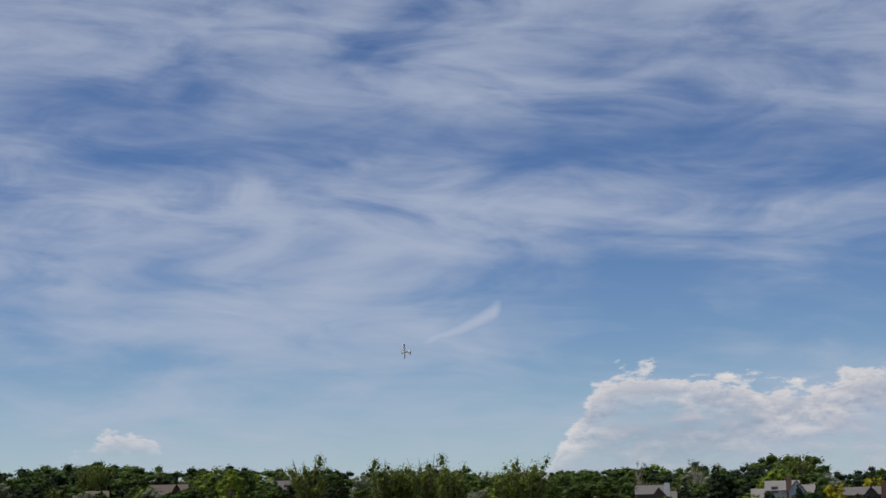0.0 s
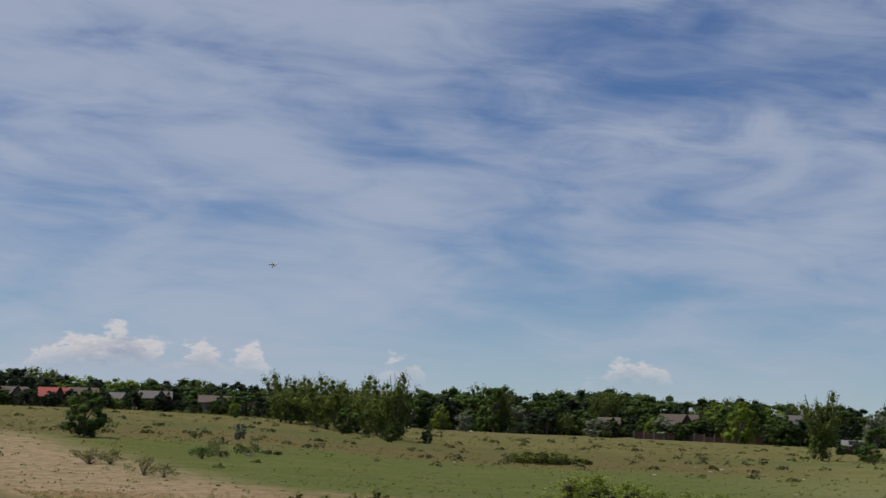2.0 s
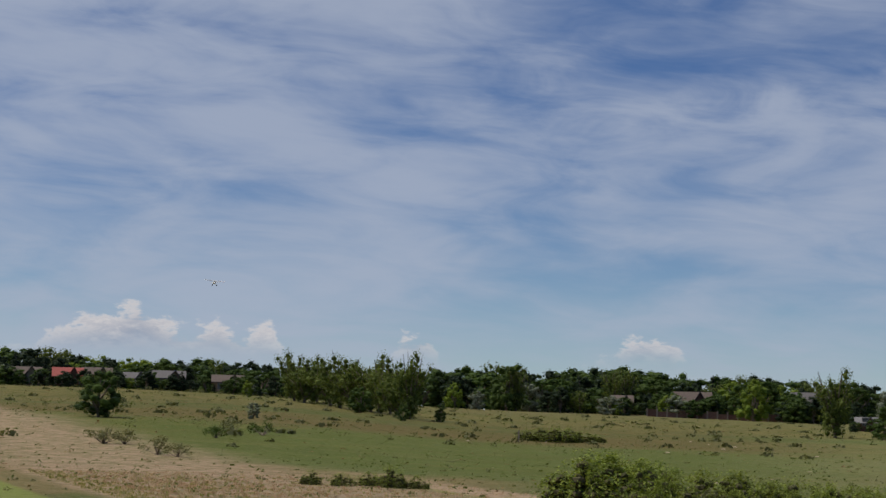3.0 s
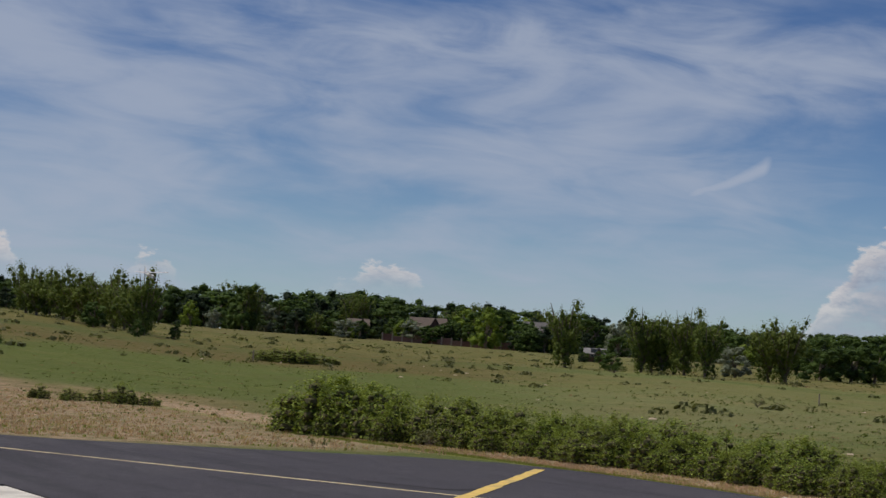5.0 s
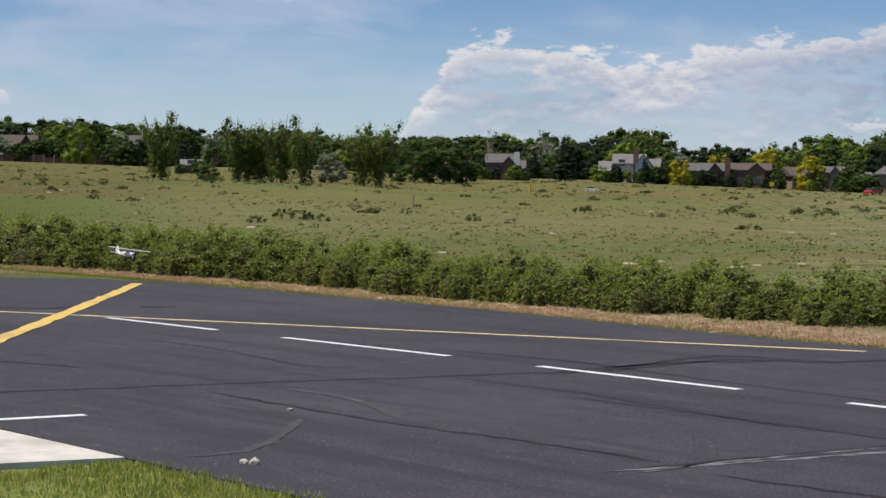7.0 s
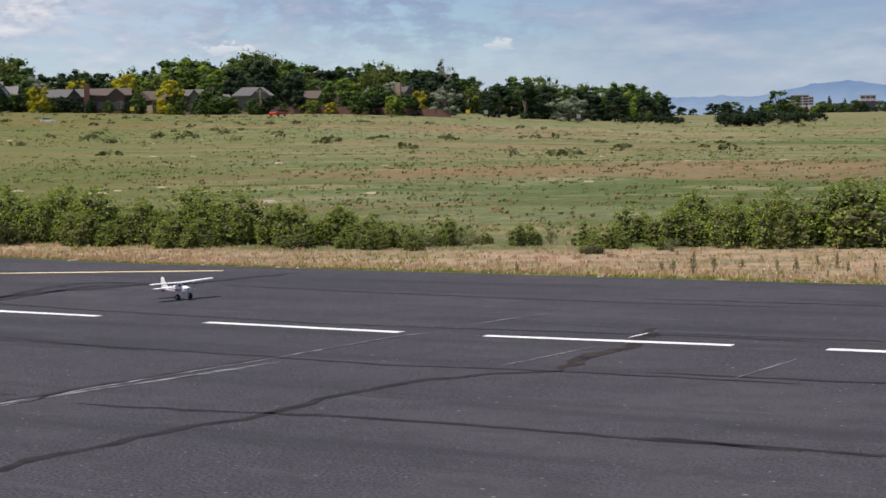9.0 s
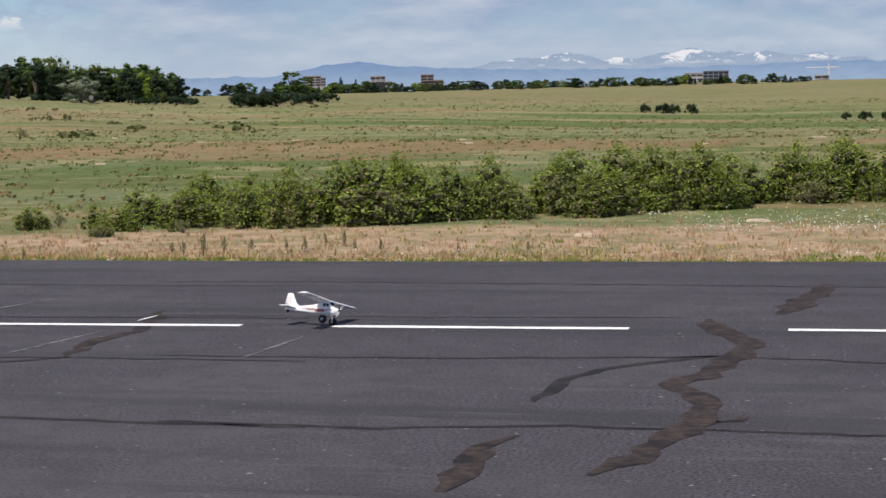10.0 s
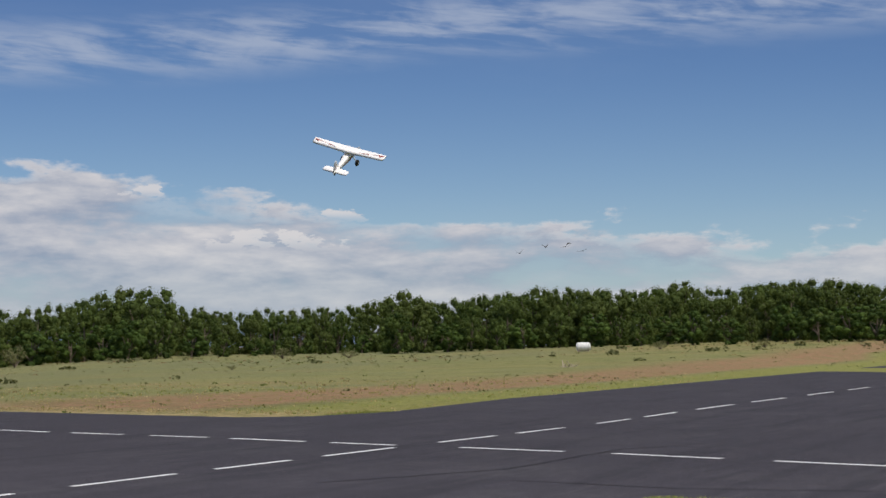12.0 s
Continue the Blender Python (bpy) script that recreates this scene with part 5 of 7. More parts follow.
# single trees that stand out in front of the belt: kind, bearing, distance, top, width
for key, az, d, top, w in (
        ("broad", 80.8, 152, 1.92, 1.35), ("poplar", 75.0, 330, 2.70, 0.95), ("poplar", 74.3, 325, 2.6, 1.1), ("poplar", 73.6, 300, 2.65, 1.1), ("poplar", 72.7, 290, 2.68, 1.0), ("poplar", 72.1, 280, 2.5, 1.0),
        ("poplar", 71.5, 250, 2.68, 0.85), ("broad", 71.7, 238, 1.12, 0.9), ("broad", 70.6, 250, 1.12, 0.9), ("silver", 76.2, 180, 1.05, 1.1), ("bright", 76.4, 330, 1.72, 0.8), ("broad", 73.0, 270, 1.6, 1.4),
        ("silver", 69.5, 410, 1.58, 1.1), ("bright", 70.15, 415, 1.81, 1.0), ("broad", 68.6, 440, 2.35, 0.9), ("poplar", 68.3, 440, 2.36, 0.8), ("poplar", 65.4, 440, 2.34, 0.7), ("poplar", 65.0, 445, 2.36, 0.7),
        ("bright", 61.2, 400, 2.10, 0.95), ("poplar", 58.8, 268, 2.40, 0.95), ("poplar", 56.5, 268, 2.26, 0.9), ("poplar", 55.9, 270, 2.29, 0.9), ("poplar", 55.2, 265, 2.35, 0.9), ("poplar", 54.6, 262, 2.33, 0.85),
        ("poplar", 52.7, 270, 2.3, 0.9), ("poplar", 52.2, 268, 2.36, 0.95), ("silver", 53.7, 285, 1.3, 1.5), ("broad", 57.4, 262, 0.95, 1.5), ("broad", 51.2, 330, 1.66, 1.5), ("broad", 50.3, 335, 1.72, 1.5), ("broad", 49.6, 340, 1.55, 1.3),
        ("spruce", 46.6, 420, 1.80, 1.5), ("spruce", 44.2, 412, 1.2, 1.4), ("spruce", 43.7, 415, 1.05, 1.4), ("bright", 45.6, 412, 0.98, 1.4), ("gold", 43.15, 412, 1.18, 1.15), ("gold", 42.0, 440, 1.35, 1.0),
        ("gold", 39.3, 420, 1.3, 1.15), ("gold", 40.6, 470, 1.5, 1.0), ("broad", 38.1, 425, 1.38, 1.1), ("pine", 35.6, 425, 1.5, 1.0), ("broad", 34.3, 425, 1.14, 1.4), ("broad", 33.05, 425, 1.06, 1.2), ("gold", 31.8, 428, 0.82, 0.9),
        ("silver", 31.0, 425, 0.92, 1.4), ("spruce", 32.1, 425, 0.66, 1.2), ("pine", 29.4, 440, 0.98, 1.3), ("pine", 28.6, 440, 1.05, 1.2), ("pine", 27.9, 445, 0.9, 1.3), ("silver", 27.3, 430, 0.57, 1.9), ("pine", 26.6, 450, 0.7, 1.4), ("pine", 25.9, 450, 0.72, 1.4),
        ("pine", 25.0, 460, 0.55, 1.5), ("poplar", 36.7, 500, 2.08, 1.1), ("thin", 36.3, 495, 2.05, 0.9), ("poplar", 33.0, 500, 1.7, 1.1), ("thin", 31.0, 500, 1.68, 0.9), ("thin", 48.9, 480, 1.98, 0.9), ("thin", 47.2, 470, 1.95, 0.9), ("poplar", 44.2, 490, 2.12, 0.95),
        ("bright", 38.6, 495, 1.92, 1.1), ("bright", 37.9, 480, 1.6, 1.1), ("bright", 44.9, 470, 1.72, 1.1), ("broad", 48.1, 420, 1.0, 0.9), ("spruce", 42.5, 418, 0.88, 1.3), ("broad", 40.3, 425, 0.95, 1.0),
        ("poplar", 74.7, 322, 2.4, 1.3), ("poplar", 73.2, 295, 2.45, 1.3), ("poplar", 72.4, 285, 2.4, 1.3), ("poplar", 73.9, 310, 2.3, 1.3), ("poplar", 71.8, 262, 2.3, 1.2), ("poplar", 55.5, 272, 1.9, 1.3), ("poplar", 56.2, 272, 1.9, 1.2)):
    tree_to(key, az, d, top, w * 1.25 if key == "poplar" else w)
# trees in the hollow straight ahead and to the far side of the verge
for key, az, d, top, w in (
        ("broad", -21.4, 340, 0.17, 1.15), ("broad", -22.2, 335, 0.1, 1.2), ("broad", -22.95, 330, 0.2, 1.2), ("broad", -23.7, 335, 0.12, 1.25), ("broad", -24.4, 340, 0.1, 1.3), ("poplar", -25.3, 338, 0.22, 1.5),
        ("broad", -27.8, 350, -0.2, 1.5), ("broad", -28.5, 350, -0.12, 1.4), ("broad", -29.5, 335, 0.32, 1.2), ("broad", -30.4, 340, 0.0, 1.2), ("pine", -31.6, 420, -0.1, 1.5), ("pine", -32.3, 420, -0.07, 1.5),
        ("broad", -33.3, 330, 0.16, 1.2), ("broad", -34.3, 330, 0.24, 1.3), ("broad", -35.3, 330, 0.27, 1.3), ("broad", -36.2, 340, 0.05, 1.2), ("silver", -33.0, 325, -0.3, 1.3), ("silver", -37.1, 360, -0.2, 1.5), ("silver", -37.9, 360, -0.25, 1.4),
        ("broad", -39.3, 215, 0.85, 1.05), ("broad", -39.9, 210, 0.99, 1.1), ("broad", -40.5, 216, 0.75, 1.0), ("broad", -39.8, 206, -0.1, 1.4), ("poplar", -38.2, 300, 0.2, 1.2), ("poplar", -41.6, 300, 0.2, 1.3), ("poplar", -42.2, 320, 0.1, 1.2),
        ("poplar", -43.2, 290, 0.4, 1.5), ("poplar", -44.6, 270, 0.3, 1.3), ("broad", -34.7, 262, -0.68, 1.5), ("broad", -35.3, 265, -0.8, 1.5)):
    tree_to(key, az, d, top, w, "trees in the hollow")
# far dark tree line on the rise
far = random.Random(5)
for lo, hi, d, top, n in ((-24, -8.8, 760, 0.02, 46), (20.9, 5.4, 770, 0.21, 105), (24, 19.5, 800, 0.30, 12), (-46, -36, 700, -0.2, 18), (-21, -26, 420, -0.55, 12), (-27, -38, 430, -0.5, 26)):
    for i in range(n):
        az = lo + (hi - lo) * (i + far.uniform(0.1, 0.9)) / n
        tree_to(far.choices(("broad", "pine", "spruce", "bright"), (3, 5, 1.5, 0.5))[0], az, d * far.uniform(0.97, 1.04), top - far.uniform(0, 0.2), far.uniform(1.6, 2.7), "far tree line")
for key, az, d, top, w in (("spruce", 19.55, 900, 0.38, 1.2), ("spruce", 19.1, 900, 0.30, 1.3), ("broad", 18.8, 900, 0.25, 1.6), ("broad", 18.0, 900, 0.21, 1.4), ("broad", 21.05, 760, 0.6, 1.5), ("broad", 20.6, 760, 0.42, 1.6)):
    tree_to(key, az, d, top, w, "far tree line")

# ---------- junipers and shrubs scattered over the open field: bearing, distance, top, width ----------
for az, d, top, w in ((22.6, 400, 0.1, 1.5), (22.3, 400, 0.15, 1.5), (21.9, 400, 0.18, 1.5), (21.5, 400, 0.12, 1.5), (21.0, 420, 0.1, 1.6), (20.5, 430, 0.05, 1.6), (20.0, 450, 0.02, 1.7), (25.6, 430, -0.05, 1.7), (25.1, 430, -0.05, 1.7), (24.5, 430, -0.02, 1.8), (24.1, 430, -0.05, 1.6),
                      (10.4, 330, -0.55, 0.9), (9.85, 325, -0.52, 1.0), (9.55, 325, -0.55, 1.0), (9.0, 325, -0.58, 1.2), (4.45, 255, -0.93, 1.0), (3.91, 255, -0.89, 1.1), (3.34, 255, -0.94, 1.0), (0.9, 250, -1.16, 1.5), (0.4, 250, -1.18, 1.6),
                      (-5.25, 245, -1.11, 0.8), (-6.1, 245, -1.06, 0.9), (-6.4, 246, -1.15, 0.9), (-7.17, 242, -1.15, 0.9), (-8.31, 238, -1.11, 0.8), (-9.0, 238, -1.28, 0.9), (-9.39, 238, -1.2, 0.8), (-9.83, 236, -1.18, 1.0), (-10.4, 236, -1.38, 1.6), (-11.4, 238, -1.33, 1.6),
                      (-0.65, 590, 0.0, 1.0), (-1.07, 590, -0.07, 1.0), (-1.41, 590, 0.02, 0.8), (-1.89, 585, -0.04, 1.0), (-2.56, 590, -0.13, 1.0), (-3.0, 590, -0.1, 1.0), (-4.9, 580, -0.02, 1.0), (-5.15, 580, -0.06, 1.0), (-5.6, 570, -0.02, 0.9), (-6.32, 590, -0.09, 0.9),
                      (-7.4, 430, -0.34, 1.0), (-7.7, 430, -0.4, 1.0), (-6.9, 425, -0.5, 1.3), (-8.5, 410, -0.36, 1.0), (-8.85, 410, -0.4, 1.1), (-9.44, 400, -0.7, 1.6),
                      (-23.3, 250, -0.94, 1.5), (-23.9, 245, -0.93, 1.5), (-24.6, 243, -0.9, 1.2), (-25.5, 240, -0.87, 1.2), (-31.4, 185, -0.9, 0.9), (-31.9, 185, -1.18, 1.4), (-33.6, 230, -1.02, 1.3), (-40.4, 190, -1.1, 1.3)):
    p = spot(az, d)
    h = EYE_Z + d * math.tan(radians(top)) - p.z
    plant("juniper", p, max(0.8, h), "juniper", "dark green rounded juniper in open grass", "shrub", "junipers in the field", w * 0.95)
for key, az, d, h, w in (("hedge", 67.9, 185, 1.0, 2.2), ("hedge", 67.5, 185, 1.25, 2.2), ("hedge", 67.1, 184, 1.35, 2.2), ("hedge", 66.7, 186, 1.25, 2.2), ("hedge", 66.3, 187, 1.05, 2.2), ("hedge", 65.9, 188, 0.75, 2.2),
                         ("hedge", 72.0, 66, 0.75, 1.2), ("hedge", 72.7, 67, 0.5, 1.6), ("hedge", 73.5, 66, 0.45, 1.7), ("hedge", 74.4, 66, 0.5, 1.4), ("hedge", 71.2, 66, 0.45, 1.5), ("dark_shrub", 77.3, 120, 1.3, 1.0), ("dark_shrub", 75.9, 130, 1.5, 1.1), ("dark_shrub", 57.3, 240, 1.9, 1.3),
                         ("sage", 84.0, 95, 1.6, 1.1), ("sage", 80.6, 105, 1.3, 1.5), ("sage", 80.0, 105, 1.1, 1.4), ("sage", 79.0, 92, 1.2, 1.2), ("sage", 78.4, 90, 0.9, 1.5), ("sage", 76.8, 128, 1.5, 1.2), ("sage", 29.1, 100, 0.75, 1.2), ("sage", 53.0, 140, 0.9, 1.2),
                         ("sage", -24.45, 36.5, 0.42, 0.9), ("sage", -25.2, 36.5, 0.46, 1.1), ("sage", -20.0, 33, 0.35, 1.1), ("sage", -14.5, 27.5, 0.3, 1.2), ("dark_shrub", -32.5, 180, 1.9, 0.9), ("sage", -54.1, 225, 3.6, 0.8), ("sage", -62.0, 215, 1.6, 1.3), ("sage", -64.0, 212, 1.4, 1.6), ("sage", -73.4, 205, 1.2, 1.6), ("sage", -76.5, 200, 1.2, 1.5), ("sage", -60.5, 160, 0.6, 1.5)):
    plant(key, spot(az, d), h, "shrub", "grey-green sagebrush in open grass" if key == "sage" else "leafy green shrub in open grass", "shrub", "shrubs in the field", w)

# ---------- hedge of wild shrubs along the far side of the runway ----------
HEDGE = ((-46.5, 19.9, 1.5), (-43.5, 20.4, 1.35), (-38.0, 21.9, 1.05), (-33.6, 21.6, 1.0), (-28.5, 21.6, 0.9), (-25.2, 21.0, 0.84), (-21.5, 21.0, 0.8), (-17.6, 21.2, 0.74), (-14.8, 21.4, 0.5), (-13.4, 21.7, 0.36))
HEDGE_2 = ((-11.6, 23.0, 0.5), (-10.6, 23.1, 0.66), (-8.5, 23.2, 0.82), (-6.0, 24.6, 0.84), (-3.8, 26.4, 0.86), (-1.5, 28.2, 0.8), (2.1, 31.4, 0.62), (5.0, 33.2, 0.68), (7.6, 34.8, 0.78), (11.0, 37.5, 0.66), (14.5, 40.0, 0.56), (18.0, 42.6, 0.42))
hd = random.Random(21)
for chain in (HEDGE, HEDGE_2):
    for (x0, y0, h0), (x1, y1, h1) in zip(chain, chain[1:]):
        n = max(1, round(math.hypot(x1 - x0, y1 - y0) / 0.5))
        for i in range(n):
            for back in (-0.15, 0.45, 1.0):
                k = (i + hd.uniform(-0.3, 1.3)) / n
                x, y = x0 + (x1 - x0) * k, y0 + (y1 - y0) * k + back + hd.uniform(-0.25, 0.25)
                h = (h0 + (h1 - h0) * k) * hd.uniform(0.62, 1.04) * (0.72 if back < 0 else 1.0)
                if hd.random() < (0.4 if back < 0 else 0.1):
                    continue
                plant("hedge" if hd.random() < 0.93 else "sage", (x, y, ground_z(x, y)), h, "wild_shrub", "leafy green wild shrub in a rough hedge beside the runway", "shrub", "hedge along the runway", hd.uniform(0.95, 1.5))
# low plants in the gap of the hedge and under it
for i in range(26):
    x = hd.uniform(-14.2, -9.8)
    y = 21.9 + hd.uniform(-0.6, 1.4)
    plant(hd.choice(("sage", "hedge", "sage")), (x, y, ground_z(x, y)), hd.uniform(0.12, 0.34), "low_herb", "low grey-green herb in the gap of the hedge", "herb", "low herbs in the gap", hd.uniform(0.9, 1.4))
for i in range(34):
    k = hd.random()
    x, y = 15 + 16 * k + hd.uniform(-2, 2), 41 + 7.5 * k + hd.uniform(-1.5, 2.5)
    plant(hd.choice(("sage", "hedge", "sage")), (x, y, ground_z(x, y)), hd.uniform(0.3, 0.62), "wild_shrub", "low grey-green shrub among grass", "shrub", "low shrubs on the verge", hd.uniform(0.9, 1.3))

# ---------- mountains and the far plain ----------


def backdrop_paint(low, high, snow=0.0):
    mt = bpy.data.materials.new("glowing_far_mountain")
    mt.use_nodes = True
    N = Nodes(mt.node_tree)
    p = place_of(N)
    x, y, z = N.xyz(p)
    # distance haze is put into the colour, paler towards the foot
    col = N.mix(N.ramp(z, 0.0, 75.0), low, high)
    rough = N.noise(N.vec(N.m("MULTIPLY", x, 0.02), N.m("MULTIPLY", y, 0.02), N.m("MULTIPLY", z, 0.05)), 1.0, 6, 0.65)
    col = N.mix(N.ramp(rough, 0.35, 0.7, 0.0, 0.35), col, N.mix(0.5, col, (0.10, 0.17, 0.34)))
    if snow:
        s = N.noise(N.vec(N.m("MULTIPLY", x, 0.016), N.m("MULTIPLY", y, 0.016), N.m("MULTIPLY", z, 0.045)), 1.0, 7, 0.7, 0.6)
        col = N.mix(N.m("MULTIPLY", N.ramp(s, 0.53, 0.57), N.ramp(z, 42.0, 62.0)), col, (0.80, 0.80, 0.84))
    # the backdrop glows by itself, with its daylight painted in
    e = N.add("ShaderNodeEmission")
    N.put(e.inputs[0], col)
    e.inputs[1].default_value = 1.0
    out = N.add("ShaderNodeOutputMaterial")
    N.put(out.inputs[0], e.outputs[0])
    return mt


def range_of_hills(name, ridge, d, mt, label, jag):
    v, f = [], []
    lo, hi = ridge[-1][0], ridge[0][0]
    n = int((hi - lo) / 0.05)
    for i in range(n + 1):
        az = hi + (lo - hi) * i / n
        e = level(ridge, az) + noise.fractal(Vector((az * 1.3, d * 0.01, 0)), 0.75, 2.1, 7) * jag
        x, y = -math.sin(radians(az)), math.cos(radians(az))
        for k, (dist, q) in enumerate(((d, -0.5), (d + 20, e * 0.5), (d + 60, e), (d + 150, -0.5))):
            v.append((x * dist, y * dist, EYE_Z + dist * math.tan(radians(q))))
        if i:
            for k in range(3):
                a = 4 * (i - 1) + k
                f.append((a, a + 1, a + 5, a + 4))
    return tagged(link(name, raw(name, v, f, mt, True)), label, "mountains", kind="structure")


SNOWY = [(16.5, 0.5), (14.6, 0.76), (12.6, 0.93), (11.7, 0.76), (10.5, 0.74), (9.0, 1.0), (8.3, 0.85), (6.2, 0.83), (4.7, 0.66), (3.0, 0.5), (0, 0.3), (-5, 0.2), (-8.7, 0.14), (-10.3, 0.35), (-11, 0.46), (-12.3, 0.42), (-14.6, 0.68), (-15.8, 0.65),
         (-18.2, 0.46), (-21, 0.35), (-28, 0.6), (-30.4, 0.78), (-31.3, 1.0), (-32.5, 0.88), (-33.2, 0.97), (-34.7, 0.9), (-37.6, 0.95), (-38.7, 0.84), (-41.9, 0.82), (-44.4, 0.74), (-47, 0.79), (-52, 0.62), (-62, 0.4), (-75, 0.3)]
FOOT = [(34, 0.3), (26, 0.42), (24.2, 0.46), (21.7, 0.42), (20.1, 0.74), (19, 0.82), (17.8, 0.66), (16.1, 0.57), (14, 0.48), (10, 0.42), (6, 0.5), (3.9, 0.53), (2.2, 0.41), (0.8, 0.47), (-0.5, 0.58), (-1.7, 0.71), (-3.3, 0.36), (-4.1, 0.27), (-5.5, 0.46),
        (-7.3, 0.22), (-8.7, 0.13), (-11, 0.16), (-15, 0.25), (-18, 0.4), (-19.2, 0.6), (-21.2, 0.44), (-23.7, 0.76), (-25.1, 0.58), (-26.3, 0.74), (-27.4, 0.62), (-29.3, 0.86), (-30.6, 0.7), (-33, 0.55), (-38, 0.5), (-46, 0.45), (-60, 0.35), (-80, 0.25)]
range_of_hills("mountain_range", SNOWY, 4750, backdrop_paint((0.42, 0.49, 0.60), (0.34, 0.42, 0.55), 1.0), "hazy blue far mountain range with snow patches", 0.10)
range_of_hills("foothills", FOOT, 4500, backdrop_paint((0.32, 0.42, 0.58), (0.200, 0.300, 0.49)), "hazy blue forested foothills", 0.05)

# ---------- houses at the edge of the field ----------


def plain(name, c, var=0.12, scale=3.0, rough=0.85):
    d = tuple(k * (1 - var * 2) for k in c)
    return material(name, speckled(c, d, scale), rough)


SIDING = {"white": plain("white_siding", (0.80, 0.80, 0.79)), "tan": plain("tan_siding", (0.36, 0.28, 0.20)), "brown": plain("brown_siding", (0.19, 0.13, 0.095)), "brick": plain("red_brick_wall", (0.19, 0.095, 0.072)), "grey": plain("grey_siding", (0.24, 0.24, 0.24))}
SHINGLE = {"grey": plain("grey_shingles", (0.15, 0.14, 0.14)), "brown": plain("brown_shingles", (0.13, 0.10, 0.085)), "red": plain("red_roof", (0.34, 0.09, 0.075)), "pale": plain("pale_shingles", (0.22, 0.21, 0.21))}
PANE = material("window_glass", (0.03, 0.035, 0.04), 0.12, spec=0.7)
TRIM = plain("trim", (0.34, 0.31, 0.28))


garden = random.Random(3)


def house(az, d, w, wall_h, roof_h, wall, roof, label, chimney=None, deep=8.0, wings=((0.0, 1.0, 0.0),), turn=0.0, windows=3, hip=False, gable=(0.22, 0.36)):
    """A house that faces the field. wings: (centre, share of width, extra height)."""
    top = new("house")
    p = spot(az, d)
    top.matrix_basis = pose(p.x, p.y, p.z - 0.1, 0, 0, az + turn)
    for c, share, extra in wings:
        cw, hw, hh = c * w, w * share / 2, wall_h + extra
        yo = abs(c) * 3.0
        bm = bmesh.new()
        box(bm, cw - hw, cw + hw, -deep / 2 + yo, deep / 2 + yo, -0.6, hh)
        body = part("wall", bm, SIDING[wall], top)
        bm = bmesh.new()
        o = 0.5
        y0, y1, x0, x1 = -deep / 2 + yo - o, deep / 2 + yo + o, cw - hw - o, cw + hw + o
        ins = (x1 - x0) * (0.25 if hip else 0.0)
        ym = (y0 + y1) / 2
        vs = [bm.verts.new(q) for q in ((x0, y0, hh), (x1, y0, hh), (x1, y1, hh), (x0, y1, hh), (x0 + ins, ym, hh + roof_h), (x1 - ins, ym, hh + roof_h),
                                        (x0, y0, hh - 0.2), (x1, y0, hh - 0.2), (x1, y1, hh - 0.2), (x0, y1, hh - 0.2))]
        for q in ((0, 1, 5, 4), (2, 3, 4, 5), (1, 2, 5), (3, 0, 4), (6, 7, 1, 0), (7, 8, 2, 1), (8, 9, 3, 2), (9, 6, 0, 3), (9, 8, 7, 6)):
            bm.faces.new([vs[k] for k in q])
        part("roof", bm, SHINGLE[roof], top)
        n = max(1, round(windows * share))
        for floor in range(2 if hh > 4.2 else 1):
            for i in range(n):
                xc = cw - hw + 2 * hw * (i + 0.5) / n
                z = 1.1 + 2.7 * floor
                bm = bmesh.new()
                box(bm, xc - 0.75, xc + 0.75, -deep / 2 + yo - 0.06, -deep / 2 + yo + 0.02, z - 0.1, z + 1.4)
                fr = part("window", bm, TRIM, top)
                bm = bmesh.new()
                box(bm, xc - 0.65, xc + 0.65, -deep / 2 + yo - 0.09, -deep / 2 + yo - 0.05, z, z + 1.3)
                part("pane", bm, PANE, fr, "dark window pane")
    gc, gs = gable
    gx, gw, gy = gc * w, gs * w / 2, -deep / 2 - 1.6
    gh, gr = wall_h * 0.94, roof_h * 0.95
    bm = bmesh.new()
    ring = ((gx - gw, -0.6), (gx + gw, -0.6), (gx + gw, gh), (gx, gh + gr), (gx - gw, gh))
    a, b = [bm.verts.new((x, gy, z)) for x, z in ring], [bm.verts.new((x, 0.0, z)) for x, z in ring]
    bm.faces.new(a)
    for k in range(5):
        bm.faces.new((a[k], b[k], b[(k + 1) % 5], a[(k + 1) % 5]))
    bm.faces.new(b[::-1])
    bmesh.ops.recalc_face_normals(bm, faces=bm.faces)
    part("gable_wall", bm, SIDING[wall], top)
    bm = bmesh.new()
    ring = ((gx - gw - 0.4, gh - 0.35), (gx, gh + gr + 0.05), (gx + gw + 0.4, gh - 0.35), (gx + gw + 0.4, gh - 0.1), (gx, gh + gr + 0.3), (gx - gw - 0.4, gh - 0.1))
    a, b = [bm.verts.new((x, gy - 0.45, z)) for x, z in ring], [bm.verts.new((x, 0.0, z)) for x, z in ring]
    for q in ((0, 1, 4, 5), (1, 2, 3, 4)):
        bm.faces.new([a[k] for k in q])
        bm.faces.new([b[k] for k in q[::-1]])
    for k in range(6):
        bm.faces.new((a[k], b[k], b[(k + 1) % 6], a[(k + 1) % 6]))
    bmesh.ops.recalc_face_normals(bm, faces=bm.faces)
    part("gable_roof", bm, SHINGLE[roof], top)
    bm = bmesh.new()
    box(bm, gx - gw * 0.55, gx + gw * 0.55, gy - 0.06, gy + 0.02, 0.9, min(2.5, gh - 0.2))
    fr = part("window", bm, TRIM, top)
    bm = bmesh.new()
    box(bm, gx - gw * 0.47, gx + gw * 0.47, gy - 0.09, gy - 0.05, 1.0, min(2.4, gh - 0.3))
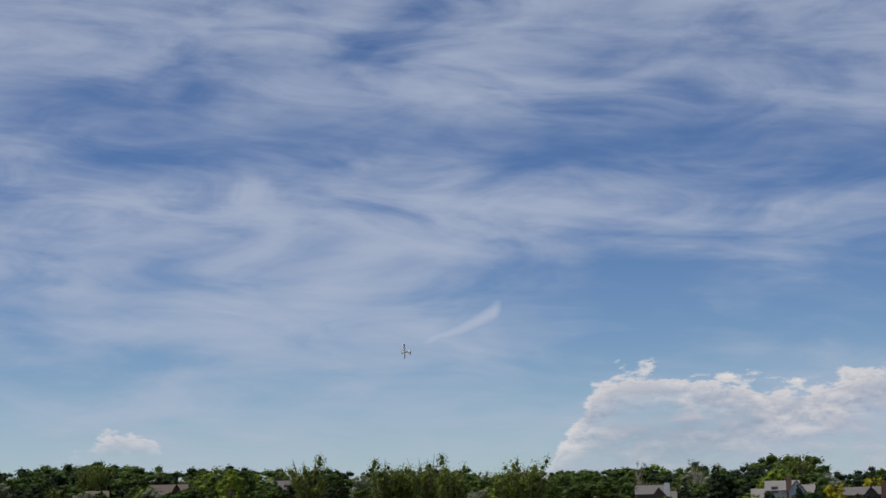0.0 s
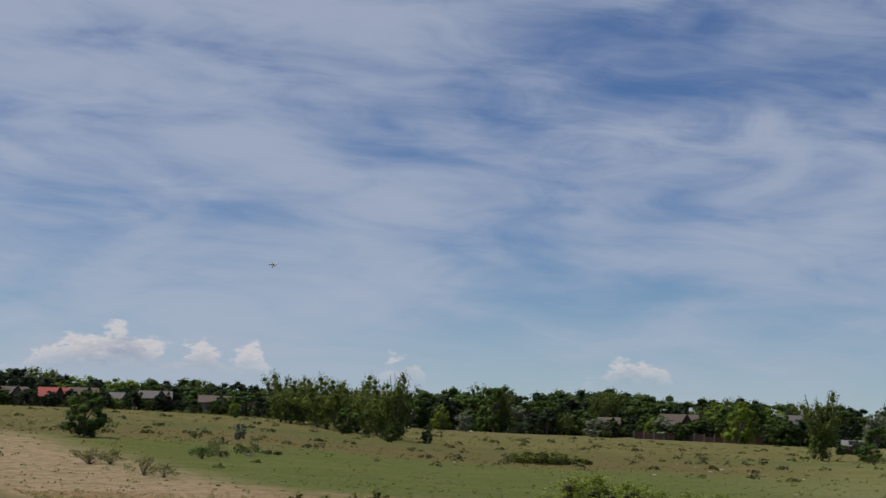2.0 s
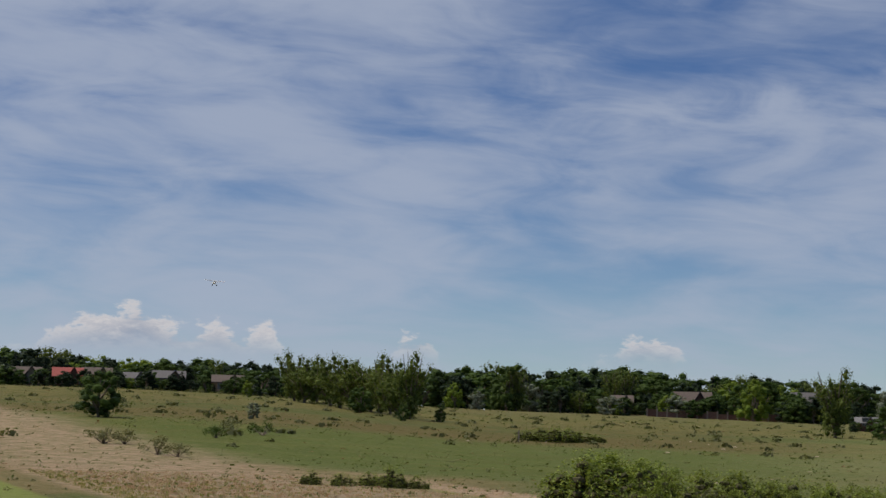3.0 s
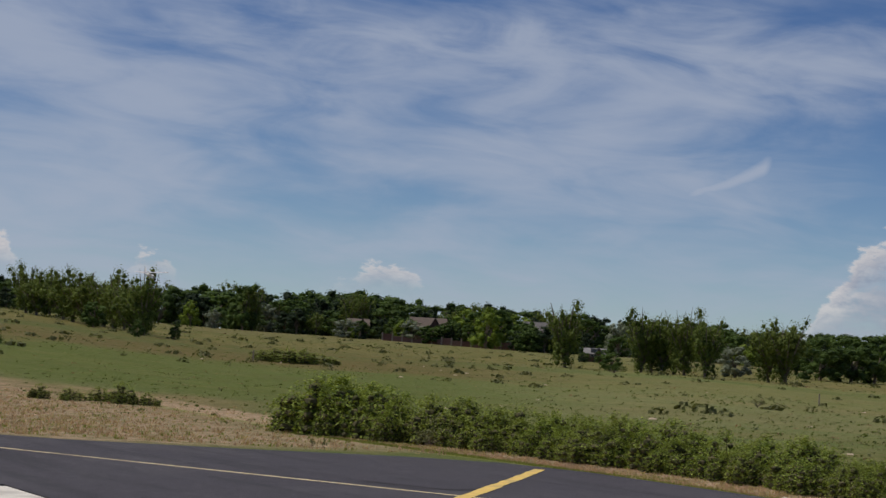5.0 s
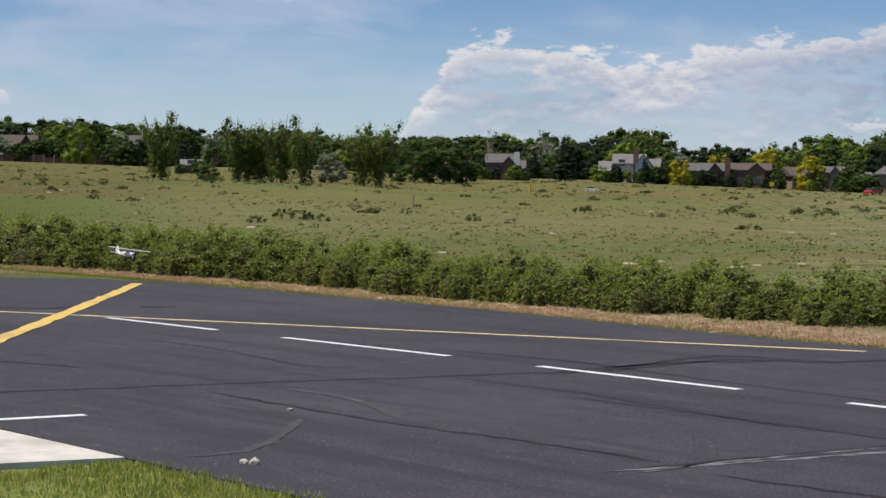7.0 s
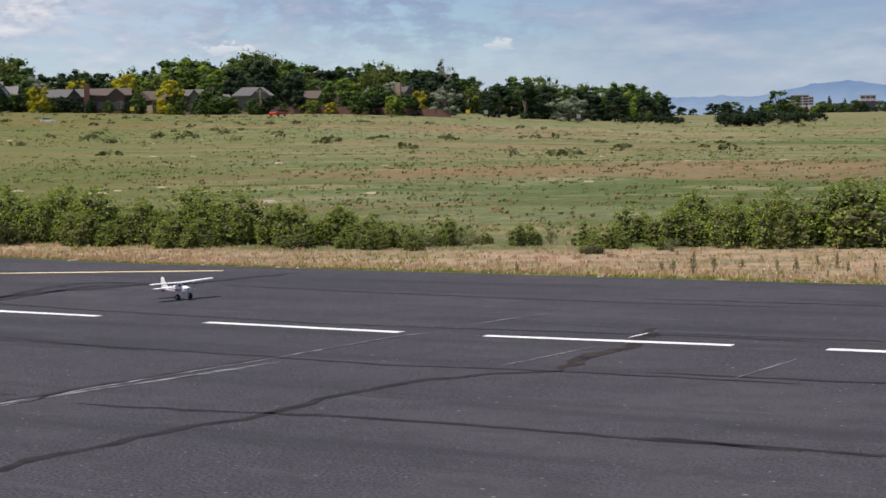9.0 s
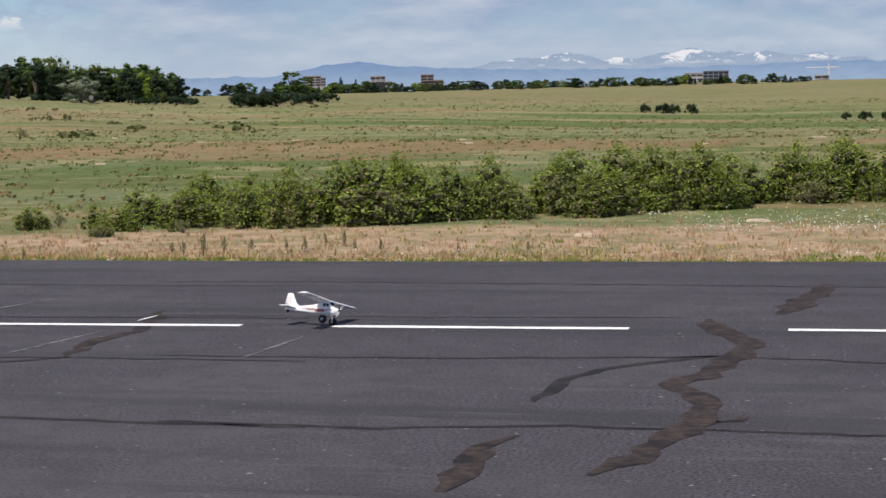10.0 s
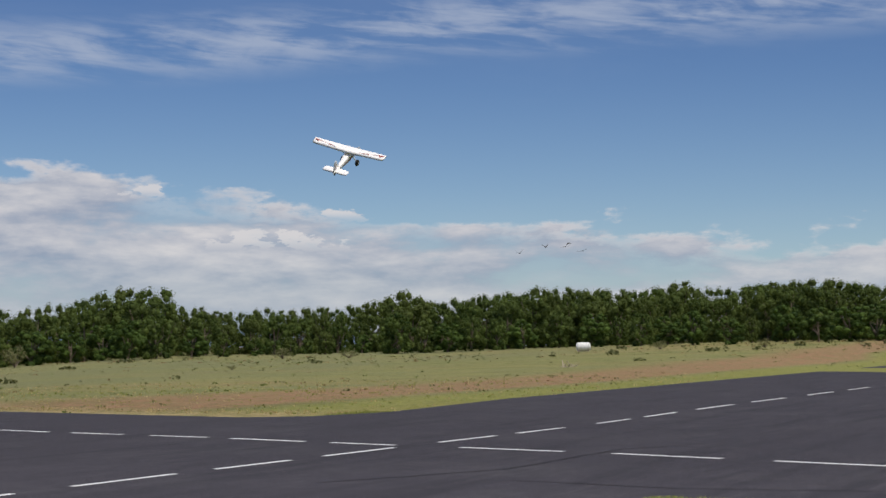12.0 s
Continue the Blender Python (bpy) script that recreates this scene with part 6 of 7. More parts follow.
    part("pane", bm, PANE, fr, "dark window pane")
    if chimney:
        cx, cm = chimney
        bm = bmesh.new()
        box(bm, cx * w - 0.6, cx * w + 0.6, -deep / 2 - 0.9, -deep / 2 - 0.1, -0.5, wall_h + roof_h + 0.9, 0.05)
        part("chimney", bm, SIDING[cm], top, "tall chimney")
    # garden trees and bushes that half hide it from the field
    hidden = az > 57
    for _ in range(round(w * (1.3 if hidden else 1.0))):
        key = garden.choices(("broad", "pine", "bright", "silver", "spruce", "gold"), (7, 4, 1.2, 0.5, 1.5, 0.0 if hidden else 0.5))[0]
        p = spot(az + math.degrees(garden.uniform(-0.8, 0.8) * w / d), d - deep / 2 - garden.uniform(2, 9))
        plant(key, p, garden.uniform(0.5, 1.05) * (wall_h + (roof_h if hidden else 0.3)), "garden_bush", "leafy garden bush before a house", "bush", "garden bushes before the houses", garden.uniform(1.0, 1.8))
    return tagged(top, label, "house", "houses beyond the field")


house(84.4, 400, 8, 3.0, 1.8, "grey", "grey", "low grey house among trees", deep=8)
house(83.0, 400, 6, 2.9, 1.6, "tan", "brown", "small tan house with brown roof among trees")
house(81.75, 395, 5.5, 2.5, 2.0, "brick", "red", "small house with bright red roof")
house(80.9, 402, 5.5, 3.2, 1.6, "tan", "brown", "tan house with brown gable roof")
house(79.75, 400, 4.5, 2.6, 1.4, "grey", "grey", "small grey house behind the field")
house(78.8, 400, 6.5, 2.9, 1.7, "brown", "grey", "brown house with grey roof", windows=2)
house(77.0, 395, 6.0, 2.6, 1.6, "tan", "brown", "tan house half hidden by trees", windows=2)
house(65.1, 415, 4.0, 2.5, 1.8, "brown", "brown", "small brown house in deep shade of trees", windows=1)
house(63.0, 418, 7.5, 3.0, 2.6, "brick", "brown", "red brick house half hidden by trees", windows=2)
house(59.5, 415, 8.0, 3.0, 3.6, "tan", "grey", "tan house with steep grey roof", chimney=(0.2, "tan"))
house(57.9, 330, 3.0, 1.6, 1.0, "brick", "pale", "small brick shed with pale roof", windows=1, deep=4)
house(48.6, 418, 9.0, 3.2, 2.0, "brown", "grey", "brown house with grey roof and white chimney", chimney=(0.42, "white"), wings=((0, 0.6, 0.6), (0.35, 0.5, -0.8)))
house(44.55, 424, 9.5, 4.3, 2.2, "white", "pale", "white two-storey house with pale roof", chimney=(0.05, "brown"), wings=((-0.1, 0.7, 0), (0.42, 0.35, -1.0), (-0.6, 0.35, -1.6)))
house(42.35, 430, 8.0, 3.4, 1.8, "brown", "grey", "brown house with dark grey roof", windows=2)
house(41.2, 428, 10.5, 4.0, 1.6, "brown", "brown", "long brown house with red brick chimney", chimney=(-0.38, "brick"), wings=((0.1, 0.8, 0), (-0.5, 0.4, -1.0)))
house(39.75, 430, 5.0, 3.2, 2.0, "tan", "brown", "pale tan house with small gable", windows=2, turn=25)
house(38.75, 428, 6.0, 4.2, 1.4, "tan", "grey", "tan two-storey house with balcony")
house(36.95, 430, 11.5, 4.2, 1.9, "tan", "grey", "wide tan house with grey hipped roof", wings=((0.08, 0.75, 0), (-0.5, 0.4, -1.4)), hip=True)
house(34.9, 432, 7.0, 3.4, 1.8, "brown", "brown", "brown house behind garden trees")
house(32.75, 430, 9.0, 4.6, 1.6, "tan", "brown", "tan house with steep brown roof and tall windows", chimney=(0.4, "tan"), turn=-15)

# garden wall of brick panels
WALL_MT = plain("brick_garden_wall", (0.24, 0.13, 0.10))
for i in range(24):
    az = 36.4 - i * 0.235
    p = spot(az, 422)
    top = new("garden_wall")
    top.matrix_basis = pose(p.x, p.y, p.z, 0, 0, az)
    bm = bmesh.new()
    box(bm, -0.9, 0.9, -0.1, 0.1, -0.4, 1.55)
    part("panel", bm, WALL_MT, top)
    bm = bmesh.new()
    box(bm, -0.98, -0.72, -0.17, 0.17, -0.4, 1.75, 0.03)
    part("pillar", bm, WALL_MT, top)
    tagged(top, "brown brick garden wall panel with pillar", "wall", "garden wall behind the field")
for i in range(16):
    az = 64.2 - i * 0.3
    p = spot(az, 405)
    top = new("garden_wall")
    top.matrix_basis = pose(p.x, p.y, p.z, 0, 0, az)
    bm = bmesh.new()
    box(bm, -1.15, 1.15, -0.1, 0.1, -0.4, 1.1 if i % 3 else 1.5)
    part("panel", bm, WALL_MT if i % 4 else SIDING["brick"], top)
    bm = bmesh.new()
    box(bm, -1.25, -0.9, -0.17, 0.17, -0.4, 1.7, 0.03)
    part("pillar", bm, plain("stone_pillar", (0.36, 0.28, 0.22)), top)
    tagged(top, "brown garden wall panel with stone pillar", "wall", "garden wall behind the field")

# ---------- far office blocks and a crane ----------


def office(az, d, w, base, top_el, wall, floors, label, glass=0.55, steps=((0.0, 1.0, 1.0),), deep=20):
    p = spot(az, d)
    z0 = EYE_Z + d * math.tan(radians(base)) - 8
    h = EYE_Z + d * math.tan(radians(top_el)) - z0
    ob = new("office_building")
    ob.matrix_basis = pose(p.x, p.y, z0, 0, 0, az)
    for c, share, tall in steps:
        x0, x1, hh = (c - share / 2) * w, (c + share / 2) * w, 8 + (h - 8) * tall
        bm = bmesh.new()
        box(bm, x0, x1, -deep / 2, deep / 2, 0, hh)
        part("wall", bm, wall, ob)
        n = max(1, round(floors * tall))
        fh = (hh - 8) / n
        for i in range(n):
            z = 8 + fh * (i + 0.5 - glass / 2)
            m = max(2, round((x1 - x0) / 5))
            for k in range(m):
                a, b = x0 + (x1 - x0) * (k + 0.08) / m, x0 + (x1 - x0) * (k + 0.92) / m
                bm = bmesh.new()
                box(bm, a, b, -deep / 2 - 0.3, -deep / 2 + 0.2, z, z + fh * glass)
                part("window", bm, PANE, ob)
        bm = bmesh.new()
        box(bm, x0 - 0.4, x1 + 0.4, -deep / 2 - 0.4, deep / 2 + 0.4, hh, hh + 0.6)
        part("roof", bm, wall, ob)
    return tagged(ob, label, "office building", "far office blocks")


PALE_STONE, ROSE, GREYGLASS, SAND = plain("pale_concrete", (0.55, 0.52, 0.48)), plain("rose_brick", (0.40, 0.30, 0.26)), plain("grey_cladding", (0.26, 0.29, 0.34)), plain("sand_stone", (0.50, 0.42, 0.32))
office(20.35, 1700, 20, 0.12, 0.42, PALE_STONE, 4, "pale office block with window bands", steps=((-0.1, 0.8, 1.0), (0.4, 0.2, 0.8)))
office(18.43, 1700, 22, -0.06, 0.37, PALE_STONE, 4, "pale stepped office block with dark roof", steps=((0, 1, 0.62), (0, 0.6, 1.0)))
office(16.84, 1700, 19, -0.05, 0.38, ROSE, 5, "rose brick office tower", steps=((0.15, 0.9, 0.6), (-0.15, 0.6, 1.0)))
office(8.92, 1750, 17, 0.0, 0.24, PALE_STONE, 2, "low white office block", glass=0.4)
office(8.26, 1750, 23, 0.0, 0.29, GREYGLASS, 3, "dark grey office block", glass=0.7)
office(0.24, 1500, 34, 0.0, 0.40, ROSE, 4, "brown stepped office block on the hill", steps=((0, 1, 0.66), (0.0, 0.7, 0.85), (0.05, 0.25, 1.0), (-0.38, 0.18, 0.8)))
office(-2.35, 1500, 21, -0.06, 0.26, GREYGLASS, 3, "grey glass office block on the hill", glass=0.75)
office(-6.0, 1500, 33, -0.12, 0.25, SAND, 3, "sand coloured office block with window bands", steps=((0, 1, 0.75), (0.1, 0.5, 1.0)))
office(-4.45, 1500, 17, -0.1, 0.09, SAND, 2, "low sand coloured building")
office(5.15, 1500, 11, -0.1, 0.09, PALE_STONE, 2, "small white building on the rise")
office(-44.8, 900, 14, -0.2, 0.08, PALE_STONE, 3, "low white building beyond the trees", glass=0.3)

crane = new("tower_crane")
p = spot(4.95, 1500)
crane.matrix_basis = pose(p.x, p.y, p.z, 0, 0, 5)
STEEL = plain("white_steel", (0.7, 0.7, 0.7))
for nm, q in (("mast", (-0.5, 0.5, -0.5, 0.5, 0, 12.2)), ("jib", (-17, 2, -0.4, 0.4, 11.2, 11.9)), ("counter_jib", (2, 8, -0.4, 0.4, 11.0, 12.0)), ("cab", (-1, 1, -1, 1, 9.6, 11.2)), ("peak", (-0.4, 0.4, -0.4, 0.4, 11.9, 14.2))):
    bm = bmesh.new()
    box(bm, *[k if i < 2 else k for i, k in enumerate(q)])
    part(nm, bm, STEEL, crane)
tagged(crane, "white tower crane on the far rise", "crane")

# ---------- posts, signs, tank, kiosk, dead wood ----------
YEL = plain("yellow_paint", (0.62, 0.44, 0.06))
WOODY = plain("weathered_wood", (0.30, 0.25, 0.20))


def post(az, d, h, mt, label, r=0.06):
    p = spot(az, d)
    bm = bmesh.new()
    bmesh.ops.create_cone(bm, cap_ends=True, segments=10, radius1=r, radius2=r * 0.9, depth=h + 0.3, matrix=Matrix.Translation((0, 0, h / 2 - 0.15)))
    ob = part("post", bm, mt)
    ob.matrix_basis = pose(p.x, p.y, p.z)
    return tagged(ob, label, "post", "marker posts in the field")


post(47.67, 270, 1.5, YEL, "yellow marker post in the grass", 0.16)
post(46.8, 270, 0.9, YEL, "short yellow marker post in the grass", 0.12)
post(51.2, 165, 1.0, WOODY, "pale wooden stake in the grass", 0.07)
post(68.2, 180, 1.0, WOODY, "pale wooden stake near a green shrub", 0.08)
for az, d, mt in ((40.43, 400, YEL), (30.35, 415, YEL), (32.3, 418, TRIM), (29.8, 418, TRIM), (27.0, 420, TRIM)):
    p = spot(az, d)
    top = new("road_sign")
    top.matrix_basis = pose(p.x, p.y, p.z, 0, 0, az)
    bm = bmesh.new()
    box(bm, -0.05, 0.05, -0.05, 0.05, -0.2, 1.0)
    part("pole", bm, WOODY, top)
    bm = bmesh.new()
    box(bm, -0.45, 0.45, -0.09, -0.05, 0.9, 1.8, 0.02)
    part("plate", bm, mt, top)
    tagged(top, "small yellow road sign" if mt is YEL else "small white road sign", "road sign", "road signs along the far road")
p = spot(36.6, 420)
top = new("utility_pole")
top.matrix_basis = pose(p.x, p.y, p.z, 0, 0, 36)
bm = bmesh.new()
rod(bm, (0, 0, -0.3), (0, 0, 5.6), 0.14)
part("pole", bm, WOODY, top)
bm = bmesh.new()
box(bm, -1.4, 1.4, -0.1, 0.1, 5.0, 5.25)
part("crossarm", bm, WOODY, top)
tagged(top, "weathered wooden utility pole with crossarm", "utility pole")

top = new("picnic_shelter")
p = spot(-32.67, 330)
top.matrix_basis = pose(p.x, p.y, p.z)
TEAL = plain("teal_metal_roof", (0.16, 0.42, 0.42))
bm = bmesh.new()
bmesh.ops.create_cone(bm, cap_ends=True, segments=8, radius1=1.5, radius2=0.35, depth=0.9, matrix=Matrix.Translation((0, 0, 1.35)))
part("roof", bm, TEAL, top)
bm = bmesh.new()
bmesh.ops.create_cone(bm, cap_ends=True, segments=8, radius1=0.35, radius2=0.02, depth=0.5, matrix=Matrix.Translation((0, 0, 2.0)))
part("cupola", bm, TEAL, top)
for k in range(6):
    bm = bmesh.new()
    rod(bm, (1.2 * math.cos(k * 1.047), 1.2 * math.sin(k * 1.047), -0.2), (1.2 * math.cos(k * 1.047), 1.2 * math.sin(k * 1.047), 1.0), 0.09)
    part("column", bm, TRIM, top)
tagged(top, "small picnic shelter with teal roof", "shelter")

p = spot(-71.1, 205)
top = new("white_tank")
top.matrix_basis = pose(p.x, p.y, p.z + 0.1, 0, 0, 25)
bm = bmesh.new()
disc(bm, 0, 0, 0.45, 0.48, -0.75, 0.75, 20, 0.12)
part("shell", bm, plain("white_tank_paint", (0.78, 0.78, 0.77)), top)
for k in (-0.5, 0.5):
    bm = bmesh.new()
    box(bm, -0.4, 0.4, k - 0.08, k + 0.08, -0.25, 0.15)
    part("cradle", bm, WOODY, top)
tagged(top, "white tank lying at the edge of trees", "tank")
p = spot(-70.6, 130)
heap = new("branch_heap")
heap.matrix_basis = pose(p.x, p.y, p.z)
BLEACHED = plain("bleached_wood", (0.42, 0.36, 0.29))
dw = random.Random(3)
for i in range(20):
    a = Vector((dw.uniform(-1.1, 1.1), dw.uniform(-0.4, 0.4), dw.uniform(0, 0.12)))
    b = a + Vector((dw.uniform(-0.9, 0.9), dw.uniform(-0.5, 0.5), dw.uniform(0.05, 0.5)))
    r = dw.uniform(0.015, 0.05)
    bv, bf = [], []
    c = (a + b) / 2 + Vector((0, 0, dw.uniform(0.0, 0.12)))
    stem(bv, bf, [(*a, r), (*c, r * 0.8), (*b, r * 0.45)])
    link("branch", raw("branch", bv, bf, BLEACHED), heap)
tagged(heap, "heap of bleached dead branches on grass", "branches")

# pale dirt road in the hollow
v, f = [], []
for i in range(41):
    k = i / 40
    a, d = -33.0 - 8.0 * k, 232 - 38 * k + 5 * math.sin(k * 7)
    for e in (-2.2, -0.8, 0.8, 2.2):
        q = spot(a, d + e * 3.2)
        v.append((q.x, q.y, q.z + 0.16 + 0.05 * (abs(e) < 1)))
    if i:
        for e in range(3):
            j = 4 * (i - 1) + e
            f.append((j, j + 1, j + 5, j + 4))
tagged(link("dirt_road", raw("dirt_road", v, f, plain("pale_dirt", (0.52, 0.42, 0.31), 0.12, 0.6), True)), "pale dirt road in the grass hollow", "road", kind="structure")

# ---------- tufts, flowers, stones, mounds ----------


def tufts(name, spots, mt, label, category, blades=7, spread=0.5):
    """Grass or herb tufts joined into one object: spots are (x, y, z, height, half width)."""
    rnd = random.Random(len(spots))
    v, f = [], []
    for x, y, z, h, w in spots:
        for _ in range(blades):
            a = rnd.uniform(0, 6.28)
            bx, by = x + rnd.gauss(0, w * spread), y + rnd.gauss(0, w * spread)
            c, s = math.cos(a), math.sin(a)
            hh, lean, t = h * rnd.uniform(0.55, 1.15), rnd.uniform(0.05, 0.55) * h, w * rnd.uniform(0.10, 0.2)
            i = len(v)
            v += [(bx - s * t, by + c * t, z - 0.02), (bx + s * t, by - c * t, z - 0.02), (bx + c * lean * 0.5 + s * t * 0.8, by + s * lean * 0.5 - c * t * 0.8, z + hh * 0.6), (bx + c * lean, by + s * lean, z + hh)]
            f += [(i, i + 1, i + 2), (i, i + 2, i + 3)]
    return tagged(link(name, raw(name, v, f, mt)), label, category, kind="stuff")


sc = random.Random(77)


def verge_y(x):
    """Far edge of the asphalt."""
    return 18.1 + max(0, (x - 4) * 0.045) + max(0, (-15 - x) * 0.085) if x > -31 else 19.4


def on_asphalt(x, y):
    if 6.4 < y < verge_y(x) + 0.05 and -36 < x < 140:
        return True
    return 24 < x < 42 and 18 < y < 40.4 and x > 24.3 + (y - 20.0) * 0.33 and x < 41.7


green, dry, rosy = [], [], []
for _ in range(26000):
    x = sc.uniform(-46, 44)
    s = abs(sc.gauss(0, 1)) * (0.55 if sc.random() < 0.5 else 3.2 + max(0, x + 4) * 0.22)
    y = verge_y(x) + s
    if on_asphalt(x, y):
        continue
    z = ground_z(x, y)
    h = sc.uniform(0.015, 0.045)
    wide = sc.uniform(0.03, 0.08)
    k = noise.noise(Vector((x * 0.35, y * 0.35, 3))) + sc.uniform(-0.35, 0.35)
    if s < (0.45 if x < -2 else 1.4) or k > 0.36:
        green.append((x, y, z, h, wide))
    elif x < -1 and k < 0.1:
        rosy.append((x, y, z, h * 1.3, wide))
    else:
        dry.append((x, y, z, h * 1.6, wide))
for _ in range(5000):
    x, y = sc.uniform(-72, -36.5), 9.0 + abs(sc.gauss(0, 1)) * 6.0
    if x > -40 and y < 9 + (x + 40) * 2.4 + 1.0:
        continue
    (rosy if y > 10.2 and sc.random() < 0.6 else dry if sc.random() < 0.5 else green).append((x, y, ground_z(x, y), sc.uniform(0.03, 0.09), sc.uniform(0.05, 0.12)))
GREEN_BLADE = leafy("green_blades", (0.16, 0.21, 0.04), (0.34, 0.36, 0.10), (0.28, 0.29, 0.08))
DRY_BLADE = leafy("dry_blades", (0.36, 0.29, 0.14), (0.62, 0.51, 0.29), (0.48, 0.38, 0.20))
ROSY_BLADE = leafy("rosy_blades", (0.42, 0.28, 0.19), (0.62, 0.44, 0.31), (0.52, 0.36, 0.25))
LAWN_BLADE = leafy("lawn_blades", (0.20, 0.27, 0.05), (0.50, 0.50, 0.18), (0.38, 0.38, 0.14))
tufts("verge_grass", green, GREEN_BLADE, "short green grass along the asphalt edge", "grass")
tufts("dry_grass", dry, DRY_BLADE, "dry straw-coloured grass", "grass")
tufts("rosy_grass", rosy, ROSY_BLADE, "dry pinkish grass strip beside the runway", "grass")
far_side = []
for _ in range(5200):
    az, d = sc.uniform(-86, -28), 26 + 80 * sc.random() ** 1.6
    x, y = -math.sin(radians(az)) * d, math.cos(radians(az)) * d
    if not on_asphalt(x, y) and y > 18:
        far_side.append((x, y, ground_z(x, y), sc.uniform(0.03, 0.07), sc.uniform(0.05, 0.13)))
tufts("meadow_grass", far_side[::2], DRY_BLADE, "dry meadow grass beyond the runway", "grass", 5)
tufts("green_meadow_grass", far_side[1::2], GREEN_BLADE, "green meadow grass beyond the runway", "grass", 5)
lawn = []
for _ in range(3800):
    x, y = sc.uniform(-11.6, -5.4), 6.5 - abs(sc.gauss(0, 0.75))
    if x > -10.9 or y < 5.0:
        lawn.append((x, y, -0.03, sc.uniform(0.025, 0.055), sc.uniform(0.03, 0.06)))
for _ in range(900):
    lawn.append((sc.uniform(18.4, 20.6), 6.25 - abs(sc.gauss(0, 0.5)), -0.03, sc.uniform(0.03, 0.07), sc.uniform(0.03, 0.06)))
tufts("lawn", lawn, LAWN_BLADE, "mown green lawn beside the concrete", "grass", 6)

# low sage and herbs all over the field


def domes(name, spots, mt, label, category, leaves):
    """Low rounded herbs joined into one object: small leaf faces over half balls."""
    rnd = random.Random(len(spots) + 1)
    v, f = [], []
    for x, y, z, h, w in spots:
        for _ in range(leaves):
            a, t = rnd.uniform(0, 6.28), rnd.uniform(0.05, 1.0)
            r = math.sqrt(1 - t * t) * w * rnd.uniform(0.6, 1.1)
            p = Vector((x + r * math.cos(a), y + r * math.sin(a), z + h * t * rnd.uniform(0.7, 1.1)))
            n = Vector((math.cos(a) * (1 - t) + rnd.gauss(0, 0.5), math.sin(a) * (1 - t) + rnd.gauss(0, 0.5), t + rnd.gauss(0, 0.4))).normalized()
            e1 = n.orthogonal().normalized()
            e2 = n.cross(e1)
            s = w * rnd.uniform(0.18, 0.36)
            i = len(v)
            v += [p + e1 * s, p + e2 * s * 0.7, p - e1 * s, p - e2 * s * 0.7]
            f.append((i, i + 1, i + 2, i + 3))
    return tagged(link(name, raw(name, v, f, mt)), label, category, kind="stuff")


herb, herb2, herb3, herb4, big = [], [], [], [], []
for _ in range(46000):
    az = sc.uniform(-84, 88)
    d = 27 + (480 if -28 < az < 26 else 380) * sc.random() ** 1.5
    x, y = -math.sin(radians(az)) * d, math.cos(radians(az)) * d
    if (y < 22.3 + max(0, x) * 0.6 and x > -48 and x < 40) or (y < 24.5 and x > -48):
        continue
    k = noise.noise(Vector((x * 0.03, y * 0.03, 8))) + noise.noise(Vector((x * 0.12, y * 0.12, 2))) * 0.6
    if (k < -0.25 and sc.random() < 0.7) or (az < -45 and d < 180 and sc.random() < 0.85):
        continue
    if az > 56 and sc.random() < 0.25:
        continue
    z = ground_z(x, y)
    if sc.random() < (0.085 if az > 36 and d > 170 else 0.022) and d > 100 and (az > 20 or az < -45):
        big.append((x, y, z, sc.uniform(0.2, 0.6), sc.uniform(0.25, 0.95)))
        continue
    size = (x, y, z, sc.uniform(0.05, 0.12) * (0.55 + d / 260), sc.uniform(0.08, 0.26) * (0.5 + d / 210))
    q = sc.random() + k * 0.3 + (0.22 if az > 48 else 0.0)
    (herb3 if q < 0.2 else herb4 if q < 0.28 else herb if q < 0.72 else herb2).append(size)
domes("field_sagebrush", herb, SAGE_LEAF, "grey-green low sagebrush scattered over the field", "sagebrush", 6)
domes("field_weeds", herb2, leafy("weed_leaves", (0.065, 0.100, 0.020), (0.160, 0.200, 0.05), (0.12, 0.135, 0.04)), "green weeds scattered over the field", "weeds", 6)
domes("field_straw", herb3, DRY_LEAF, "dry straw tufts scattered over the field", "dry grass", 6)
domes("field_dock", herb4, leafy("rusty_stems", (0.19, 0.115, 0.065), (0.31, 0.19, 0.11), (0.24, 0.16, 0.09)), "rusty brown dock and seed heads in the field", "weeds", 6)
domes("field_brush", big, leafy("brush_leaves", (0.060, 0.078, 0.028), (0.150, 0.165, 0.075), (0.13, 0.12, 0.055)), "dark sagebrush clumps on the far field", "sagebrush", 26)

# white flowers on the rough verge
v, f = [], []
for _ in range(6500):
    x = sc.uniform(-5, 24)
    y = verge_y(x) + 3.8 + max(0, x) * 0.1 + abs(sc.gauss(0, 1)) * (2.0 + max(0, x) * 0.36)
    if sc.random() < 0.10:
        x, y = sc.uniform(-10, 30), verge_y(x) + sc.uniform(0.1, 1.2)
    if on_asphalt(x, y) or noise.noise(Vector((x * 0.3, y * 0.3, 1))) < -0.12:
        continue
    z, r = ground_z(x, y) + sc.uniform(0.02, 0.06), sc.uniform(0.004, 0.0105)
    i = len(v)
    v += [(x, y, z + r)] + [(x + r * math.cos(q), y + r * math.sin(q), z + sc.uniform(-0.3, 0.3) * r) for q in (0, 1.26, 2.5, 3.77, 5.0)]
    f += [(i, i + 1 + k, i + 1 + (k + 1) % 5) for k in range(5)]
PETAL = material("white_petals", (0.80, 0.79, 0.74), 0.7)
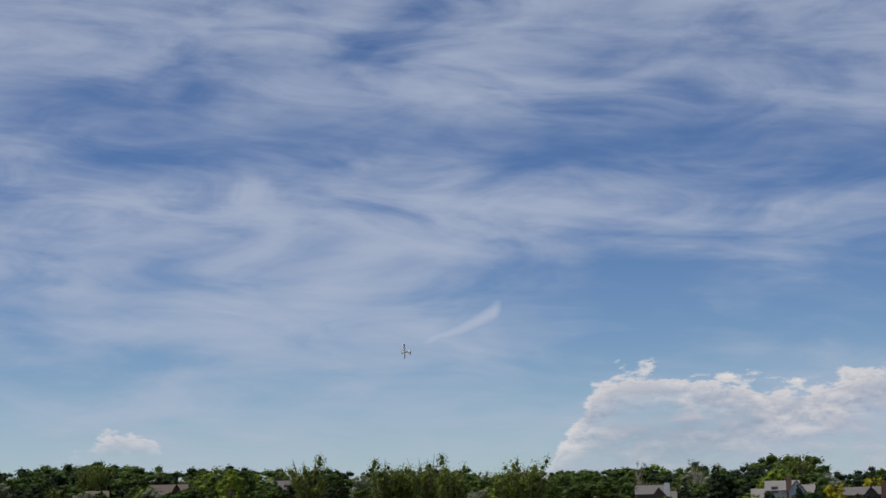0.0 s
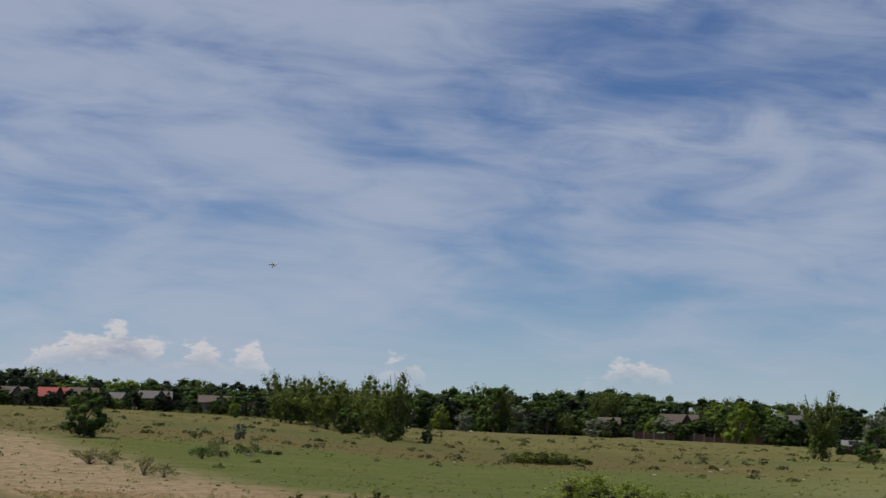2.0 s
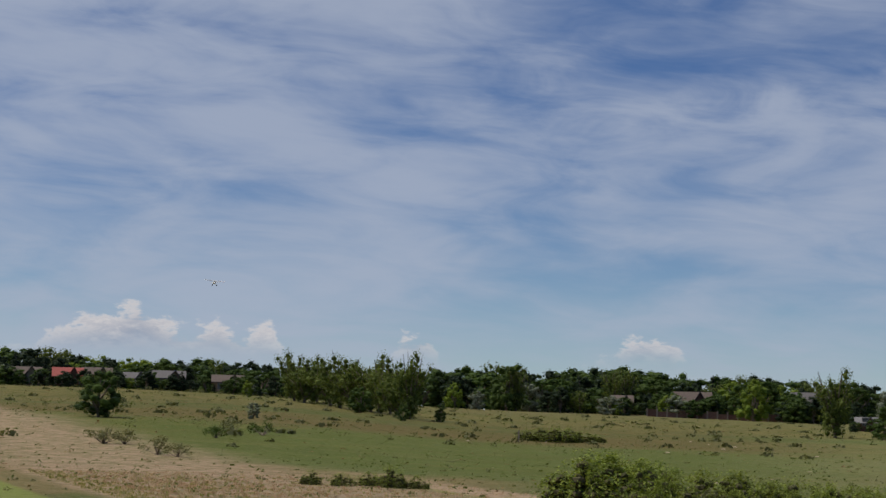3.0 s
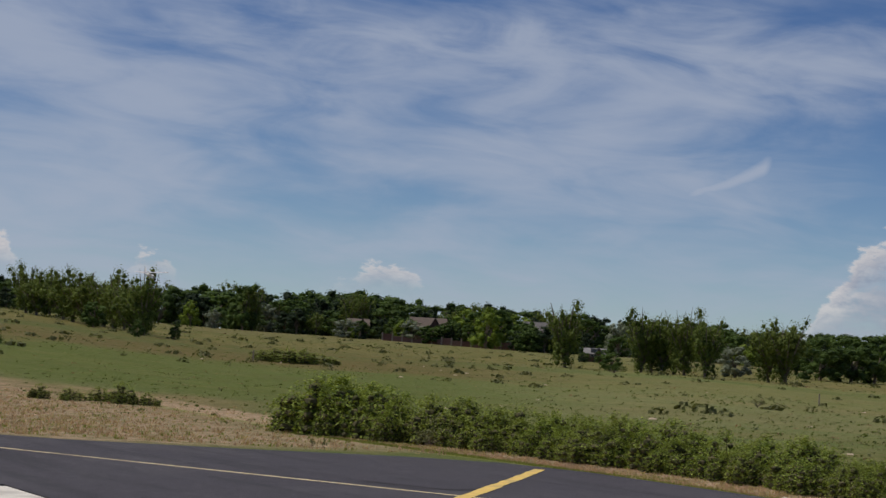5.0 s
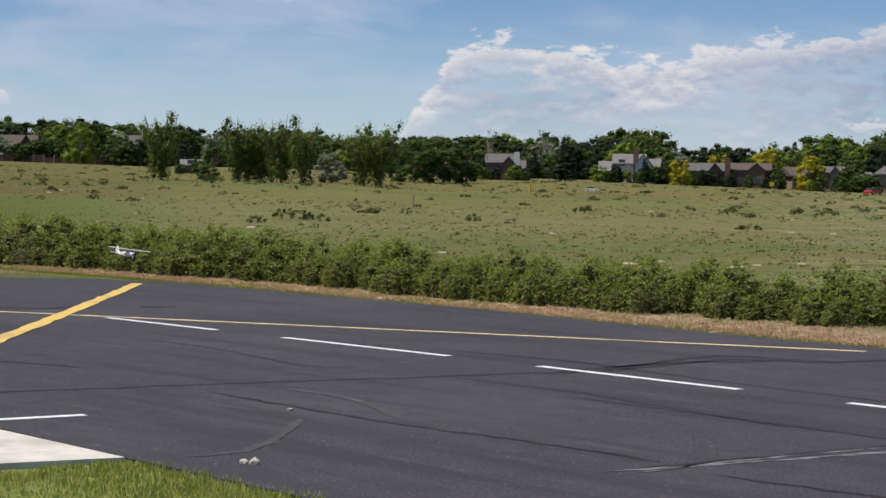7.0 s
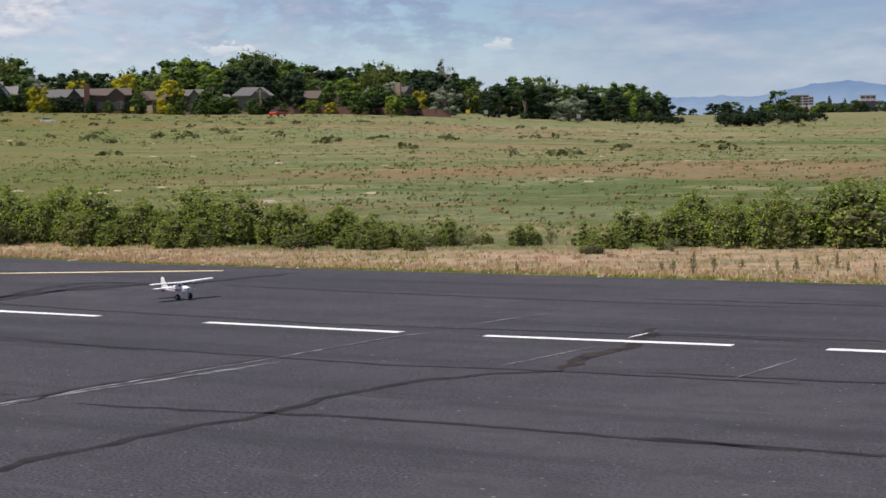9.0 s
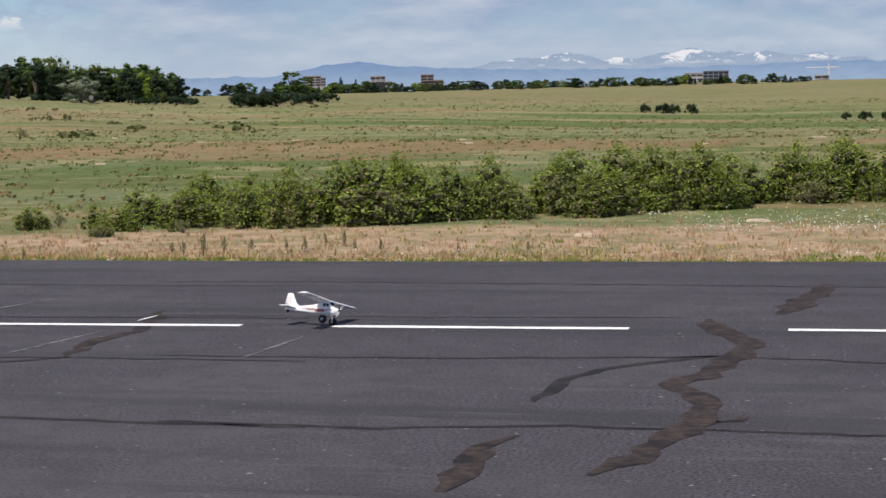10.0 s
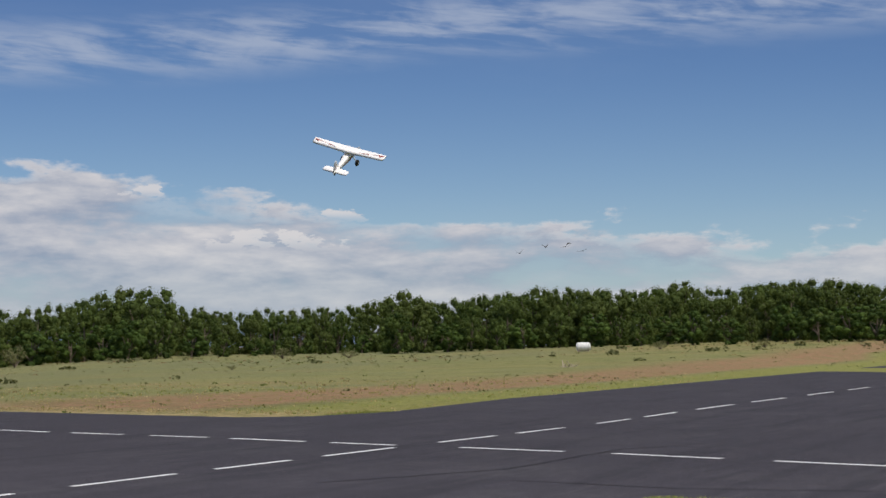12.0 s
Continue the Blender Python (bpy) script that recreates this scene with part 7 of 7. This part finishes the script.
tagged(link("white_flowers", raw("white_flowers", v, f, PETAL)), "small white bindweed flowers in the grass", "flowers", kind="stuff")

STONE = plain("pale_stone", (0.55, 0.50, 0.43))
for i, (x, y, r) in enumerate([(-10.25, 6.89, 0.035), (-10.18, 6.92, 0.045), (-25.1, 19.5, 0.06), (-12.49, 8.81, 0.03)] + [(sc.uniform(-28, 21), 0, sc.uniform(0.015, 0.04)) for _ in range(46)]):
    if not y:
        y = verge_y(x) + sc.uniform(0.05, 0.35)
    bm = bmesh.new()
    bmesh.ops.create_icosphere(bm, subdivisions=1, radius=r)
    for q in bm.verts:
        q.co = Vector((q.co.x * sc.uniform(0.8, 1.3), q.co.y * sc.uniform(0.7, 1.2), q.co.z * sc.uniform(0.45, 0.8)))
    ob = part("stone", bm, STONE)
    ob.matrix_basis = pose(x, y, (0.0 if on_asphalt(x, y) else -0.03) + r * 0.3)
    tagged(ob, "pale stone at the edge of the asphalt", "stone", "stones along the runway")

DIRT = plain("bare_dirt", (0.50, 0.40, 0.30), 0.1, 4.0, 0.95)
SPOTS = [(9.8, 26.6, 0.7), (8.2, 26.6, 0.6), (7.7, 31.3, 0.7), (12.0, 29.7, 1.0), (5.8, 23.4, 0.5), (-4.7, 21.6, 0.45), (-3.0, 23.8, 0.5), (13.7, 23.2, 0.7), (16.4, 25.6, 0.7), (17.8, 21.3, 0.7), (7.7, 32.3, 0.7), (10.0, 27.0, 0.6), (1.5, 22.8, 0.4)]
for _ in range(210):
    az, d = sc.uniform(-80, 70), 40 + 170 * sc.random()
    x, y = -math.sin(radians(az)) * d, math.cos(radians(az)) * d
    if y > 26 + max(0, x) * 0.6:
        SPOTS.append((x, y, sc.uniform(0.3, 0.85)))
for x, y, r in SPOTS:
    r *= 0.26
    v, f = [(0, 0, r * 0.13)], []
    for k in (1, 2, 3):
        for j in range(14):
            q = 2 * math.pi * j / 14
            w = r * (k / 3) * sc.uniform(0.75, 1.25)
            v.append((w * math.cos(q) * 1.35, w * math.sin(q), r * 0.13 * (1 - (k / 3) ** 2) * sc.uniform(0.7, 1.2) - (0.05 if k == 3 else 0)))
    for j in range(14):
        f.append((0, 1 + j, 1 + (j + 1) % 14))
        for k in (0, 1):
            a, b = 1 + 14 * k + j, 1 + 14 * k + (j + 1) % 14
            f.append((a, a + 14, b + 14, b))
    ob = link("dirt_mound", raw("dirt_mound", v, f, DIRT, True))
    ob.matrix_basis = pose(x, y, ground_z(x, y) + 0.02)
    tagged(ob, "low bare dirt mound of a burrow in the grass", "dirt mound", "burrow mounds")

# thistles on the dry strip
for x, y, h in [(-8.77, 19.11, 0.3), (-8.58, 18.98, 0.34), (-8.35, 18.99, 0.42), (-8.2, 19.2, 0.36), (-8.0, 19.5, 0.3), (-7.6, 19.5, 0.28), (-7.3, 19.3, 0.34), (-7.4, 20.2, 0.3), (-7.2, 20.3, 0.3), (-6.8, 19.5, 0.26), (-6.5, 19.5, 0.26), (-10.2, 18.4, 0.25), (-10.5, 18.35, 0.14), (-5.6, 19.4, 0.22), (-4.9, 19.6, 0.2)]:
    plant("sage", (x, y, ground_z(x, y)), h * 0.72, "thistle", "grey-green upright thistle on the dry verge", "thistle", "thistles", 0.26)
for x, y, h in ((-38.2, 16.8, 0.3), (-38.0, 17.0, 0.28)):
    plant("sage", (x, y, ground_z(x, y)), h, "thistle", "brown dead thistle on the dry verge", "thistle", "thistles", 0.35)

# ---------- two cars on the far road ----------
CAR_GLASS = material("car_glass", (0.02, 0.022, 0.025), 0.1, spec=0.7)
CAR_RED, CAR_WHITE = material("red_car_paint", (0.50, 0.035, 0.02), 0.25, spec=0.6), material("white_car_paint", (0.75, 0.75, 0.75), 0.25, spec=0.6)


def car(mt, label):
    top = new("car")
    bm = bmesh.new()
    prof = ((-2.2, 0.35), (-2.25, 0.8), (-1.9, 0.95), (-1.5, 1.0), (0.9, 0.98), (2.0, 0.85), (2.2, 0.65), (2.2, 0.35))
    a = [bm.verts.new((x, -0.85, z)) for x, z in prof]
    b = [bm.verts.new((x, 0.85, z)) for x, z in prof]
    n = len(prof)
    for i in range(n):
        bm.faces.new((a[i], a[(i + 1) % n], b[(i + 1) % n], b[i]))
    bm.faces.new(a[::-1])
    bm.faces.new(b)
    bmesh.ops.recalc_face_normals(bm, faces=bm.faces)
    part("body", bm, mt, top)
    bm = bmesh.new()
    prof = ((-1.75, 0.98), (-1.3, 1.42), (0.1, 1.45), (0.95, 0.98))
    a = [bm.verts.new((x, -0.76, z)) for x, z in prof]
    b = [bm.verts.new((x, 0.76, z)) for x, z in prof]
    for i in range(4):
        bm.faces.new((a[i], a[(i + 1) % 4], b[(i + 1) % 4], b[i]))
    bm.faces.new(a[::-1])
    bm.faces.new(b)
    bmesh.ops.recalc_face_normals(bm, faces=bm.faces)
    part("cabin", bm, CAR_GLASS, top, "dark car windows")
    bm = bmesh.new()
    box(bm, -1.25, 0.05, -0.72, 0.72, 1.44, 1.49, 0.02)
    part("roof", bm, mt, top)
    for x in (-1.4, 1.4):
        for s in (-0.8, 0.8):
            bm = bmesh.new()
            disc(bm, x, s, 0.33, 0.33, -0.1, 0.1, 16, 0.03)
            w = part("tyre", bm, RUBBER, top)
            bm = bmesh.new()
            disc(bm, x, s, 0.33, 0.19, -0.115, 0.115, 12)
            part("rim", bm, HUB, w)
    return tagged(top, label, "car")


white_car, red_car = car(CAR_WHITE, "small white utility cart driving across the field"), car(CAR_RED, "small red car driving past the houses")

white_car.scale = (0.5, 0.5, 0.55)

# ---------- birds ----------
FEATHER = material("dark_feathers", speckled((0.05, 0.05, 0.05), (0.10, 0.095, 0.09), 12.0), 0.8)


def bird():
    top = new("bird")
    bm = bmesh.new()
    bmesh.ops.create_icosphere(bm, subdivisions=2, radius=0.1)
    for q in bm.verts:
        q.co = Vector((q.co.x * 2.6 + (0.12 if q.co.x > 0.07 else 0), q.co.y * 0.8, q.co.z * 0.75))
    part("body", bm, FEATHER, top)
    wings = []
    for s in (-1, 1):
        pts = [(0.12, 0.03), (0.16, 0.35), (0.06, 0.78), (-0.02, 0.72), (-0.1, 0.35), (-0.14, 0.03)]
        bm = bmesh.new()
        hi = [bm.verts.new((x, s * y, 0.015 * (1 - y))) for x, y in pts]
        lo = [bm.verts.new((x, s * y, -0.015 * (1 - y))) for x, y in pts]
        bm.faces.new(hi)
        bm.faces.new(lo[::-1])
        for i in range(6):
            bm.faces.new((hi[i], lo[i], lo[(i + 1) % 6], hi[(i + 1) % 6]))
        bmesh.ops.recalc_face_normals(bm, faces=bm.faces)
        wings.append((s, part("wing", bm, FEATHER, top)))
    tagged(top, "dark bird flying with spread wings", "bird", "flock of birds")
    return top, wings


FLOCK = [bird() for _ in range(5)]


def at_bearing(az, d, el):
    return (-math.sin(radians(az)) * d, math.cos(radians(az)) * d, EYE_Z + d * math.tan(radians(el)))


def motions():
    rows = [(t, Matrix.Translation((x, y, z)) @ Euler((0, 0, radians(yaw))).to_matrix().to_4x4() @ Euler((0, radians(-up), 0)).to_matrix().to_4x4()
             @ Euler((radians(roll), 0, 0)).to_matrix().to_4x4()) for t, x, y, z, yaw, up, roll in FLIGHT]
    walk(airplane, rows)
    walk(propeller, [(i * 0.1, pose(0.094, 0, 0.109, 77.0 * i)) for i in range(121)])
    for ob, d, slant, drive in ((white_car, 292, 0, ((0.0, 58.9), (0.5, 57.74), (5.5, 47.99), (8.8, 43.19), (9.0, 42.9), (12.0, 38.6))), (red_car, 392, 58, ((0.0, 41.4), (7.2, 37.35), (8.8, 36.21), (9.5, 35.75), (12.0, 34.0)))):
        keys = []
        for (t0, a0), (t1, a1) in zip(drive, drive[1:]):
            n = max(1, round((t1 - t0) / 0.8))
            keys += [(t0 + (t1 - t0) * k / n, a0 + (a1 - a0) * k / n) for k in range(n)]
        keys.append(drive[-1])
        walk(ob, [(t, Matrix.Translation(spot(a, d) + Vector((0, 0, -0.12))) @ pose(0, 0, 0, 0, 0, a + slant)) for t, a in keys])
    for i, (top, wings) in enumerate(FLOCK):
        az, el, turn = ((-69.19, 2.76, 20), (-69.98, 2.83, 60), (-70.58, 2.77, 40), (-70.68, 2.92, 80), (-71.08, 2.79, 15))[i]
        top.scale = (0.42, 0.42, 0.42)
        walk(top, [(t, Matrix.Translation(at_bearing(az - 1.45 * (12.0 - t), 120, el + 0.12 * math.sin(t + i))) @ pose(0, 0, 0, 10, 0, 170 + turn)) for t in (0.0, 3.0, 6.0, 9.0, 10.5, 11.25, 12.0)])
        for s, w in wings:
            walk(w, [(k * 0.2, pose(0, 0, 0, s * (12 + 30 * math.sin(k * 1.9 + i * 1.3)))) for k in range(61)])


motions()
